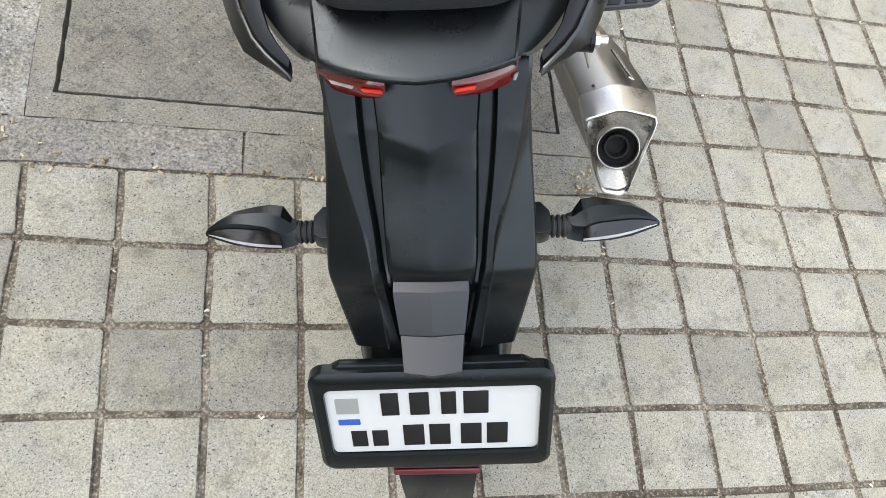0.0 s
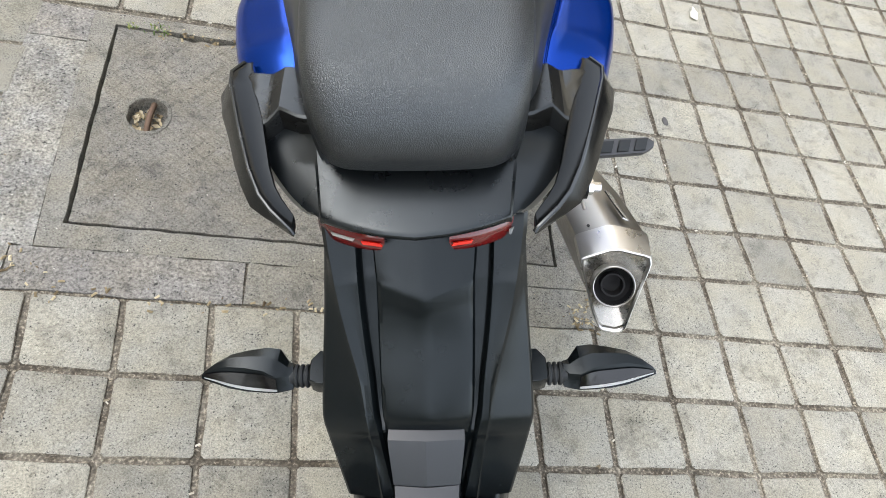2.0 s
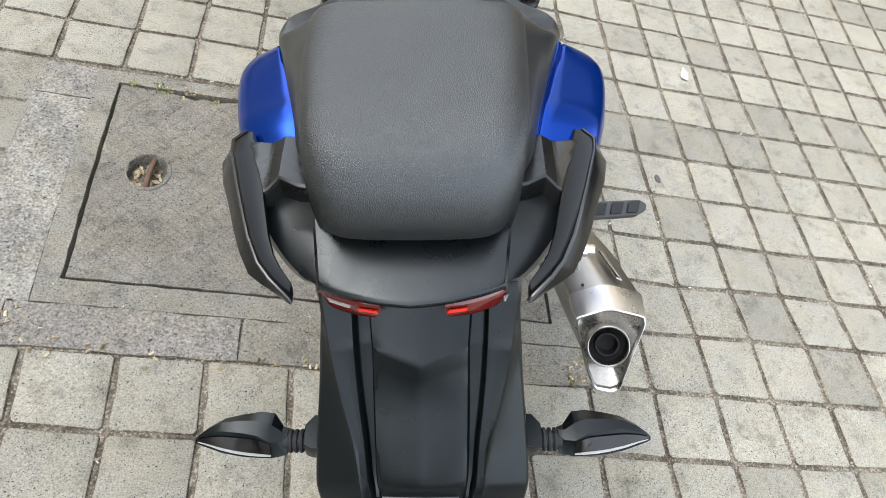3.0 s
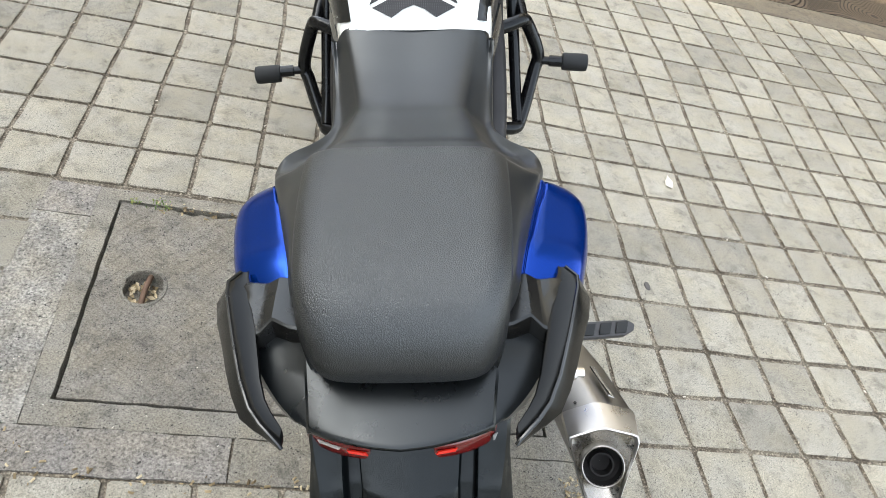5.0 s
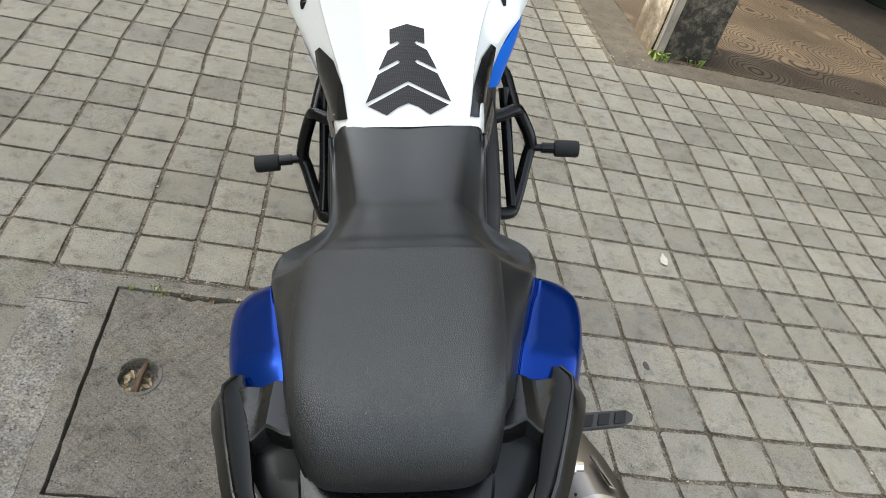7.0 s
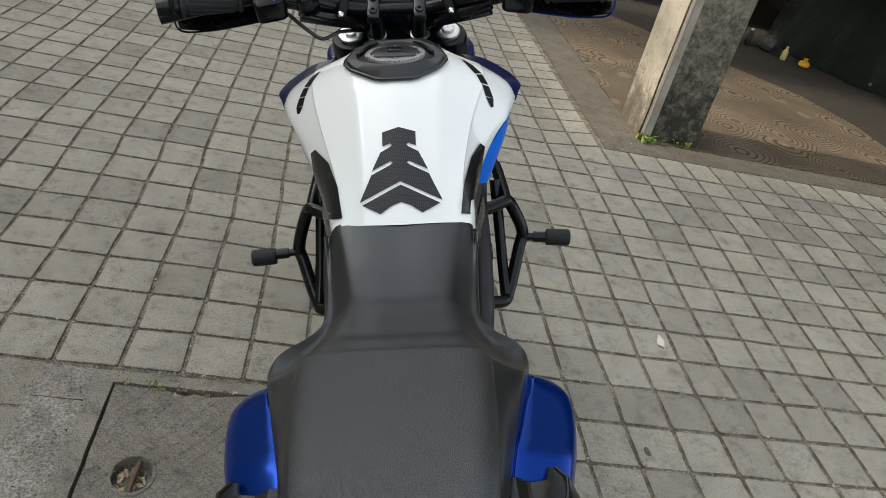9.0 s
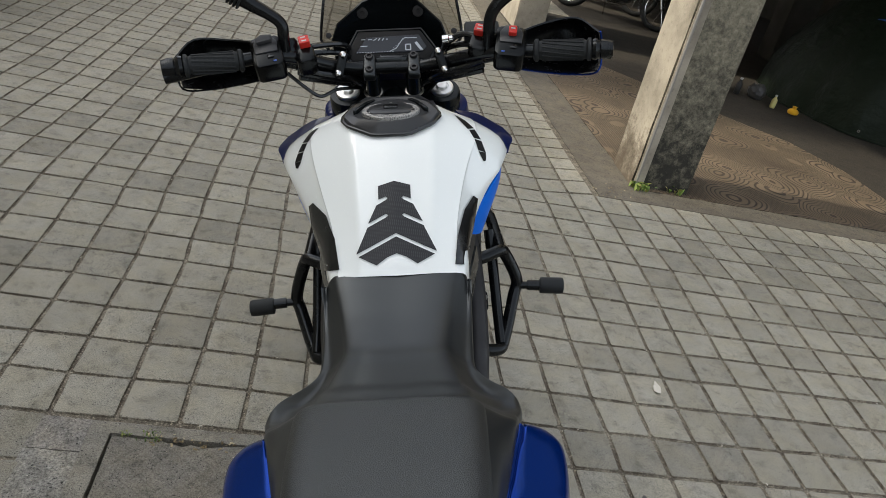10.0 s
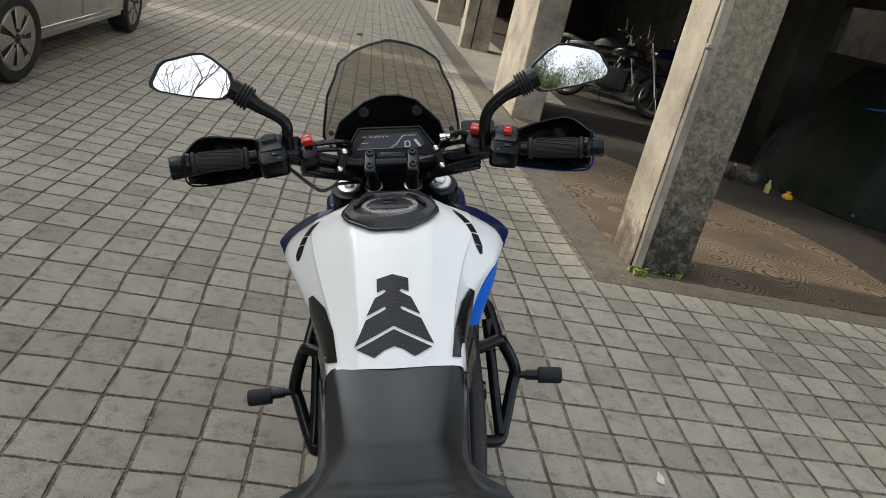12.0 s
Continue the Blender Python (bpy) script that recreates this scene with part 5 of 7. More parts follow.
for k in range(6):
    a = math.pi / 6 + k * math.pi / 3
    part("cap_screw", lathe([(0.003, 0.0), (0.003, 0.002), (0.0012, 0.0025)], CAP_M @ Vector((0.042 * math.cos(a), 0.037 * math.sin(a), 0.0074)), CAP_M.to_3x3() @ Vector((0, 0, 1)), 10), STEEL, cap)

# -- steering: forks, yoke, handlebar
FORK_DIR = Vector((0, -0.42, 0.907))
for s in (1, -1):
    top = Vector((s * 0.099, -0.145, 1.008))
    leg = part("fork_leg", lathe([(0.026, -0.70), (0.029, -0.68), (0.029, -0.30), (0.027, -0.29), (0.027, -0.03)], top, FORK_DIR, 20), POWDER, bike, "black fork leg")
    part("fork_cap", lathe([(0.025, -0.006), (0.0255, -0.001), (0.0245, 0.002), (0.0225, 0.003), (0.0155, 0.003), (0.0145, 0.0015), (0.0, 0.0015)], top, FORK_DIR, 32), ALLOY, leg, "bright metal fork cap with hexagon nut")
    part("cap_nut", lathe([(0.0125, 0.001), (0.0125, 0.0065), (0.011, 0.0078), (0.005, 0.0078), (0.0, 0.006)], top, FORK_DIR, 6), ALLOY, leg)
    part("fork_clamp", lathe([(0.036, -0.075), (0.04, -0.07), (0.04, -0.014), (0.037, -0.007), (0.0255, -0.005)], top, FORK_DIR, 24), PLASTIC, bike)
    part("cowl_side", lathe([(0.048, -0.16), (0.052, -0.10), (0.044, -0.05), (0.036, -0.045)], top + Vector((s * 0.012, 0.012, 0)), FORK_DIR, 24), DARKBLUE, bike, "deep blue fork cowl")
part("yoke", prism([(-0.125, -0.03), (-0.06, -0.048), (0.06, -0.048), (0.125, -0.03), (0.125, 0.03), (0.05, 0.045), (-0.05, 0.045), (-0.125, 0.03)], frame_on((0, -0.14, 0.985), (1, 0, 0), FORK_DIR), 0.03, 0.004), PLASTIC, bike, "black cast top yoke")
part("ignition_lock", lathe([(0.022, 0.0), (0.022, 0.02), (0.016, 0.026), (0.0, 0.026)], (0, -0.175, 0.99), FORK_DIR, 20), PLASTIC, bike)

BAR = [(-0.402, -0.352, 1.107), (-0.27, -0.318, 1.123), (-0.19, -0.297, 1.123), (-0.12, -0.256, 1.094), (-0.06, -0.236, 1.079), (0, -0.234, 1.078), (0.06, -0.236, 1.079), (0.12, -0.256, 1.094), (0.19, -0.297, 1.116), (0.27, -0.316, 1.119), (0.402, -0.344, 1.117)]
bar = part("handlebar", tube(BAR, 0.0125, 16, 6), POWDER, bike, "black handlebar")


def on_bar(x):
    """Point and direction along the bar at x."""
    pts = [Vector(p) for p in BAR]
    for a, b in zip(pts, pts[1:]):
        if a.x <= x <= b.x:
            return a + (b - a) * ((x - a.x) / (b.x - a.x)), (b - a).normalized()
    return pts[-1], (pts[-1] - pts[-2]).normalized()


for s in (1, -1):
    p, d = on_bar(s * 0.265)
    d = d * s
    prof = [(0.0165, 0.0), (0.0205, 0.003), (0.0205, 0.008), (0.0165, 0.010)]
    for k in range(10):
        prof += [(0.0172, 0.014 + 0.008 * k), (0.0178, 0.018 + 0.008 * k), (0.0172, 0.0205 + 0.008 * k)]
    prof += [(0.0165, 0.095), (0.0205, 0.098), (0.0205, 0.103), (0.015, 0.105)]
    grip = part("grip", lathe(prof, p, d, 22), RUBBER, bar, "ribbed black rubber grip")
    for k in range(14):
        a = k * 2 * math.pi / 14
        side = d.orthogonal().normalized()
        off = (math.cos(a) * side + math.sin(a) * d.cross(side)) * 0.0182
        tw = (math.cos(a + 0.5) * side + math.sin(a + 0.5) * d.cross(side)) * 0.0182
        part("grip_rib", tube([p + d * 0.016 + off, p + d * 0.05 + (off + tw) * 0.51, p + d * 0.09 + tw], 0.0014, 5, 3), RUBBER, grip)
    part("bar_end", lathe([(0.013, 0.104), (0.018, 0.106), (0.0195, 0.112), (0.0165, 0.116), (0.0155, 0.119), (0.0175, 0.121), (0.017, 0.132), (0.0145, 0.142), (0.0, 0.143)], p, d, 20), POWDER, bar, "black bar-end weight")
    # switch housing
    q, dd = on_bar(s * 0.222)
    m = frame_on(q + Vector((0, 0, 0.006 if s > 0 else 0.0)), dd, (0, -0.55, 0.84))
    sw = part("switch_housing", prism(rounded(0.056, 0.072, 0.011, 3), m @ Matrix.Translation((0, -0.008, 0.027)), 0.044, 0.005), SATIN, bar, "black switch housing")
    part("switch_face", prism([(-0.02, -0.02), (0.02, -0.02), (0.021, 0.004), (0.012, 0.02), (-0.012, 0.02), (-0.021, 0.004)], m @ Matrix.Translation((0, 0.006, 0.0295)), 0.004, 0.001), FILLER_GREY, sw)
    if s > 0:
        part("kill_switch", prism(rounded(0.015, 0.018, 0.003, 3), m @ Matrix.Translation((0.002, 0.008, 0.04)), 0.010, 0.0015), RED, sw, "red kill switch")
        part("switch_tick", prism(rounded(0.008, 0.003, 0.0005, 1), m @ Matrix.Translation((0.002, 0.009, 0.0408)), 0.001), PLATE, sw)
    else:
        part("rocker_switch", prism([(-0.014, -0.002), (0.013, 0.0), (0.015, 0.012), (-0.004, 0.016), (-0.015, 0.008)], m @ Matrix.Translation((0, 0.006, 0.038)), 0.008, 0.0015), PEGGREY, sw, "grey dip switch")
    part("starter_button", prism(rounded(0.012, 0.007, 0.002, 2), m @ Matrix.Translation((0.006, -0.024, 0.030)), 0.008, 0.001), GLOSS, sw)
    part("button_mark", prism(rounded(0.006, 0.003, 0.0006, 1), m @ Matrix.Translation((-0.012 * s, -0.036, 0.0282)), 0.001), INK_BLUE, sw, "small blue symbol")
    # red hazard block beside the mirror's clamp
    q, dd = on_bar(s * 0.160)
    m = frame_on(q, dd, (0, -0.55, 0.84))
    if s < 0:
        m = m @ Matrix.Translation((0.006, -0.016, -0.004))
    rb = part("lever_clamp", prism(rounded(0.036, 0.046, 0.010, 3), m @ Matrix.Translation((s * 0.004, 0.011, 0.030)), 0.042, 0.006), SATIN, bar)
    for k in (0, 1):
        part("red_button", prism(rounded(0.0195, 0.0095, 0.0015, 2), m @ Matrix.Translation((0, 0.034 - 0.0105 * k, 0.042 + 0.002 * k)), 0.018, 0.001), RED, rb, "red toggle button")
        part("toggle_mark", prism(rounded(0.009, 0.0025, 0.0005, 1), m @ Matrix.Translation((0, 0.034 - 0.0105 * k, 0.0426 + 0.002 * k)), 0.001), PLATE, rb)
    # mirror perch and stem
    q, dd = on_bar(s * 0.187)
    perch = part("mirror_perch", lathe([(0.013, -0.018), (0.017, -0.014), (0.017, 0.012), (0.012, 0.018)], q + Vector((0, 0.012, 0.012)), (0, 0.2, 0.98), 18), PLASTIC, bar)
    STEM = [(0.191, -0.293, 1.120), (0.191, -0.300, 1.145), (0.1898, -0.305, 1.164), (0.190, -0.305, 1.179), (0.198, -0.305, 1.1905), (0.2125, -0.305, 1.2015), (0.2405, -0.305, 1.2195), (0.256, -0.305, 1.2325), (0.282, -0.303, 1.2505)]
    if s < 0:
        mir = part("mirror_stem", tube([(-x, y, z) for x, y, z in STEM], [0.0105, 0.0105, 0.0105, 0.0105, 0.0106, 0.011, 0.0130, 0.0165, 0.0195], 16, 6), POWDER, bike, "black mirror stem")
    else:
        mir = part("mirror_stem", tube([(s * 0.183, -0.293, 1.120), (s * 0.183, -0.302, 1.150), (s * 0.1835, -0.305, 1.168), (s * 0.188, -0.305, 1.186), (s * 0.1985, -0.305, 1.2015), (s * 0.2195, -0.305, 1.2195), (s * 0.246, -0.305, 1.2345), (s * 0.280, -0.303, 1.252)], [0.0110, 0.0110, 0.0110, 0.0110, 0.0114, 0.0125, 0.0165, 0.0195], 16, 6), POWDER, bike, "black mirror stem")
    a, b = (Vector((0.247, -0.305, 1.2352)), Vector((0.268, -0.304, 1.2458))) if s > 0 else (Vector((-0.2515, -0.305, 1.2290)), Vector((-0.2725, -0.304, 1.2435)))
    for k in range(4):
        c = a + (b - a) * (k / 4)
        part("boot_fold", lathe([(0.016, -0.0012), (0.0222, 0.0), (0.0228, 0.0024), (0.016, 0.0040)], c, b - a, 20), RUBBER, mir)
    OUT = ((0.281, 1.238), (0.274, 1.256), (0.280, 1.277), (0.307, 1.301), (0.3245, 1.311), (0.342, 1.311), (0.394, 1.300), (0.4055, 1.292), (0.4215, 1.263), (0.4205, 1.255), (0.409, 1.247), (0.357, 1.2355), (0.305, 1.2285), (0.293, 1.2295))
    OUT = [(x - 0.005 * s, z - 0.0035 * s) for x, z in OUT]
    cx, cz = 0.349, 1.269
    m = frame_on((s * cx, -0.302, cz), (1, MIRROR_TURN * s, 0), (0, -1, MIRROR_TILT[s]))
    flat = [(s * u, v) for u, v in chaikin([(x - cx, z - cz) for x, z in OUT], 1, 0.09)]
    if s < 0:
        flat = flat[::-1]
    shell = [[m @ Vector((u * k, v * k, w)) for u, v in flat] for k, w in ((0.945, 0.001), (0.965, 0.005), (1.035, 0.005), (1.06, -0.002), (1.0, -0.018), (0.6, -0.034), (0.1, -0.038))]
    body = part("mirror", skin(shell, closed=True), PLASTIC, bike, "black rear-view mirror")
    part("glass", prism([(u * 0.95, v * 0.95) for u, v in flat], m @ Matrix.Translation((0, 0, 0.0012)), 0.001), MIRROR, body, "mirror glass", smooth=False)
    # hand guard
    low = 1 if s < 0 else 0
    g1 = sheet([[(s * 0.235, -0.30, 1.150), (s * 0.245, -0.235, 1.135), (s * 0.25, -0.23, 1.09), (s * 0.24, -0.27, 1.075)], [(s * 0.29, -0.28, 1.162 - 0.009 * low), (s * 0.30, -0.215, 1.14 - 0.005 * low), (s * 0.30, -0.215, 1.085), (s * 0.29, -0.275, 1.068)], [(s * (0.35 + 0.010 * low), -0.275, 1.168 - 0.012 * low), (s * 0.352, -0.23, 1.145 - 0.008 * low), (s * 0.354, -0.232, 1.085), (s * 0.345, -0.285, 1.064)], [(s * (0.388 + 0.008 * low), -0.302, 1.146 - 0.018 * low), (s * 0.395, -0.285, 1.128 - 0.013 * low), (s * 0.396, -0.285, 1.095), (s * 0.388, -0.305, 1.073)]], 4, 5, 0.003)
    hg = part("hand_guard", g1, POWDER, bike, "black hand guard with blue edge")
    part("guard_edge", tube([(s * 0.24, -0.272, 1.075), (s * 0.29, -0.277, 1.0675), (s * 0.345, -0.287, 1.0635), (s * 0.388, -0.307, 1.0725), (s * 0.398, -0.29, 1.11), (s * (0.389 + 0.008 * low), -0.304, 1.146 - 0.018 * low)], 0.0018, 8, 5), BLUE if s > 0 else POWDER, hg, "thin trim edge")
    part("lever", tube([(s * 0.16, -0.262, 1.112), (s * 0.22, -0.245, 1.108), (s * 0.29, -0.268, 1.104), (s * 0.37, -0.282, 1.104)], [0.008, 0.006, 0.0055, 0.007], 10, 5), POWDER, bar, "black lever")
    # riser and clamp
    rs = part("bar_clamp", prism([(-0.216, 1.100), (-0.229, 1.1035), (-0.268, 1.0775), (-0.270, 1.070), (-0.262, 1.060), (-0.224, 1.056), (-0.205, 1.080)][::-1], frame_on((s * 0.043 + 0.0115, 0, 0), (0, 1, 0), (1, 0, 0)), 0.023, 0.003), COVER, bike, "satin black handlebar clamp")
    for y, z in ((-0.2345, 1.0998), (-0.2610, 1.0822)):
        part("clamp_bolt", lathe([(0.0078, -0.004), (0.0078, 0.003), (0.0068, 0.0045), (0.004, 0.0045), (0.004, 0.001), (0.0, 0.001)], (s * 0.043, y, z), (0, -0.555, 0.832), 16), DARK, rs)
    part("clamp_washer", lathe([(0.0155, 0.0), (0.0195, 0.001), (0.0195, 0.003), (0.0155, 0.004)], (s * 0.042, -0.203, 1.020), FORK_DIR, 24, caps=False), STEEL, rs, "bright steel riser washer")
    part("riser", lathe([(0.015, -0.05), (0.0155, 0.03)], (s * 0.041, -0.215, 1.04), FORK_DIR, 16), PLASTIC, rs)
    # chromed bar-tie bolts near the bends
    for k, y, z in ((0.090, -0.268, 1.110), (0.101, -0.278, 1.078)):
        part("chrome_bolt", lathe([(0.006, 0.0), (0.006, 0.003), (0.004, 0.005), (0.0, 0.0055)], (s * k, y, z + 0.004), (0, -0.7, 0.7), 12), CHROME, bar, "bright bolt")
    part("tie_plate", prism(rounded(0.017, 0.048, 0.007, 3), frame_on((s * 0.0955, -0.270, 1.096), (1, 0, s * 0.3), (0, -0.94, 0.33)), 0.012, 0.002), SATIN, bar)
part("clamp_bridge", block(-0.031, 0.031, -0.236, -0.214, 1.080, 1.097, 0.004, seg=2), COVER, bike)
part("bridge_slot", prism(rounded(0.045, 0.012, 0.004, 3), frame_on((0, -0.226, 1.0985), (1, 0, 0), (0, -0.3, 0.95)), 0.003, 0.001), GLOSS, bike)
part("yoke_plate", prism([(-0.031, -0.030), (0.031, -0.030), (0.030, 0.034), (-0.030, 0.034)], frame_on((0, -0.150, 1.012), (1, 0, 0), (0, -0.25, 0.97)), 0.02, 0.003), FILLER_GREY, bike, "smooth charcoal plate on the yoke")
# fluid reservoir on the right
part("fluid_reservoir", prism(rounded(0.066, 0.036, 0.006, 3), frame_on((0.176, -0.243, 1.150), (1, 0, 0), (0, -0.5, 0.86)), 0.035, 0.003), RUBBER, bike, "black brake fluid reservoir")
part("hose_union", lathe([(0.004, 0.0), (0.007, 0.001), (0.007, 0.012), (0.005, 0.014), (0.005, 0.02)], (0.098, -0.27, 1.136), (1, -0.1, 0.1), 10), CHROME, bike, "bright hose union")
# cables
CABLES = (
    [(-0.215, -0.28, 1.115), (-0.16, -0.24, 1.112), (-0.10, -0.20, 1.10), (-0.07, -0.13, 1.05), (-0.06, -0.10, 0.95)],
    [(-0.20, -0.27, 1.10), (-0.14, -0.26, 1.085), (-0.09, -0.22, 1.06), (-0.05, -0.15, 1.0)],
    [(-0.20, -0.275, 1.088), (-0.165, -0.275, 1.055), (-0.14, -0.265, 1.035), (-0.11, -0.24, 1.04), (-0.07, -0.2, 1.03)],
    [(-0.18, -0.285, 1.13), (-0.13, -0.23, 1.125), (-0.09, -0.18, 1.11), (-0.085, -0.12, 1.06)],
    [(0.20, -0.275, 1.115), (0.15, -0.245, 1.12), (0.10, -0.21, 1.10), (0.075, -0.13, 1.04), (0.06, -0.1, 0.95)],
    [(0.19, -0.285, 1.13), (0.14, -0.25, 1.14), (0.105, -0.235, 1.115), (0.09, -0.17, 1.06)],
    [(0.20, -0.28, 1.1), (0.15, -0.265, 1.085), (0.105, -0.235, 1.065), (0.06, -0.17, 1.0)],
    [(0.115, -0.27, 1.137), (0.108, -0.24, 1.13), (0.10, -0.2, 1.09), (0.09, -0.15, 1.03)],
)
CABLES += tuple([[(s * (0.205 - 0.012 * k), -0.275 + 0.006 * k, 1.105 - 0.006 * k), (s * (0.15 - 0.01 * k), -0.262 + 0.012 * k, 1.098 - 0.01 * k), (s * (0.10 - 0.012 * k), -0.222 + 0.02 * k, 1.075 - 0.012 * k), (s * (0.06 - 0.008 * k), -0.15 + 0.02 * k, 1.02)] for s in (1, -1) for k in range(3)])
CABLES += tuple([[(s * 0.175, -0.29 + 0.008 * k, 1.10 - 0.012 * k), (s * 0.135, -0.272 + 0.010 * k, 1.082 - 0.010 * k), (s * 0.09, -0.250 + 0.014 * k, 1.066 - 0.010 * k), (s * 0.055, -0.2 + 0.01 * k, 1.03)] for s in (1, -1) for k in range(3)])
for c in CABLES:
    part("cable", tube(c, 0.0036 if c is CABLES[2] else 0.0058, 8, 6), GLOSS, bike)

# -- instrument and screen
DASH_M = frame_on((-0.003, -0.165, 1.110), (1, 0, 0), (0, -0.80, 0.60))
hexa = [(-0.086, -0.022), (-0.06, 0.024), (0.058, 0.024), (0.086, -0.016), (0.074, -0.034), (-0.074, -0.034)]
dash = part("instrument", prism([(u * 1.15, v * 1.28) for u, v in hexa], DASH_M @ Matrix.Translation((0, 0, -0.003)), 0.035, 0.006, 3), PLASTIC, bike, "black instrument with a digital display")
part("display", prism([(-0.070, -0.0205), (-0.0475, 0.0115), (0.0585, 0.0145), (0.0735, -0.0125), (0.064, -0.0215)], DASH_M @ Matrix.Translation((0, 0, 0.0008)), 0.003, 0.0008, 1), LCD, dash, "dark digital display")
part("display_rim", prism([(u * 1.04, v * 1.06) for u, v in hexa], DASH_M @ Matrix.Translation((0, 0, -0.0015)), 0.004, 0.001), INK, dash)


part("display_bezel", tube([DASH_M @ Vector((u * 1.10, v * 1.16, -0.001)) for u, v in hexa + hexa[:1]], 0.0017, 8, smooth=False), FILLER_GREY, dash)


def mark(outline):
    outline = [(u, (v + 0.02) * 0.84 - 0.02) for u, v in outline]
    part("display_mark", prism(outline, DASH_M @ Matrix.Translation((0, 0, 0.0014)), 0.0004), LCD_MARK, dash, smooth=False)


def stroke(u0, v0, u1, v1, w=0.0008):
    d = Vector((u1 - u0, v1 - v0)).normalized() * w
    mark([(u0 - d.y, v0 + d.x), (u0 + d.y, v0 - d.x), (u1 + d.y, v1 - d.x), (u1 - d.y, v1 + d.x)][::-1])


for k in range(14):
    stroke(-0.068 + 0.0055 * k, -0.02, -0.068 + 0.0055 * k + 0.003, -0.02, 0.0007)
for a in (((0.0, -0.018), (0.012, -0.012)), ((0.012, -0.012), (0.026, 0.012)), ((0.026, 0.012), (0.034, 0.0145)), ((-0.044, 0.012), (-0.036, 0.012)), ((-0.034, 0.009), (-0.026, 0.015)), ((-0.024, 0.009), (-0.02, 0.015)), ((-0.016, 0.009), (-0.012, 0.015)), ((-0.008, 0.012), (-0.004, 0.012)), ((-0.058, 0.0125), (-0.05, 0.0125)), ((-0.06, -0.004), (-0.046, -0.004)), ((0.034, 0.013), (0.054, 0.013))):
    stroke(*a[0], *a[1])
for a in (((0.031, -0.017), (0.031, -0.003)), ((0.041, -0.017), (0.041, -0.003)), ((0.031, -0.017), (0.041, -0.017)), ((0.031, -0.003), (0.041, -0.003))):
    stroke(*a[0], *a[1], 0.0012)
mark([(0.049, 0.0), (0.054, 0.0035), (0.066, -0.018), (0.06, -0.018)][::-1])
for k in range(5):
    stroke(0.006 + 0.005 * k, -0.014 + 0.005 * k + 0.003, 0.0075 + 0.005 * k, -0.0125 + 0.005 * k + 0.003, 0.0005)

# nose shield behind the display
NOSE = [(-0.118, 1.075), (-0.122, 1.115), (-0.108, 1.148), (-0.085, 1.165), (-0.055, 1.188), (-0.02, 1.198), (0.02, 1.198), (0.055, 1.188), (0.085, 1.160), (0.103, 1.143), (0.115, 1.11), (0.112, 1.075)]
bm = skin([[(x, -0.118 - 0.25 * abs(x) - 0.10 * (z - 1.1), z) for x, z in NOSE], [(x * 0.75, -0.10 - 0.2 * abs(x), 1.08 + (z - 1.08) * 0.5) for x, z in NOSE], [(x * 0.55, -0.105, 1.06) for x, z in NOSE]])
thicken(bm, 0.004)
nose = part("nose_shield", bm, PLASTIC, bike, "matt black shield round the display")
for s in (1, -1):
    part("shield_bolt", lathe([(0.011, -0.004), (0.011, 0.002), (0.005, 0.003), (0.005, -0.001), (0.0, -0.001)], (s * 0.056, -0.142, 1.165), (0, -0.9, 0.3), 14), MATT_BLACK, nose)


def screen_point(x, h):
    """Curved screen: h from 0 at its foot to 1 at its top."""
    return Vector((x, -0.112 + 0.052 * h - 1.6 * x * x, 1.095 + 0.205 * h))


SIDE = ((0.0, 0.130), (0.05, 0.140), (0.10, 0.1440), (0.19, 0.1425), (0.34, 0.1375), (0.49, 0.1325), (0.58, 0.124), (0.645, 0.117), (0.72, 0.111), (0.79, 0.1065), (0.83, 0.098), (0.915, 0.071), (0.965, 0.040), (1.0, 0.004))
rows = [[screen_point(w * (k / 8), h) for k in range(-8, 9)] for h, w in SIDE]
bm = skin(rows)
thicken(bm, 0.003)
screen = part("windscreen", bm, SMOKE, bike, "smoked acrylic windscreen", angle=60)
screen.visible_shadow = False
rim = [screen_point(-w, h) for h, w in SIDE] + [screen_point(w, h) for h, w in reversed(SIDE)]
part("screen_edge", tube(rim, 0.0032, 6, 1, smooth=False), GLOSS, screen, "dark polished screen edge")
for s in (1, -1):
    part("screen_bolt", lathe([(0.006, 0.0), (0.006, 0.003), (0.0, 0.004)], screen_point(s * 0.128, 0.13) + Vector((0, -0.003, 0)), (0, -1, 0.2), 12), DARK, screen)
# headlamp body ahead of the screen
part("headlamp_cowl", hull([[(0, -0.10, 1.085), (0.08, -0.11, 1.07), (0.11, -0.12, 1.0)], [(0, 0.0, 1.06), (0.085, -0.01, 1.03), (0.12, -0.03, 0.93)], [(0, 0.09, 0.96), (0.08, 0.07, 0.93), (0.11, 0.04, 0.84)], [(0, 0.10, 0.84), (0.07, 0.08, 0.83), (0.09, 0.05, 0.78)]], 4, 5, 0.004), DARKBLUE, bike, "deep blue headlamp cowl")

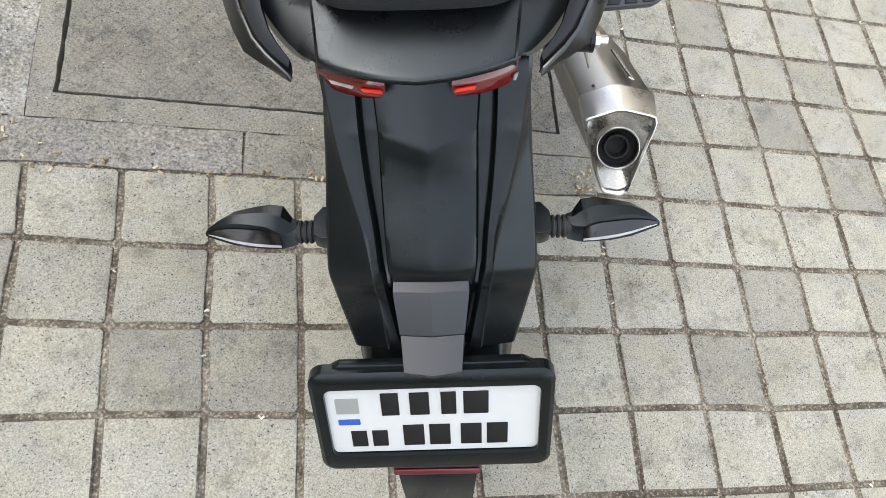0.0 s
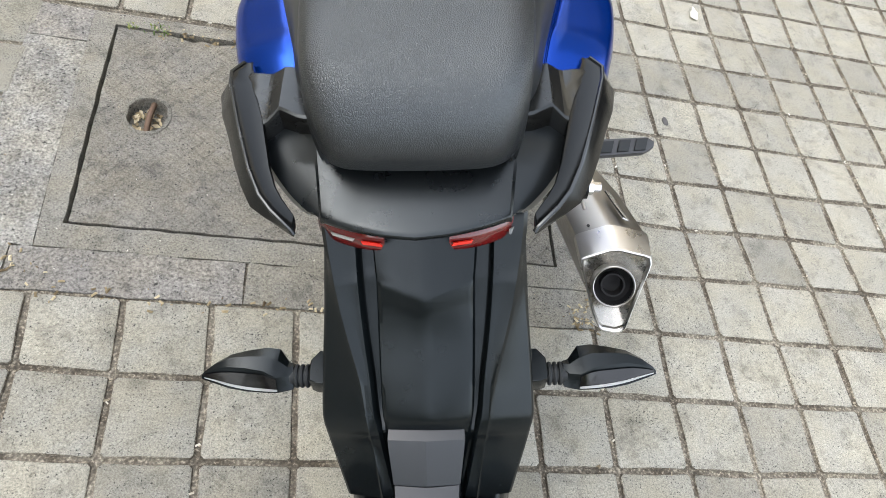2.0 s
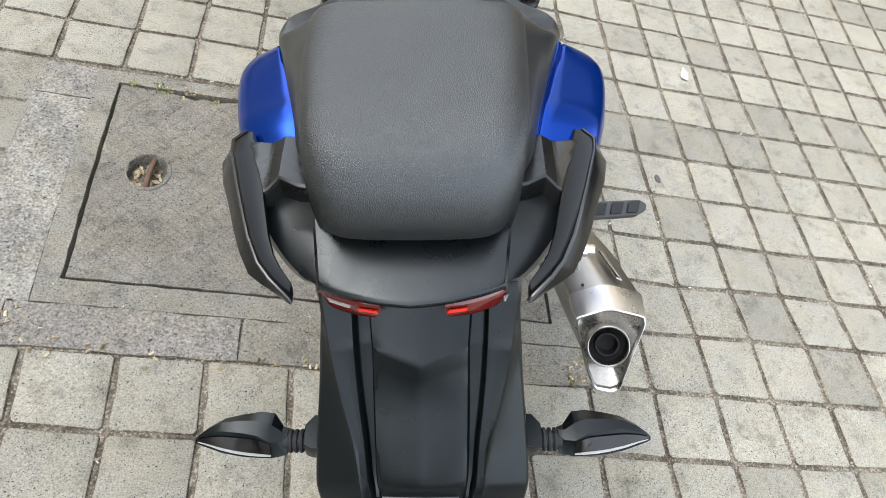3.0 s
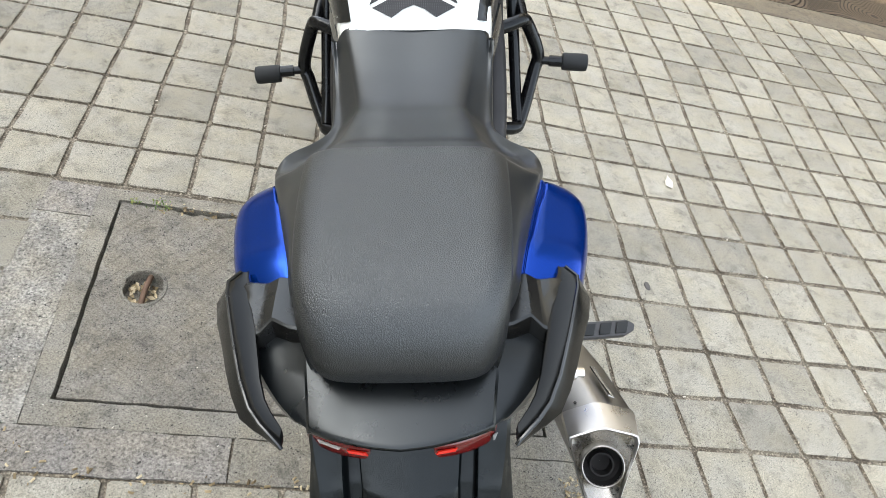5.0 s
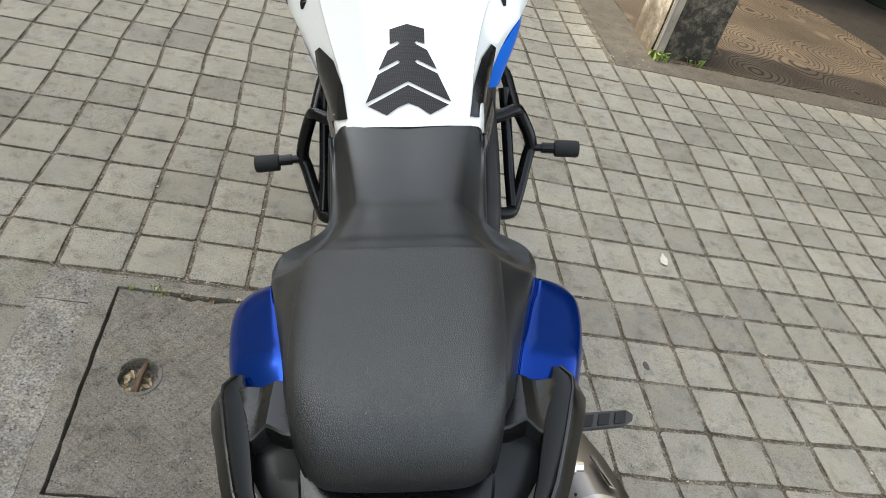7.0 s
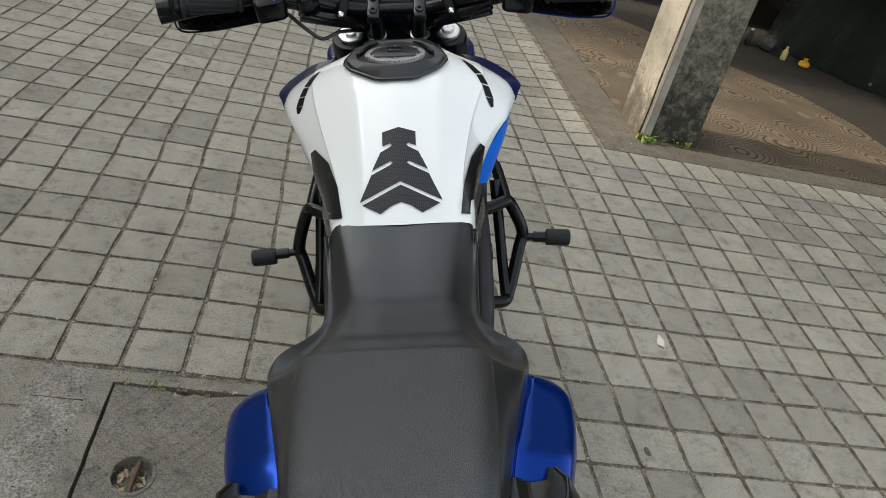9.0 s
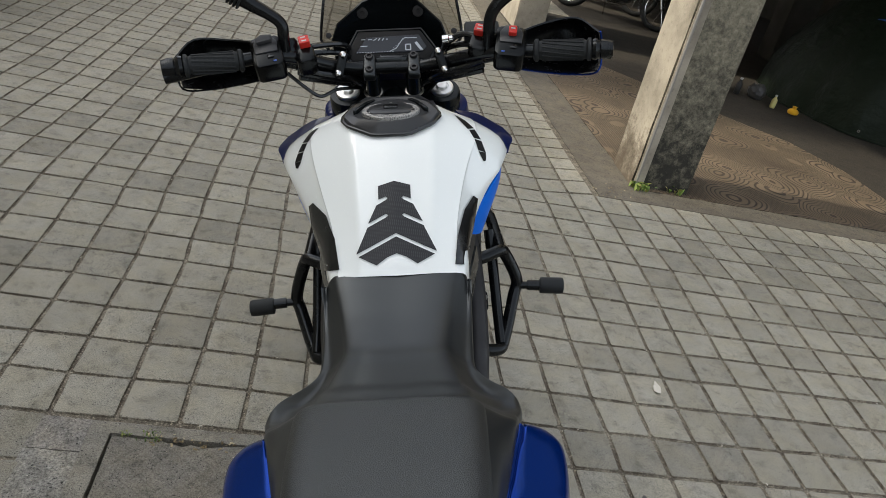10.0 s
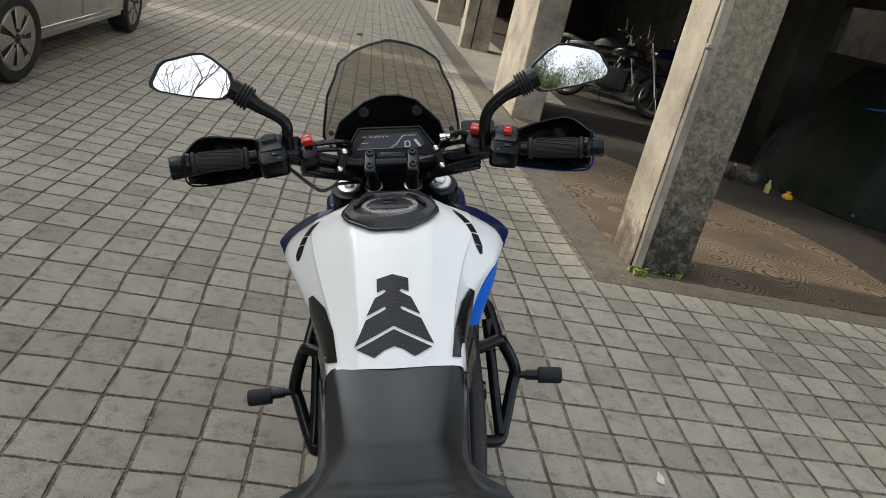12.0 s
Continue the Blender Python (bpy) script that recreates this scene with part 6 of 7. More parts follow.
# -- crash guards with sliders
for s in (1, -1):
    dz = 0.0 if s > 0 else -0.016
    guard = part("crash_guard", tube([(s * 0.12, -0.235, 0.625), (s * 0.18, -0.215, 0.628), (s * 0.218, -0.195, 0.632), (s * 0.234, -0.18, 0.615), (s * 0.262, -0.185, 0.548 + dz), (s * 0.254, -0.20, 0.512 + dz), (s * 0.224, -0.27, 0.436), (s * 0.205, -0.30, 0.428), (s * 0.15, -0.315, 0.445), (s * 0.10, -0.32, 0.45)], 0.0145, 14, 5), POWDER, bike, "black tubular crash guard")
    part("guard_brace", tube([(s * 0.20, -0.14, 0.66), (s * 0.205, -0.17, 0.60), (s * 0.212, -0.225, 0.49), (s * 0.215, -0.285, 0.434)], 0.0125, 12, 4), POWDER, guard)
    part("guard_top", tube([(s * 0.224, -0.185, 0.622), (s * 0.215, -0.13, 0.65), (s * 0.20, -0.09, 0.68), (s * 0.15, -0.06, 0.70)], 0.0135, 12, 4), POWDER, guard)
    sl = part("slider_stem", lathe([(0.009, 0.0), (0.009, 0.03), (0.0125, 0.031), (0.0125, 0.06)], (s * 0.256, -0.19, 0.534 + dz), (s, -0.1, -0.02), 16), POWDER, guard)
    part("slider", lathe([(0.012, 0.0), (0.0185, 0.002), (0.0195, 0.006), (0.0195, 0.05), (0.018, 0.056), (0.012, 0.058), (0.011, 0.054), (0.0, 0.054)], (s * 0.315, -0.1955, 0.533 + dz * 1.3), (s, -0.1, -0.02), 24), RUBBER, guard, "black cylindrical crash slider")
part("engine_bracket", prism(rounded(0.03, 0.05, 0.008, 3), frame_on((0.182, -0.155, 0.470), (1, 0, 0), (0, -0.7, 0.7)), 0.008, 0.002), POWDER, bike)
part("bracket_bolt", lathe([(0.008, 0.0), (0.008, 0.006), (0.004, 0.006), (0.0, 0.002)], (0.187, -0.152, 0.477), (0.1, -0.7, 0.7), 12), STEEL, bike)

# -- exhaust
EX = Vector((0.300, -1.036, 0.262))
AX = Vector((0.20, -0.94, 0.27)).normalized()  # towards the outlet
EXM = frame_on(EX, (1, 0.14, 0.0), AX)
FACE_M = frame_on(EX, (1, 0.05, -0.02), (-0.08, -0.72, 0.69))  # the cap is cut off slanting upwards
SHAPE = chaikin([(-0.053, 0.050), (0.002, 0.066), (0.060, 0.051), (0.063, 0.037), (0.033, -0.042), (0.021, -0.078), (0.006, -0.084), (-0.022, -0.078), (-0.035, -0.044), (-0.055, 0.040)], 1, 0.12)


def ex_ring(k, w, lift=0.0, du=0.0, dv=0.0):
    """The cap's outline scaled by k and shifted by du, dv, w along the exhaust, sunk by lift."""
    return [FACE_M @ Vector((u * k + du, v * k + dv, lift)) + AX * w for u, v in SHAPE]


muffler = part("exhaust", skin([ex_ring(0.45, -0.46, du=0.012), ex_ring(0.70, -0.38, du=0.013, dv=0.004), ex_ring(0.88, -0.27, du=0.013, dv=0.007), ex_ring(0.98, -0.17, du=0.012, dv=0.009), ex_ring(1.03, -0.046, du=0.009, dv=0.006)], closed=True), STEEL, bike, "brushed steel exhaust with angular end cap", angle=16)
cap = part("end_cap", skin([ex_ring(1.03, -0.050, du=0.009, dv=0.006), ex_ring(1.065, -0.048, du=0.009, dv=0.006), ex_ring(1.068, -0.040, du=0.008, dv=0.005), ex_ring(1.03, -0.006, du=0.001), ex_ring(1.0, 0.001), ex_ring(0.965, 0.002), ex_ring(0.925, -0.001), ex_ring(0.90, 0.0, -0.006), ex_ring(0.875, 0.0, -0.009)], closed=True, caps=False), POLISHED, muffler, "polished steel end cap", angle=22)
plate_in = [(0.0362 * math.cos(a), 0.0362 * math.sin(a)) for a in (math.atan2(v, u) for u, v in SHAPE)]
part("end_plate", skin([[FACE_M @ Vector((u * k, v * k, w)) for u, v in SHAPE] for k, w in ((0.92, -0.010), (0.90, -0.0065))] + [[FACE_M @ Vector((u, v, w)) for u, v in plate_in] for w in (-0.017, -0.022)], closed=True, caps=False), BRUSHED, cap, "brushed steel end plate", angle=30)
FN = FACE_M.to_3x3() @ Vector((0, 0, 1))
part("outlet", lathe([(0.0365, -0.02), (0.0365, 0.004), (0.036, 0.0075), (0.0345, 0.0085), (0.033, 0.0075), (0.0325, 0.003)], EX, FN, 36, caps=False), STEEL, cap)
part("outlet_bore", lathe([(0.0327, 0.005), (0.031, -0.014), (0.021, -0.020), (0.0205, -0.004), (0.0175, -0.004), (0.0168, -0.018), (0.016, -0.025), (0.0002, -0.027)], EX, FN, 30, caps=False), MATT_BLACK, cap, "black outlet bore")
for u in (-0.03, 0.02):
    part("rivet", lathe([(0.003, 0.0), (0.0026, 0.0016), (0.0, 0.002)], FACE_M @ Vector((u + 0.009, 0.0665, 0)) + AX * -0.060, (0, 0.1, 1), 8), DARK, muffler)
part("maker_plate", prism(rounded(0.016, 0.085, 0.003, 2), frame_on(EXM @ Vector((0.049, 0.070, -0.125)), AX, EXM.to_3x3() @ Vector((0.62, 0.78, 0))) @ Matrix.Rotation(radians(90), 4, "Z"), 0.003, 0.0008), CHROME, muffler, "bright plate")
part("hanger", prism([(-0.012, -0.03), (0.012, -0.03), (0.016, 0.05), (-0.016, 0.05)], frame_on((0.235, -0.93, 0.40), (0.2, -1, 0), (0.9, 0.1, 0.3)), 0.006, 0.001), STEEL, muffler)
part("mount_boss", lathe([(0.014, -0.03), (0.016, 0.0), (0.016, 0.03), (0.017, 0.031), (0.017, 0.036), (0.012, 0.037)], (0.182, -1.025, 0.515), (1, -0.05, 0), 20), POWDER, bike)
part("mount_bolt", lathe([(0.006, 0.0), (0.011, 0.001), (0.011, 0.007), (0.007, 0.007), (0.007, 0.018), (0.0, 0.019)], (0.219, -1.027, 0.515), (1, -0.05, 0), 6), CHROME, bike, "bright hexagon bolt")
part("header_pipe", tube([(0.235, -0.68, 0.16), (0.2, -0.55, 0.18), (0.12, -0.3, 0.2), (0.05, -0.02, 0.25), (0.03, 0.02, 0.45)], 0.024, 14, 5), STEEL, bike)

# -- pillion peg, folded out on one side
for s in (1,):
    pm = frame_on((0.290, -0.925, 0.486), (1, 0.06, 0.05), (0.05, -0.45, 0.89))
    peg = part("pillion_peg", prism([(-0.05, -0.013), (0.03, -0.013), (0.046, -0.006), (0.049, 0.004), (0.038, 0.012), (-0.05, 0.014)], pm, 0.018, 0.003), PEGGREY, bike, "grey folding pillion footpeg")
    for k in range(3):
        part("peg_rubber", prism([(-0.038 + 0.026 * k, -0.009), (-0.02 + 0.026 * k, -0.009), (-0.014 + 0.026 * k, 0.009), (-0.032 + 0.026 * k, 0.009)], pm @ Matrix.Translation((0, 0, 0.004)), 0.006, 0.0012), RUBBER, peg)
    part("peg_bracket", tube([(s * 0.12, -0.86, 0.60), (s * 0.17, -0.90, 0.53), (s * 0.235, -0.928, 0.475)], [0.02, 0.016, 0.013], 10, 5), POWDER, bike)

# -- what lies under: wheels, frame, engine
def wheel(y, r, w):
    ob = part("wheel", lathe([(r - 0.1, -0.04), (r - 0.075, -0.05), (r - 0.075, 0.05), (r - 0.1, 0.04)], (0, y, r), (1, 0, 0), 48), DARK, bike, "black cast wheel")
    prof = [(r - w * 0.5 + w * 0.5 * math.cos(a), w * 0.5 * math.sin(a)) for a in np.linspace(-1.9, 1.9, 13)]
    part("tyre", lathe(prof, (0, y, r), (1, 0, 0), 56), RUBBER, ob, "black rubber tyre")
    part("hub", lathe([(0.035, -0.06), (0.05, -0.05), (0.05, 0.05), (0.035, 0.06)], (0, y, r), (1, 0, 0), 24), DARK, ob)
    for k in range(5):
        a = 2 * math.pi * k / 5
        d = Vector((0, math.cos(a), math.sin(a)))
        part("spoke", tube([Vector((0, y, r)) + d * 0.045, Vector((0, y, r)) + d * (r - 0.085)], [0.02, 0.014], 8, smooth=False), DARK, ob)


wheel(-1.20, 0.315, 0.15)
wheel(0.24, 0.30, 0.11)
part("front_mudguard", sheet([[(-0.06, 0.24 + 0.33 * math.cos(a), 0.30 + 0.33 * math.sin(a) - 0.03), (-0.03, 0.24 + 0.335 * math.cos(a), 0.30 + 0.335 * math.sin(a)), (0.03, 0.24 + 0.335 * math.cos(a), 0.30 + 0.335 * math.sin(a)), (0.06, 0.24 + 0.33 * math.cos(a), 0.30 + 0.33 * math.sin(a) - 0.03)] for a in np.linspace(0.5, 3.0, 7)], 3, 3, 0.003), DARKBLUE, bike, "deep blue front mudguard")
part("engine", block(-0.13, 0.13, -0.62, -0.16, 0.20, 0.58, 0.04, seg=3), DARK, bike, "dark engine block")
part("clutch_cover", lathe([(0.09, 0.0), (0.09, 0.03), (0.075, 0.05), (0.0, 0.055)], (0.12, -0.45, 0.36), (1, 0, 0), 28), DARK, bike)
part("airbox", hull([[(0, -1.0, 0.80), (0.09, -1.0, 0.79), (0.12, -1.0, 0.66), (0.08, -1.0, 0.58)], [(0, -0.8, 0.78), (0.07, -0.8, 0.76), (0.105, -0.8, 0.66), (0.07, -0.8, 0.52)], [(0, -0.6, 0.80), (0.08, -0.6, 0.79), (0.11, -0.6, 0.68), (0.08, -0.6, 0.52)], [(0, -0.3, 0.9), (0.12, -0.3, 0.88), (0.16, -0.3, 0.76), (0.1, -0.3, 0.6)]], 4, 4, 0.004), DARK, bike, "black frame and airbox")
pair("frame_spar", lambda: tube([(0.06, -0.16, 0.92), (0.13, -0.3, 0.76), (0.14, -0.5, 0.62), (0.12, -0.66, 0.46)], 0.024, 10, 5), DARK)
pair("radiator_cover", lambda: sheet([[(0.14, -0.30, 0.80), (0.17, -0.28, 0.66), (0.14, -0.22, 0.5)], [(0.16, -0.2, 0.80), (0.18, -0.16, 0.66), (0.14, -0.1, 0.5)]], 4, 4, 0.004), DARK)
part("swing_arm", tube([(0.10, -0.66, 0.38), (0.11, -0.95, 0.35), (0.10, -1.22, 0.315)], 0.026, 10, 5), DARK, bike)
part("subframe", tube([(0.09, -0.70, 0.60), (0.11, -0.95, 0.70), (0.085, -1.24, 0.74)], 0.014, 10, 5), DARK, bike)
part("side_stand", tube([(-0.11, -0.52, 0.24), (-0.16, -0.50, 0.12), (-0.215, -0.48, 0.058)], [0.014, 0.011, 0.012], 10, 5), DARK, bike, "black side stand")

# ---- the yard's other things ----
def car(at, base):
    """A parked saloon; at: its front axle on the near flank, base: between the axles."""
    x, y0, y1 = 0.0, 0.0, base
    ob = thing("car", "champagne silver saloon car parked on the paving", "car", at)
    prof = [(-0.80, 0.42), (-0.86, 0.62), (-0.80, 0.86), (-0.45, 0.97), (0.25, 1.0), (0.75, 1.38), (1.25, 1.46), (2.05, 1.43), (2.75, 1.05), (3.30, 0.92), (3.42, 0.62), (3.36, 0.36)]
    prof = [(y * base / 2.55 if y > 0 else y, z) for y, z in prof]
    w = 1.72
    rings = []
    for t, inset in ((0.0, 0.05), (0.02, 0.015), (0.06, 0.0), (0.94, 0.0), (0.98, 0.015), (1.0, 0.05)):
        top = [(x - t * w - (0.12 * (1 if t < 0.5 else -1) * max(0, (z - 0.95) / 0.5) if 0.02 <= t <= 0.98 else 0), y0 + y * (1 - inset * 0.3), z - inset) for y, z in prof]
        low = [(x - t * w, y1 + 0.75, 0.24 + inset), (x - t * w, y1 + 0.4, 0.22), (x - t * w, y1 - 0.35, 0.225 + inset), (x - t * w, y0 + 0.4, 0.225 + inset), (x - t * w, y0 - 0.4, 0.22), (x - t * w, y0 - 0.78, 0.26 + inset)]
        rings.append(top + low)
    part("body", skin(rings, closed=True), SILVER_CAR, ob, "champagne silver body", angle=35)
    part("sill", block(x - 0.09, x + 0.004, y0 + 0.42, y1 - 0.42, 0.225, 0.29, 0.012), SILVER_CAR, ob)
    part("sill_trim", block(x - 0.012, x + 0.012, y0 + 0.40, y1 - 0.40, 0.312, 0.324, 0.004), CHROME, ob, "bright trim strip")
    for ya in (y0, y1):
        # flat black disc on the flank, standing in for the arch's shaded hollow
        bm = bmesh.new()
        f = bm.faces.new([bm.verts.new((x - 0.01, ya + 0.345 * math.cos(q), 0.315 + 0.345 * math.sin(q))) for q in np.linspace(-0.32, math.pi + 0.32, 28)])
        g = bmesh.ops.extrude_face_region(bm, geom=[f])
        bmesh.ops.translate(bm, vec=(0.013, 0, 0), verts=[q for q in g["geom"] if isinstance(q, bmesh.types.BMVert)])
        part("arch_shade_disc", bm, MATT_BLACK, ob, "flat black disc in place of the shaded wheel arch", smooth=False)
        for xs, d in ((x + 0.012, 1), (x - w - 0.012, -1)):
            wh = part("wheel", lathe([(0.190, -0.014), (0.200, -0.003), (0.222, 0.002), (0.225, -0.004)], (xs, ya, 0.315), (d, 0, 0), 40, caps=False), STEEL, ob, "seven-spoke alloy wheel")
            part("tyre", lathe([(0.22, -0.19), (0.285, -0.2), (0.312, -0.17), (0.312, -0.02), (0.29, 0.008), (0.25, 0.012), (0.222, 0.0)], (xs, ya, 0.315), (d, 0, 0), 48, caps=False), RUBBER, wh, "black tyre")
            part("brake_disc", lathe([(0.19, -0.014), (0.19, -0.012), (0.0, -0.012)], (xs, ya, 0.315), (d, 0, 0), 32), DARK, wh)
            if d > 0:
                for k in range(7):
                    a = 2 * math.pi * k / 7 + 0.5
                    u = Vector((0, math.cos(a), math.sin(a)))
                    v = Vector((0, -math.sin(a), math.cos(a)))
                    c = Vector((xs, ya, 0.315))
                    bm = bmesh.new()
                    f = bm.faces.new([bm.verts.new(c + u * r + v * e + Vector((-0.010, 0, 0))) for r, e in ((0.03, -0.016), (0.03, 0.016), (0.10, 0.030), (0.205, 0.066), (0.212, 0.0), (0.205, -0.066), (0.10, -0.030))])
                    g = bmesh.ops.extrude_face_region(bm, geom=[f])
                    bmesh.ops.translate(bm, vec=(0.014, 0, 0), verts=[q for q in g["geom"] if isinstance(q, bmesh.types.BMVert)])
                    bmesh.ops.bevel(bm, geom=bm.edges[:], offset=0.004, segments=1, affect="EDGES")
                    part("spoke", bm, STEEL, wh)
                for k in range(5):
                    a = 2 * math.pi * k / 5 + 0.3
                    u = Vector((0, math.cos(a), math.sin(a)))
                    part("wheel_nut", lathe([(0.013, -0.02), (0.013, 0.002), (0.0, 0.003)], c + u * 0.058 + Vector((0.006, 0, 0)), (1, 0, 0), 10), DARK, wh)
                if ya == y0:  # the front wheel is steered a little
                    c = Vector((xs, ya, 0.315))
                    wh.matrix_basis = Matrix.Translation(c + Vector((0.045, 0, 0))) @ Matrix.Rotation(radians(-8), 4, "Z") @ Matrix.Translation(-c)
                part("hub_cap", lathe([(0.034, -0.02), (0.034, 0.006), (0.026, 0.010), (0.0, 0.012)], (xs, ya, 0.315), (1, 0, 0), 24), DARK, wh)
    for a, b in ((0.35, 1.40), (1.45, 2.50)):
        part("door", block(x - 0.02, x + 0.006, y0 + a, y0 + b, 0.33, 0.94, 0.008), SILVER_CAR, ob)
        part("window", block(x - 0.10, x - 0.055, y0 + a + 0.12, y0 + b - 0.02, 0.98, 1.33, 0.008), GLASS_DARK, ob)
    return ob


car(pose(-1.80, 3.79, 0, 0, 0, 1.2), 3.0)


def parked_bike(m, label, tint, group="parked motorcycles"):
    """A plain parked motorcycle, heading along its own +y."""
    ob = thing("motorcycle", label, "motorcycle", m, group)
    for y, r in ((0.0, 0.30), (1.32, 0.30)):
        wh = part("wheel", lathe([(r - 0.075, -0.012), (r - 0.06, -0.018), (r - 0.06, 0.018), (r - 0.075, 0.012)], (0, y, r), (1, 0, 0), 32, caps=False), CHROME, ob, "wire-spoked wheel")
        part("tyre", lathe([(r - 0.05 + 0.05 * math.cos(a), 0.05 * math.sin(a)) for a in np.linspace(-2.0, 2.0, 9)], (0, y, r), (1, 0, 0), 36, caps=False), RUBBER, wh, "black tyre")
        for k in range(10):
            a = 2 * math.pi * k / 10
            part("spoke", tube([(0, y, r), (0, y + (r - 0.07) * math.cos(a), r + (r - 0.07) * math.sin(a))], 0.003, 5, smooth=False), CHROME, wh)
    part("tank", hull([[(0, 0.50, 0.80), (0.06, 0.50, 0.78), (0.08, 0.50, 0.72)], [(0, 0.65, 0.90), (0.11, 0.65, 0.87), (0.13, 0.65, 0.76)], [(0, 0.90, 0.92), (0.11, 0.90, 0.89), (0.13, 0.90, 0.78)], [(0, 1.0, 0.88), (0.06, 1.0, 0.86), (0.08, 1.0, 0.80)]], 4, 4, 0.004), tint, ob, "fuel tank")
    part("seat", hull([[(0, -0.12, 0.80), (0.09, -0.12, 0.79), (0.11, -0.12, 0.74)], [(0, 0.1, 0.83), (0.11, 0.1, 0.82), (0.13, 0.1, 0.76)], [(0, 0.35, 0.78), (0.1, 0.35, 0.77), (0.12, 0.35, 0.72)], [(0, 0.52, 0.80), (0.08, 0.52, 0.79), (0.1, 0.52, 0.74)]], 4, 4, 0.05), SEAT_SMOOTH, ob, "black seat")
    part("engine", block(-0.11, 0.11, 0.42, 0.86, 0.26, 0.58, 0.04, seg=2), DARK, ob)
    part("crankcase_cover", lathe([(0.10, 0.0), (0.10, 0.03), (0.08, 0.045), (0.0, 0.05)], (-0.10, 0.55, 0.36), (-1, 0, 0), 24), CHROME, ob, "bright crankcase cover")
    for s in (1, -1):
        part("fork_leg", tube([(s * 0.08, 1.32, 0.30), (s * 0.08, 1.05, 1.02)], 0.02, 10, smooth=False), CHROME, ob)
        part("shock_absorber", tube([(s * 0.11, 0.02, 0.34), (s * 0.11, 0.12, 0.70)], 0.025, 10, smooth=False), CHROME, ob)
        st = part("mirror_stem", tube([(s * 0.22, 0.98, 1.06), (s * 0.25, 0.97, 1.16), (s * 0.30, 0.96, 1.24)], 0.006, 8, 4), CHROME, ob)
        part("mirror", lathe([(0.045, -0.012), (0.05, 0.0), (0.04, 0.015), (0.0, 0.02)], (s * 0.31, 0.96, 1.26), (0, 1, 0.1), 18), DARK, ob)
        part("indicator", lathe([(0.012, 0.0), (0.03, 0.02), (0.03, 0.05), (0.0, 0.055)], (s * 0.1, 1.08, 0.84), (s, 0, 0), 14), REDLENS, ob)
    part("handlebar", tube([(-0.36, 0.90, 1.02), (-0.22, 0.97, 1.05), (-0.08, 1.02, 1.02), (0.08, 1.02, 1.02), (0.22, 0.97, 1.05), (0.36, 0.90, 1.02)], 0.013, 10, 5), CHROME, ob, "bright handlebar")
    part("headlamp", lathe([(0.0, -0.12), (0.07, -0.09), (0.09, 0.0), (0.085, 0.012), (0.0, 0.02)], (0, 1.14, 0.90), (0, 1, 0), 24), CHROME, ob)
    part("exhaust", tube([(-0.1, 0.80, 0.42), (-0.13, 0.75, 0.24), (-0.15, 0.3, 0.22), (-0.16, -0.25, 0.28)], [0.02, 0.022, 0.035, 0.042], 12, 5), CHROME, ob, "chrome exhaust")
    for y, a0, a1 in ((0.0, 0.6, 3.3), (1.32, 0.3, 2.7)):
        part("mudguard", sheet([[(-0.06, y + 0.325 * math.cos(a), 0.30 + 0.325 * math.sin(a)), (0, y + 0.345 * math.cos(a), 0.30 + 0.345 * math.sin(a)), (0.06, y + 0.325 * math.cos(a), 0.30 + 0.325 * math.sin(a))] for a in np.linspace(a0, a1, 7)], 3, 3, 0.003), tint, ob)
    part("leg_guard", tube([(-0.06, 0.92, 0.62), (-0.26, 0.90, 0.55), (-0.28, 0.90, 0.38), (-0.08, 0.90, 0.30)], 0.013, 10, 5), CHROME, ob, "bright leg guard")
    part("side_stand", tube([(-0.1, 0.5, 0.25), (-0.22, 0.5, 0.02)], 0.012, 8, smooth=False), CHROME, ob)
    return ob


parked_bike(pose(3.70, 9.00, 0, 0, -9, -121), "black roadster motorcycle with chrome parts, parked in shade", GLOSS)
parked_bike(pose(3.75, 10.1, 0, 0, -9, -121), "dark motorcycle parked deep in the shaded parking", DARK)
parked_bike(pose(4.9, 10.6, 0, 0, -9, -125), "deep blue motorcycle parked in the shaded parking", DARKBLUE)


def covered_heap(cx, cy):
    """A vehicle under a dark tarpaulin that hangs in folds."""
    ob = thing("covered_vehicle", "vehicle covered with a dark green tarpaulin in folds", "tarpaulin", pose(cx, cy, 0))
    r2 = random.Random(9)
    rings = []
    for k in range(22):
        t = k / 21
        z, rad = 1.35 * t, 1.0 - 0.55 * t ** 2.2
        row = []
        for q in range(96):
            a = 2 * math.pi * q / 96
            fold = 0.05 * abs(math.sin(4.5 * a + 1.2 * t)) + 0.035 * abs(math.sin(11 * a - 2 * t)) + 0.02 * abs(math.sin(23 * a + 5 * t))
            f = rad * (1 + fold * (1.15 - t) - 0.04 + r2.uniform(-0.004, 0.004))
            sag = 0.05 * math.sin(3 * a + 6 * t) * t
            row.append((1.12 * f * math.cos(a), 1.28 * f * math.sin(a), max(0.0, z + sag)))
        rings.append(row)
    part("tarpaulin", skin(rings, closed=True), TARP, ob, angle=60)
    part("hem", tube([Vector(p) * 1.005 + Vector((0, 0, 0.012)) for p in rings[0][::2] + rings[0][:1]], 0.012, 6, smooth=False), TARP, ob)
    for k in (8, 30, 60, 80):
        part("hem_eyelet", lathe([(0.006, 0.0), (0.014, 0.002), (0.014, 0.005), (0.006, 0.006)], Vector(rings[1][k]) * 1.01, (math.cos(k * 0.0654), math.sin(k * 0.0654), 0), 12, caps=False), STEEL, ob)
    return ob


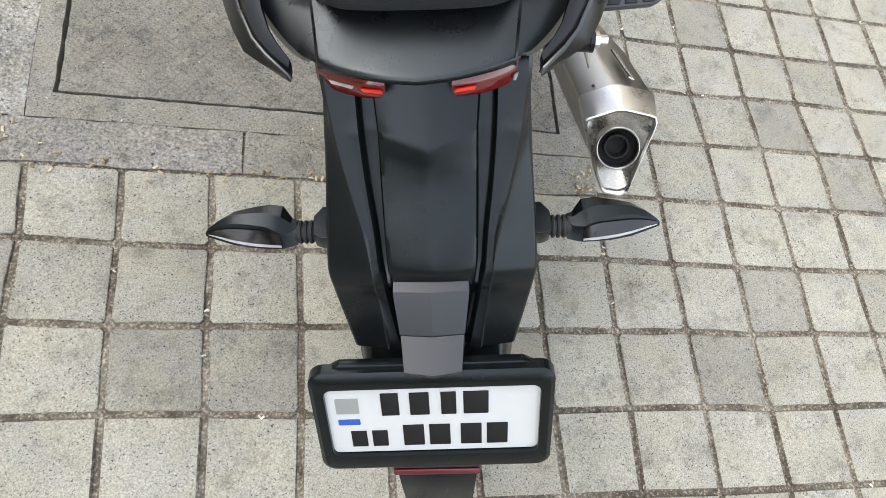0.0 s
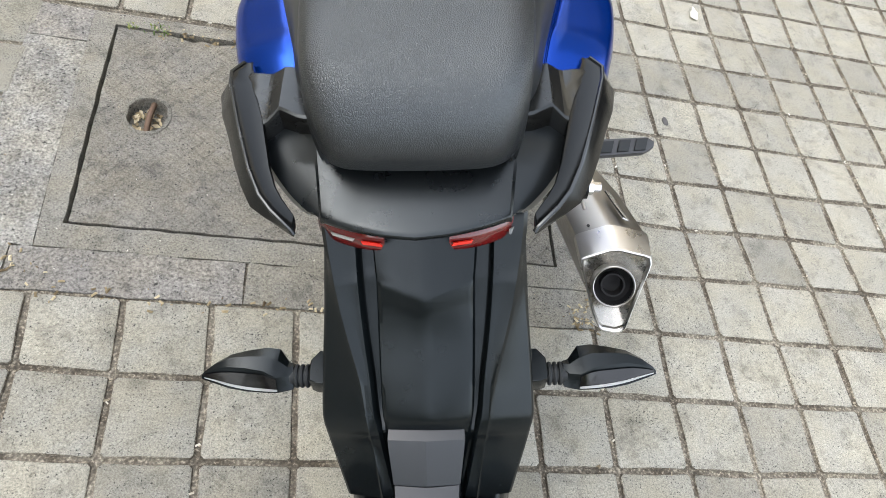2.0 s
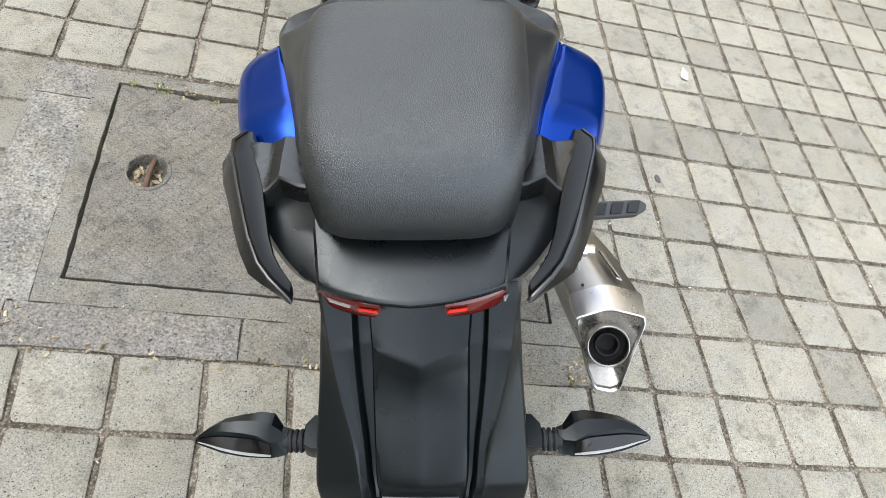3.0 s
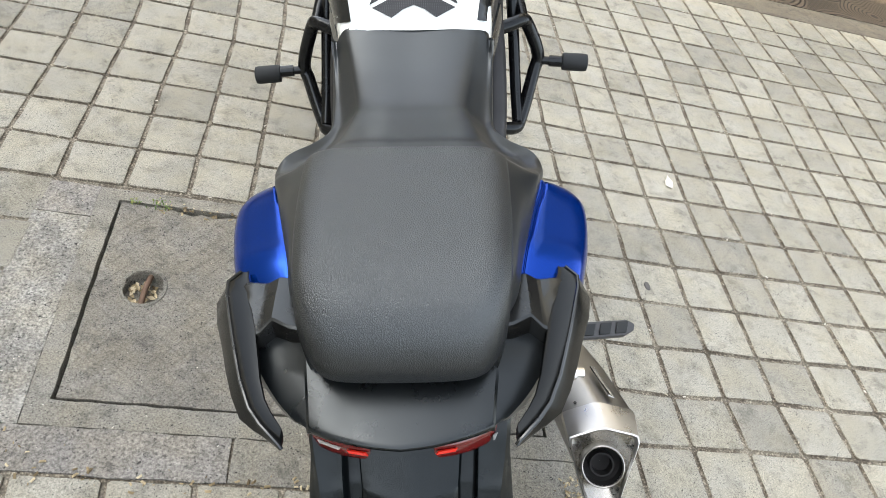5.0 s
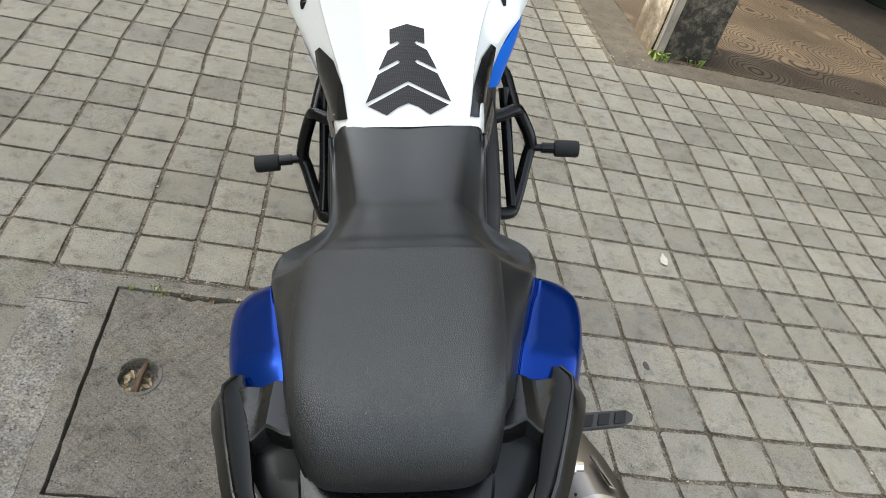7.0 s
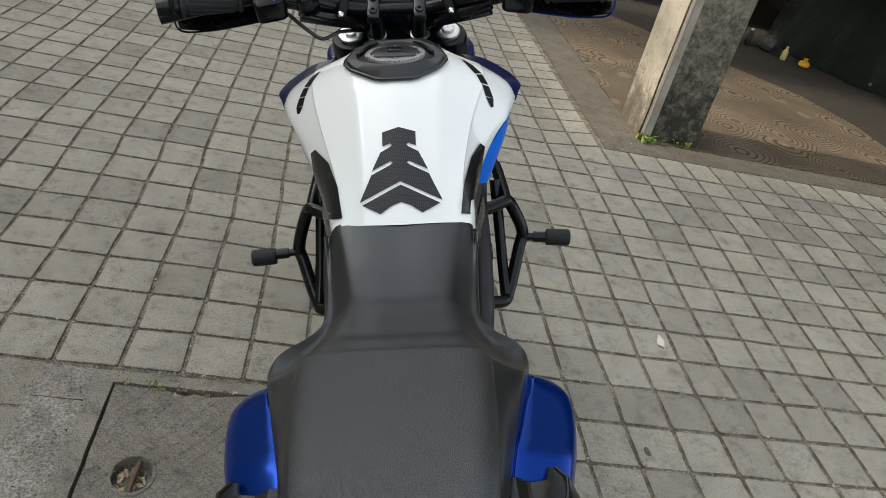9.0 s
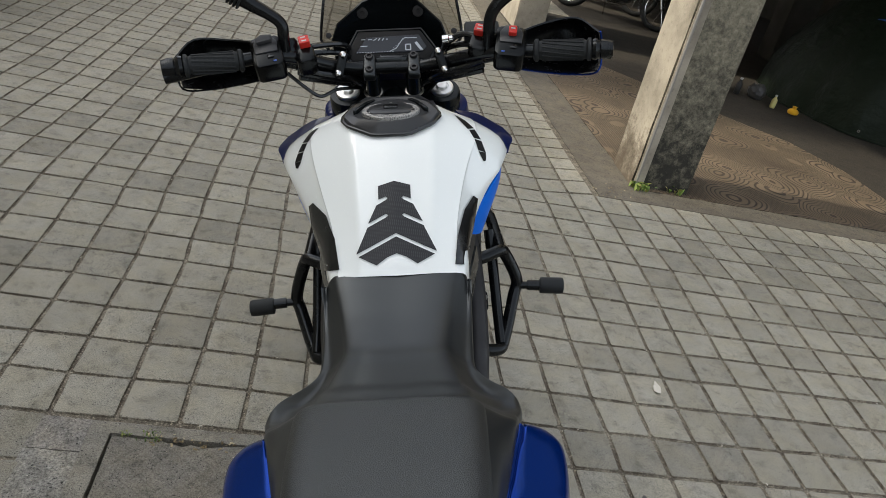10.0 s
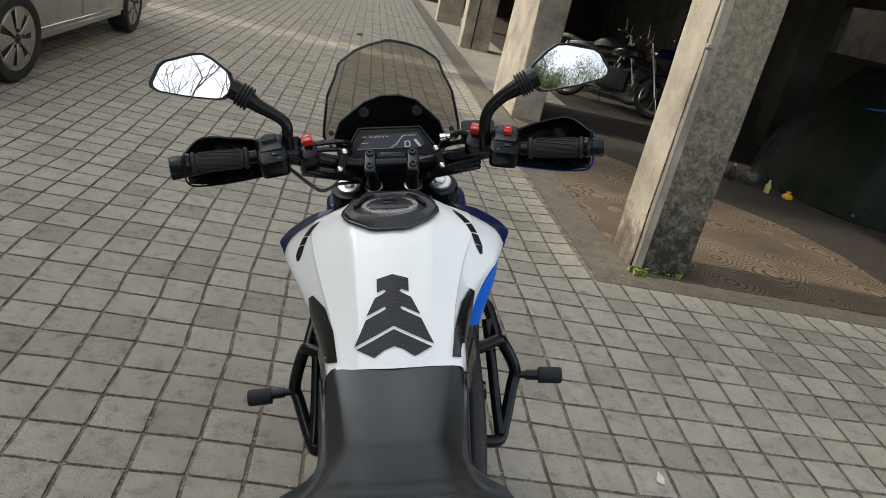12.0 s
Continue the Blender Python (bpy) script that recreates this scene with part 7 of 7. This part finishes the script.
covered_heap(6.3, 5.4)
solo("rope", tube([(5.50, 5.25, 0.95), (5.62, 4.95, 1.02), (5.80, 4.78, 1.05), (6.05, 4.60, 1.04)], 0.014, 8, 5), INK_BLUE, "blue rope over the dark tarpaulin", "rope")


def bottle(x, y, h, r, mat, label, lean=0):
    ob = thing("bottle", label, "bottle", pose(x, y, 0.004, lean, 0, 0), "bottles by the tarpaulin")
    part("body", lathe([(r * 0.9, 0.0), (r, 0.01), (r, h * 0.62), (r * 0.45, h * 0.8), (r * 0.42, h * 0.9)], (0, 0, 0), (0, 0, 1), 16), mat, ob)
    part("cap", lathe([(r * 0.46, h * 0.89), (r * 0.46, h), (0.0, h)], (0, 0, 0), (0, 0, 1), 14), RED if mat is YELLOW else PLATE, ob)


bottle(4.86, 4.98, 0.13, 0.028, DULLYELLOW, "pale yellow plastic bottle standing on the parking floor")
bottle(4.62, 5.3, 0.17, 0.032, DARK, "dark glass bottle standing on the parking floor")
bottle(4.54, 5.42, 0.17, 0.032, DARK, "dark glass bottle standing on the parking floor")
bm = lathe([(0.028, 0.0), (0.05, 0.008), (0.055, 0.03), (0.04, 0.05), (0.02, 0.055), (0.02, 0.075), (0.026, 0.08), (0.0, 0.085)], (5.02, 4.86, 0.004), (0, 0, 1), 20)
solo("watering_toy", bm, YELLOW, "small bright yellow plastic can on the floor", "can")
bm = bmesh.new()
bmesh.ops.create_icosphere(bm, subdivisions=3, radius=0.085, matrix=Matrix.Translation((4.80, 5.25, 0.08)))
for v in bm.verts:
    v.co += (v.co - Vector((4.80, 5.25, 0.08))) * (0.35 * noise.noise(v.co * 9) + 0.25 * noise.noise(v.co * 31))
    v.co.z = max(0.004, v.co.z)
solo("plastic_bag", bm, BAG, "crumpled grey plastic bag on the parking floor", "bag")

# scraps on the paving
bm = bmesh.new()
pts = [(0, 0.03), (0.008, 0.012), (0.016, 0.0), (0.014, -0.03), (0.002, -0.038), (-0.012, -0.028), (-0.01, 0.0), (-0.003, 0.01)]
f = bm.faces.new([bm.verts.new((x, y, 0.003 + 0.006 * abs(math.sin(90 * x + 50 * y)))) for x, y in pts])
thicken(bm, 0.001)
solo("paper_scrap", bm, PAPER, "torn pale paper scrap lying on the pavers", "paper", pose(1.822, 0.232, 0, 0, 0, -10), smooth=False)
bm = bmesh.new()
bmesh.ops.create_icosphere(bm, subdivisions=2, radius=0.012)
for v in bm.verts:
    v.co = Vector((v.co.x * 0.8, v.co.y * 1.3, max(0.0, v.co.z * 0.4))) * (1 + 0.3 * noise.noise(v.co * 120))
solo("pebble", bm, STONE, "small dark stone lying on a paver", "stone", pose(1.602, -0.281, 0))
bm = bmesh.new()
bmesh.ops.create_icosphere(bm, subdivisions=2, radius=0.05)
for v in bm.verts:
    v.co = Vector((v.co.x * 1.2, v.co.y, max(0.0, v.co.z))) * (1 + 0.3 * noise.noise(v.co * 30))
solo("stone", bm, STONE, "dark stone lying on the far paving", "stone", pose(0.58, 11.0, 0))


def grit(name, label, spots, size, mat, seed):
    r3 = random.Random(seed)
    bm = bmesh.new()
    for x, y, spread, n in spots:
        for _ in range(n):
            c = Vector((r3.gauss(x, spread), r3.gauss(y, spread), 0.001))
            m = Matrix.Translation(c) @ Euler((0, 0, r3.uniform(0, 6.3))).to_matrix().to_4x4()
            s = r3.uniform(*size)
            vs = [bm.verts.new(m @ Vector(q)) for q in ((-s, -s * 0.3, 0), (s, -s * 0.4, 0), (s * 0.8, s * 0.4, 0), (-s * 0.7, s * 0.5, 0), (0, 0, s * 0.5))]
            for a, b in ((0, 1), (1, 2), (2, 3), (3, 0)):
                bm.faces.new((vs[a], vs[b], vs[4]))
    return solo(name, bm, mat, label, "litter", kind="stuff", smooth=False)


r4 = random.Random(21)
joint_spots = []
for _ in range(420):
    i, j = r4.randint(-6, 22), r4.randint(-10, 16)
    (xa, ya), (xb, yb) = node_at(i, j), node_at(*((i + 1, j) if r4.random() < 0.5 else (i, j + 1)))
    t = r4.random()
    x, y = xa + (xb - xa) * t, ya + (yb - ya) * t
    if not chamber_here(x, y) and not (x > EDGE_X and y > EDGE_Y):
        joint_spots.append((x, y, 0.003, 2))
grit("joint_litter", "pale grit and straw bits caught in the paving joints", joint_spots, (0.0015, 0.005), PALEGRIT, 5)
lid_spots = [(r4.uniform(0.18, 1.15), r4.uniform(-0.78, -0.25), 0.01, 1) for _ in range(150)] + [(r4.uniform(0.0, 1.25), r4.uniform(-0.95, -0.8), 0.01, 1) for _ in range(60)] + [(r4.uniform(0.0, 0.1), r4.uniform(-0.95, -0.2), 0.01, 1) for _ in range(60)]
grit("pale_grit", "pale grit scattered over the chamber cover", lid_spots, (0.0008, 0.0024), PALEGRIT, 8)
grit("leaf_litter", "brown leaf crumbs along the chamber's edge", [(0.27 + 0.06 * k, -0.222, 0.012, 10) for k in range(6)] + [(0.08 + 0.1 * k, -0.953, 0.015, 7) for k in range(11)] + [(1.25, -0.93, 0.02, 40), (0.12, -0.90, 0.03, 14), (2.2, 1.95, 0.08, 30)], (0.002, 0.007), DRYLEAF, 6)


def weeds(name, label, spots, height, n, seed):
    """Small tufts: many thin bent blades and leaves."""
    r5 = random.Random(seed)
    bm = bmesh.new()
    for x, y, spread in spots:
        for _ in range(n):
            a, h = r5.uniform(0, 6.3), r5.uniform(0.4, 1.0) * height
            c = Vector((r5.gauss(x, spread), r5.gauss(y, spread), 0.0))
            d = Vector((math.cos(a), math.sin(a), 0))
            s = Vector((-d.y, d.x, 0)) * h * r5.uniform(0.12, 0.28)
            p = [c, c + d * h * 0.25 + Vector((0, 0, h * 0.7)), c + d * h * 0.7 + Vector((0, 0, h * r5.uniform(0.6, 1.0)))]
            v = [bm.verts.new(q) for q in (p[0] - s * 0.3, p[0] + s * 0.3, p[1] + s, p[1] - s, p[2])]
            bm.faces.new(v[:4])
            bm.faces.new((v[3], v[2], v[4]))
    return solo(name, bm, LEAF, label, "weeds", kind="stuff", smooth=False)


weeds("weeds", "small green weeds growing at the pillar's foot", [(2.42, 2.12, 0.02), (2.46, 2.125, 0.02), (2.40, 2.115, 0.02), (2.66, 2.13, 0.025)], 0.055, 18, 3)
weeds("grass_tufts", "tiny grass tufts in the chamber's gap", [(0.25, -0.217, 0.012), (0.275, -0.219, 0.010), (0.2, -0.217, 0.006)], 0.010, 26, 4)


# ---- behind the camera: bare trees and a shrub, seen in the mirrors, and added unseen shrubs ----
def bare_tree(name, base_at, height, seed, label, fan=4):
    ob = thing(name, label, "tree")
    r6 = random.Random(seed)
    bm = bmesh.new()

    def limb(p, d, length, rad, depth):
        pts = [p]
        for k in range(4):
            d = (d + Vector((r6.uniform(-1, 1), r6.uniform(-1, 1), r6.uniform(-0.5, 0.8))) * 0.22).normalized()
            pts.append(pts[-1] + d * length / 4)
        tube(pts, [rad, rad * 0.8, rad * 0.62], 6 if depth > 1 else 4, 1, bm)
        if depth == 0:
            return
        for k in range(fan if depth > 1 else fan + 1):
            q = pts[r6.randint(2, 4)]
            side = Vector((r6.uniform(-1, 1), r6.uniform(-1, 1), r6.uniform(-0.2, 0.7))).normalized()
            limb(q, (d * 0.7 + side * 0.8).normalized(), length * r6.uniform(0.5, 0.72), rad * 0.5, depth - 1)

    limb(Vector(base_at), Vector((0, 0, 1)), height * 0.30, height * 0.0075, 5)
    part("trunk", bm, BARK, ob, "grey-brown trunk and bare branches")
    return ob


bare_tree("tree", (-5.6, -11.5, -0.01), 9.0, 2, "bare branching tree beside the yard")
bare_tree("tree", (-1.2, -13.0, -0.01), 9.5, 7, "bare branching tree beside the yard")
bare_tree("tree", (4.6, -15.5, -0.01), 9.0, 11, "bare branching tree beside the yard")
bare_tree("tree", (-2.6, -9.2, -0.01), 9.5, 5, "bare branching tree beside the yard")


def shrub(cx, cy, label, seed, tall=1.0, n=9000, wide=1.3, low=1.8, high=3.6, leaf=1.0, bare=0.35):
    ob = thing("shrub", label, "shrub", group="shrubs behind the yard")
    r7 = random.Random(seed)
    bm = bmesh.new()
    st = bmesh.new()
    for k in range(60):
        a, h = r7.uniform(0, 6.3), tall * r7.uniform(low, high)
        tip = Vector((cx + r7.gauss(0, wide), cy + r7.gauss(0, min(0.6, wide)), h))
        root = Vector((cx + r7.gauss(0, 0.7 * wide), cy + r7.gauss(0, 0.3), 0))
        tube([root, (root + tip) / 2 + Vector((0, 0, 0.2)), tip], [0.02, 0.012, 0.004], 5, 2, st)
        for _ in range(n // 60):
            c = root.lerp(tip, r7.uniform(bare, 1.03)) + Vector((r7.gauss(0, 0.14), r7.gauss(0, 0.14), r7.gauss(0, 0.1))) * min(1.0, leaf * 1.2)
            m = Matrix.Translation(c) @ Euler((r7.uniform(-1.2, 1.2), r7.uniform(-1.2, 1.2), r7.uniform(0, 6.3))).to_matrix().to_4x4()
            l, w = leaf * r7.uniform(0.05, 0.12), leaf * r7.uniform(0.006, 0.013)
            v = [bm.verts.new(m @ Vector(q)) for q in ((0, 0, 0), (l * 0.5, w, 0.02), (l, 0, -0.02), (l * 0.5, -w, 0.02))]
            bm.faces.new(v)
    part("stems", st, BARK, ob)
    part("foliage", bm, LEAF, ob, "narrow green and yellowing leaves", smooth=False)
    return ob


# row of shrubs below the mirrors' view, added to darken reflections on the tail
for k, (x, y, h) in enumerate(((-5.6, -6.6, 0.6), (-3.4, -6.9, 0.6), (-1.2, -6.5, 0.66), (0.2, -6.8, 0.66), (2.9, -7.2, 0.46), (4.8, -7.8, 0.40))):
    shrub(x, y, "tall green shrub with narrow leaves, added unseen to darken reflections", 5 + k, h, 12000, 1.0, leaf=0.5)
shrub(1.48, -7.0, "dense green shrub with narrow leaves beside the yard", 31, 1.0, 36000, 0.22, 2.40, 2.84, 0.30, 0.86)

# ---- pavers that the camera passes nearest, one by one ----
for q in near_pavers[:300]:
    mid, me = paver_mesh(q, rng)
    ob = new("paver", me)
    ob.parent = pavement
    ob.matrix_basis = Matrix.LocRotScale((mid.x, mid.y, rng.uniform(-0.0015, 0.001)), Euler((rng.uniform(-0.006, 0.006), rng.uniform(-0.006, 0.006), 0)), None)
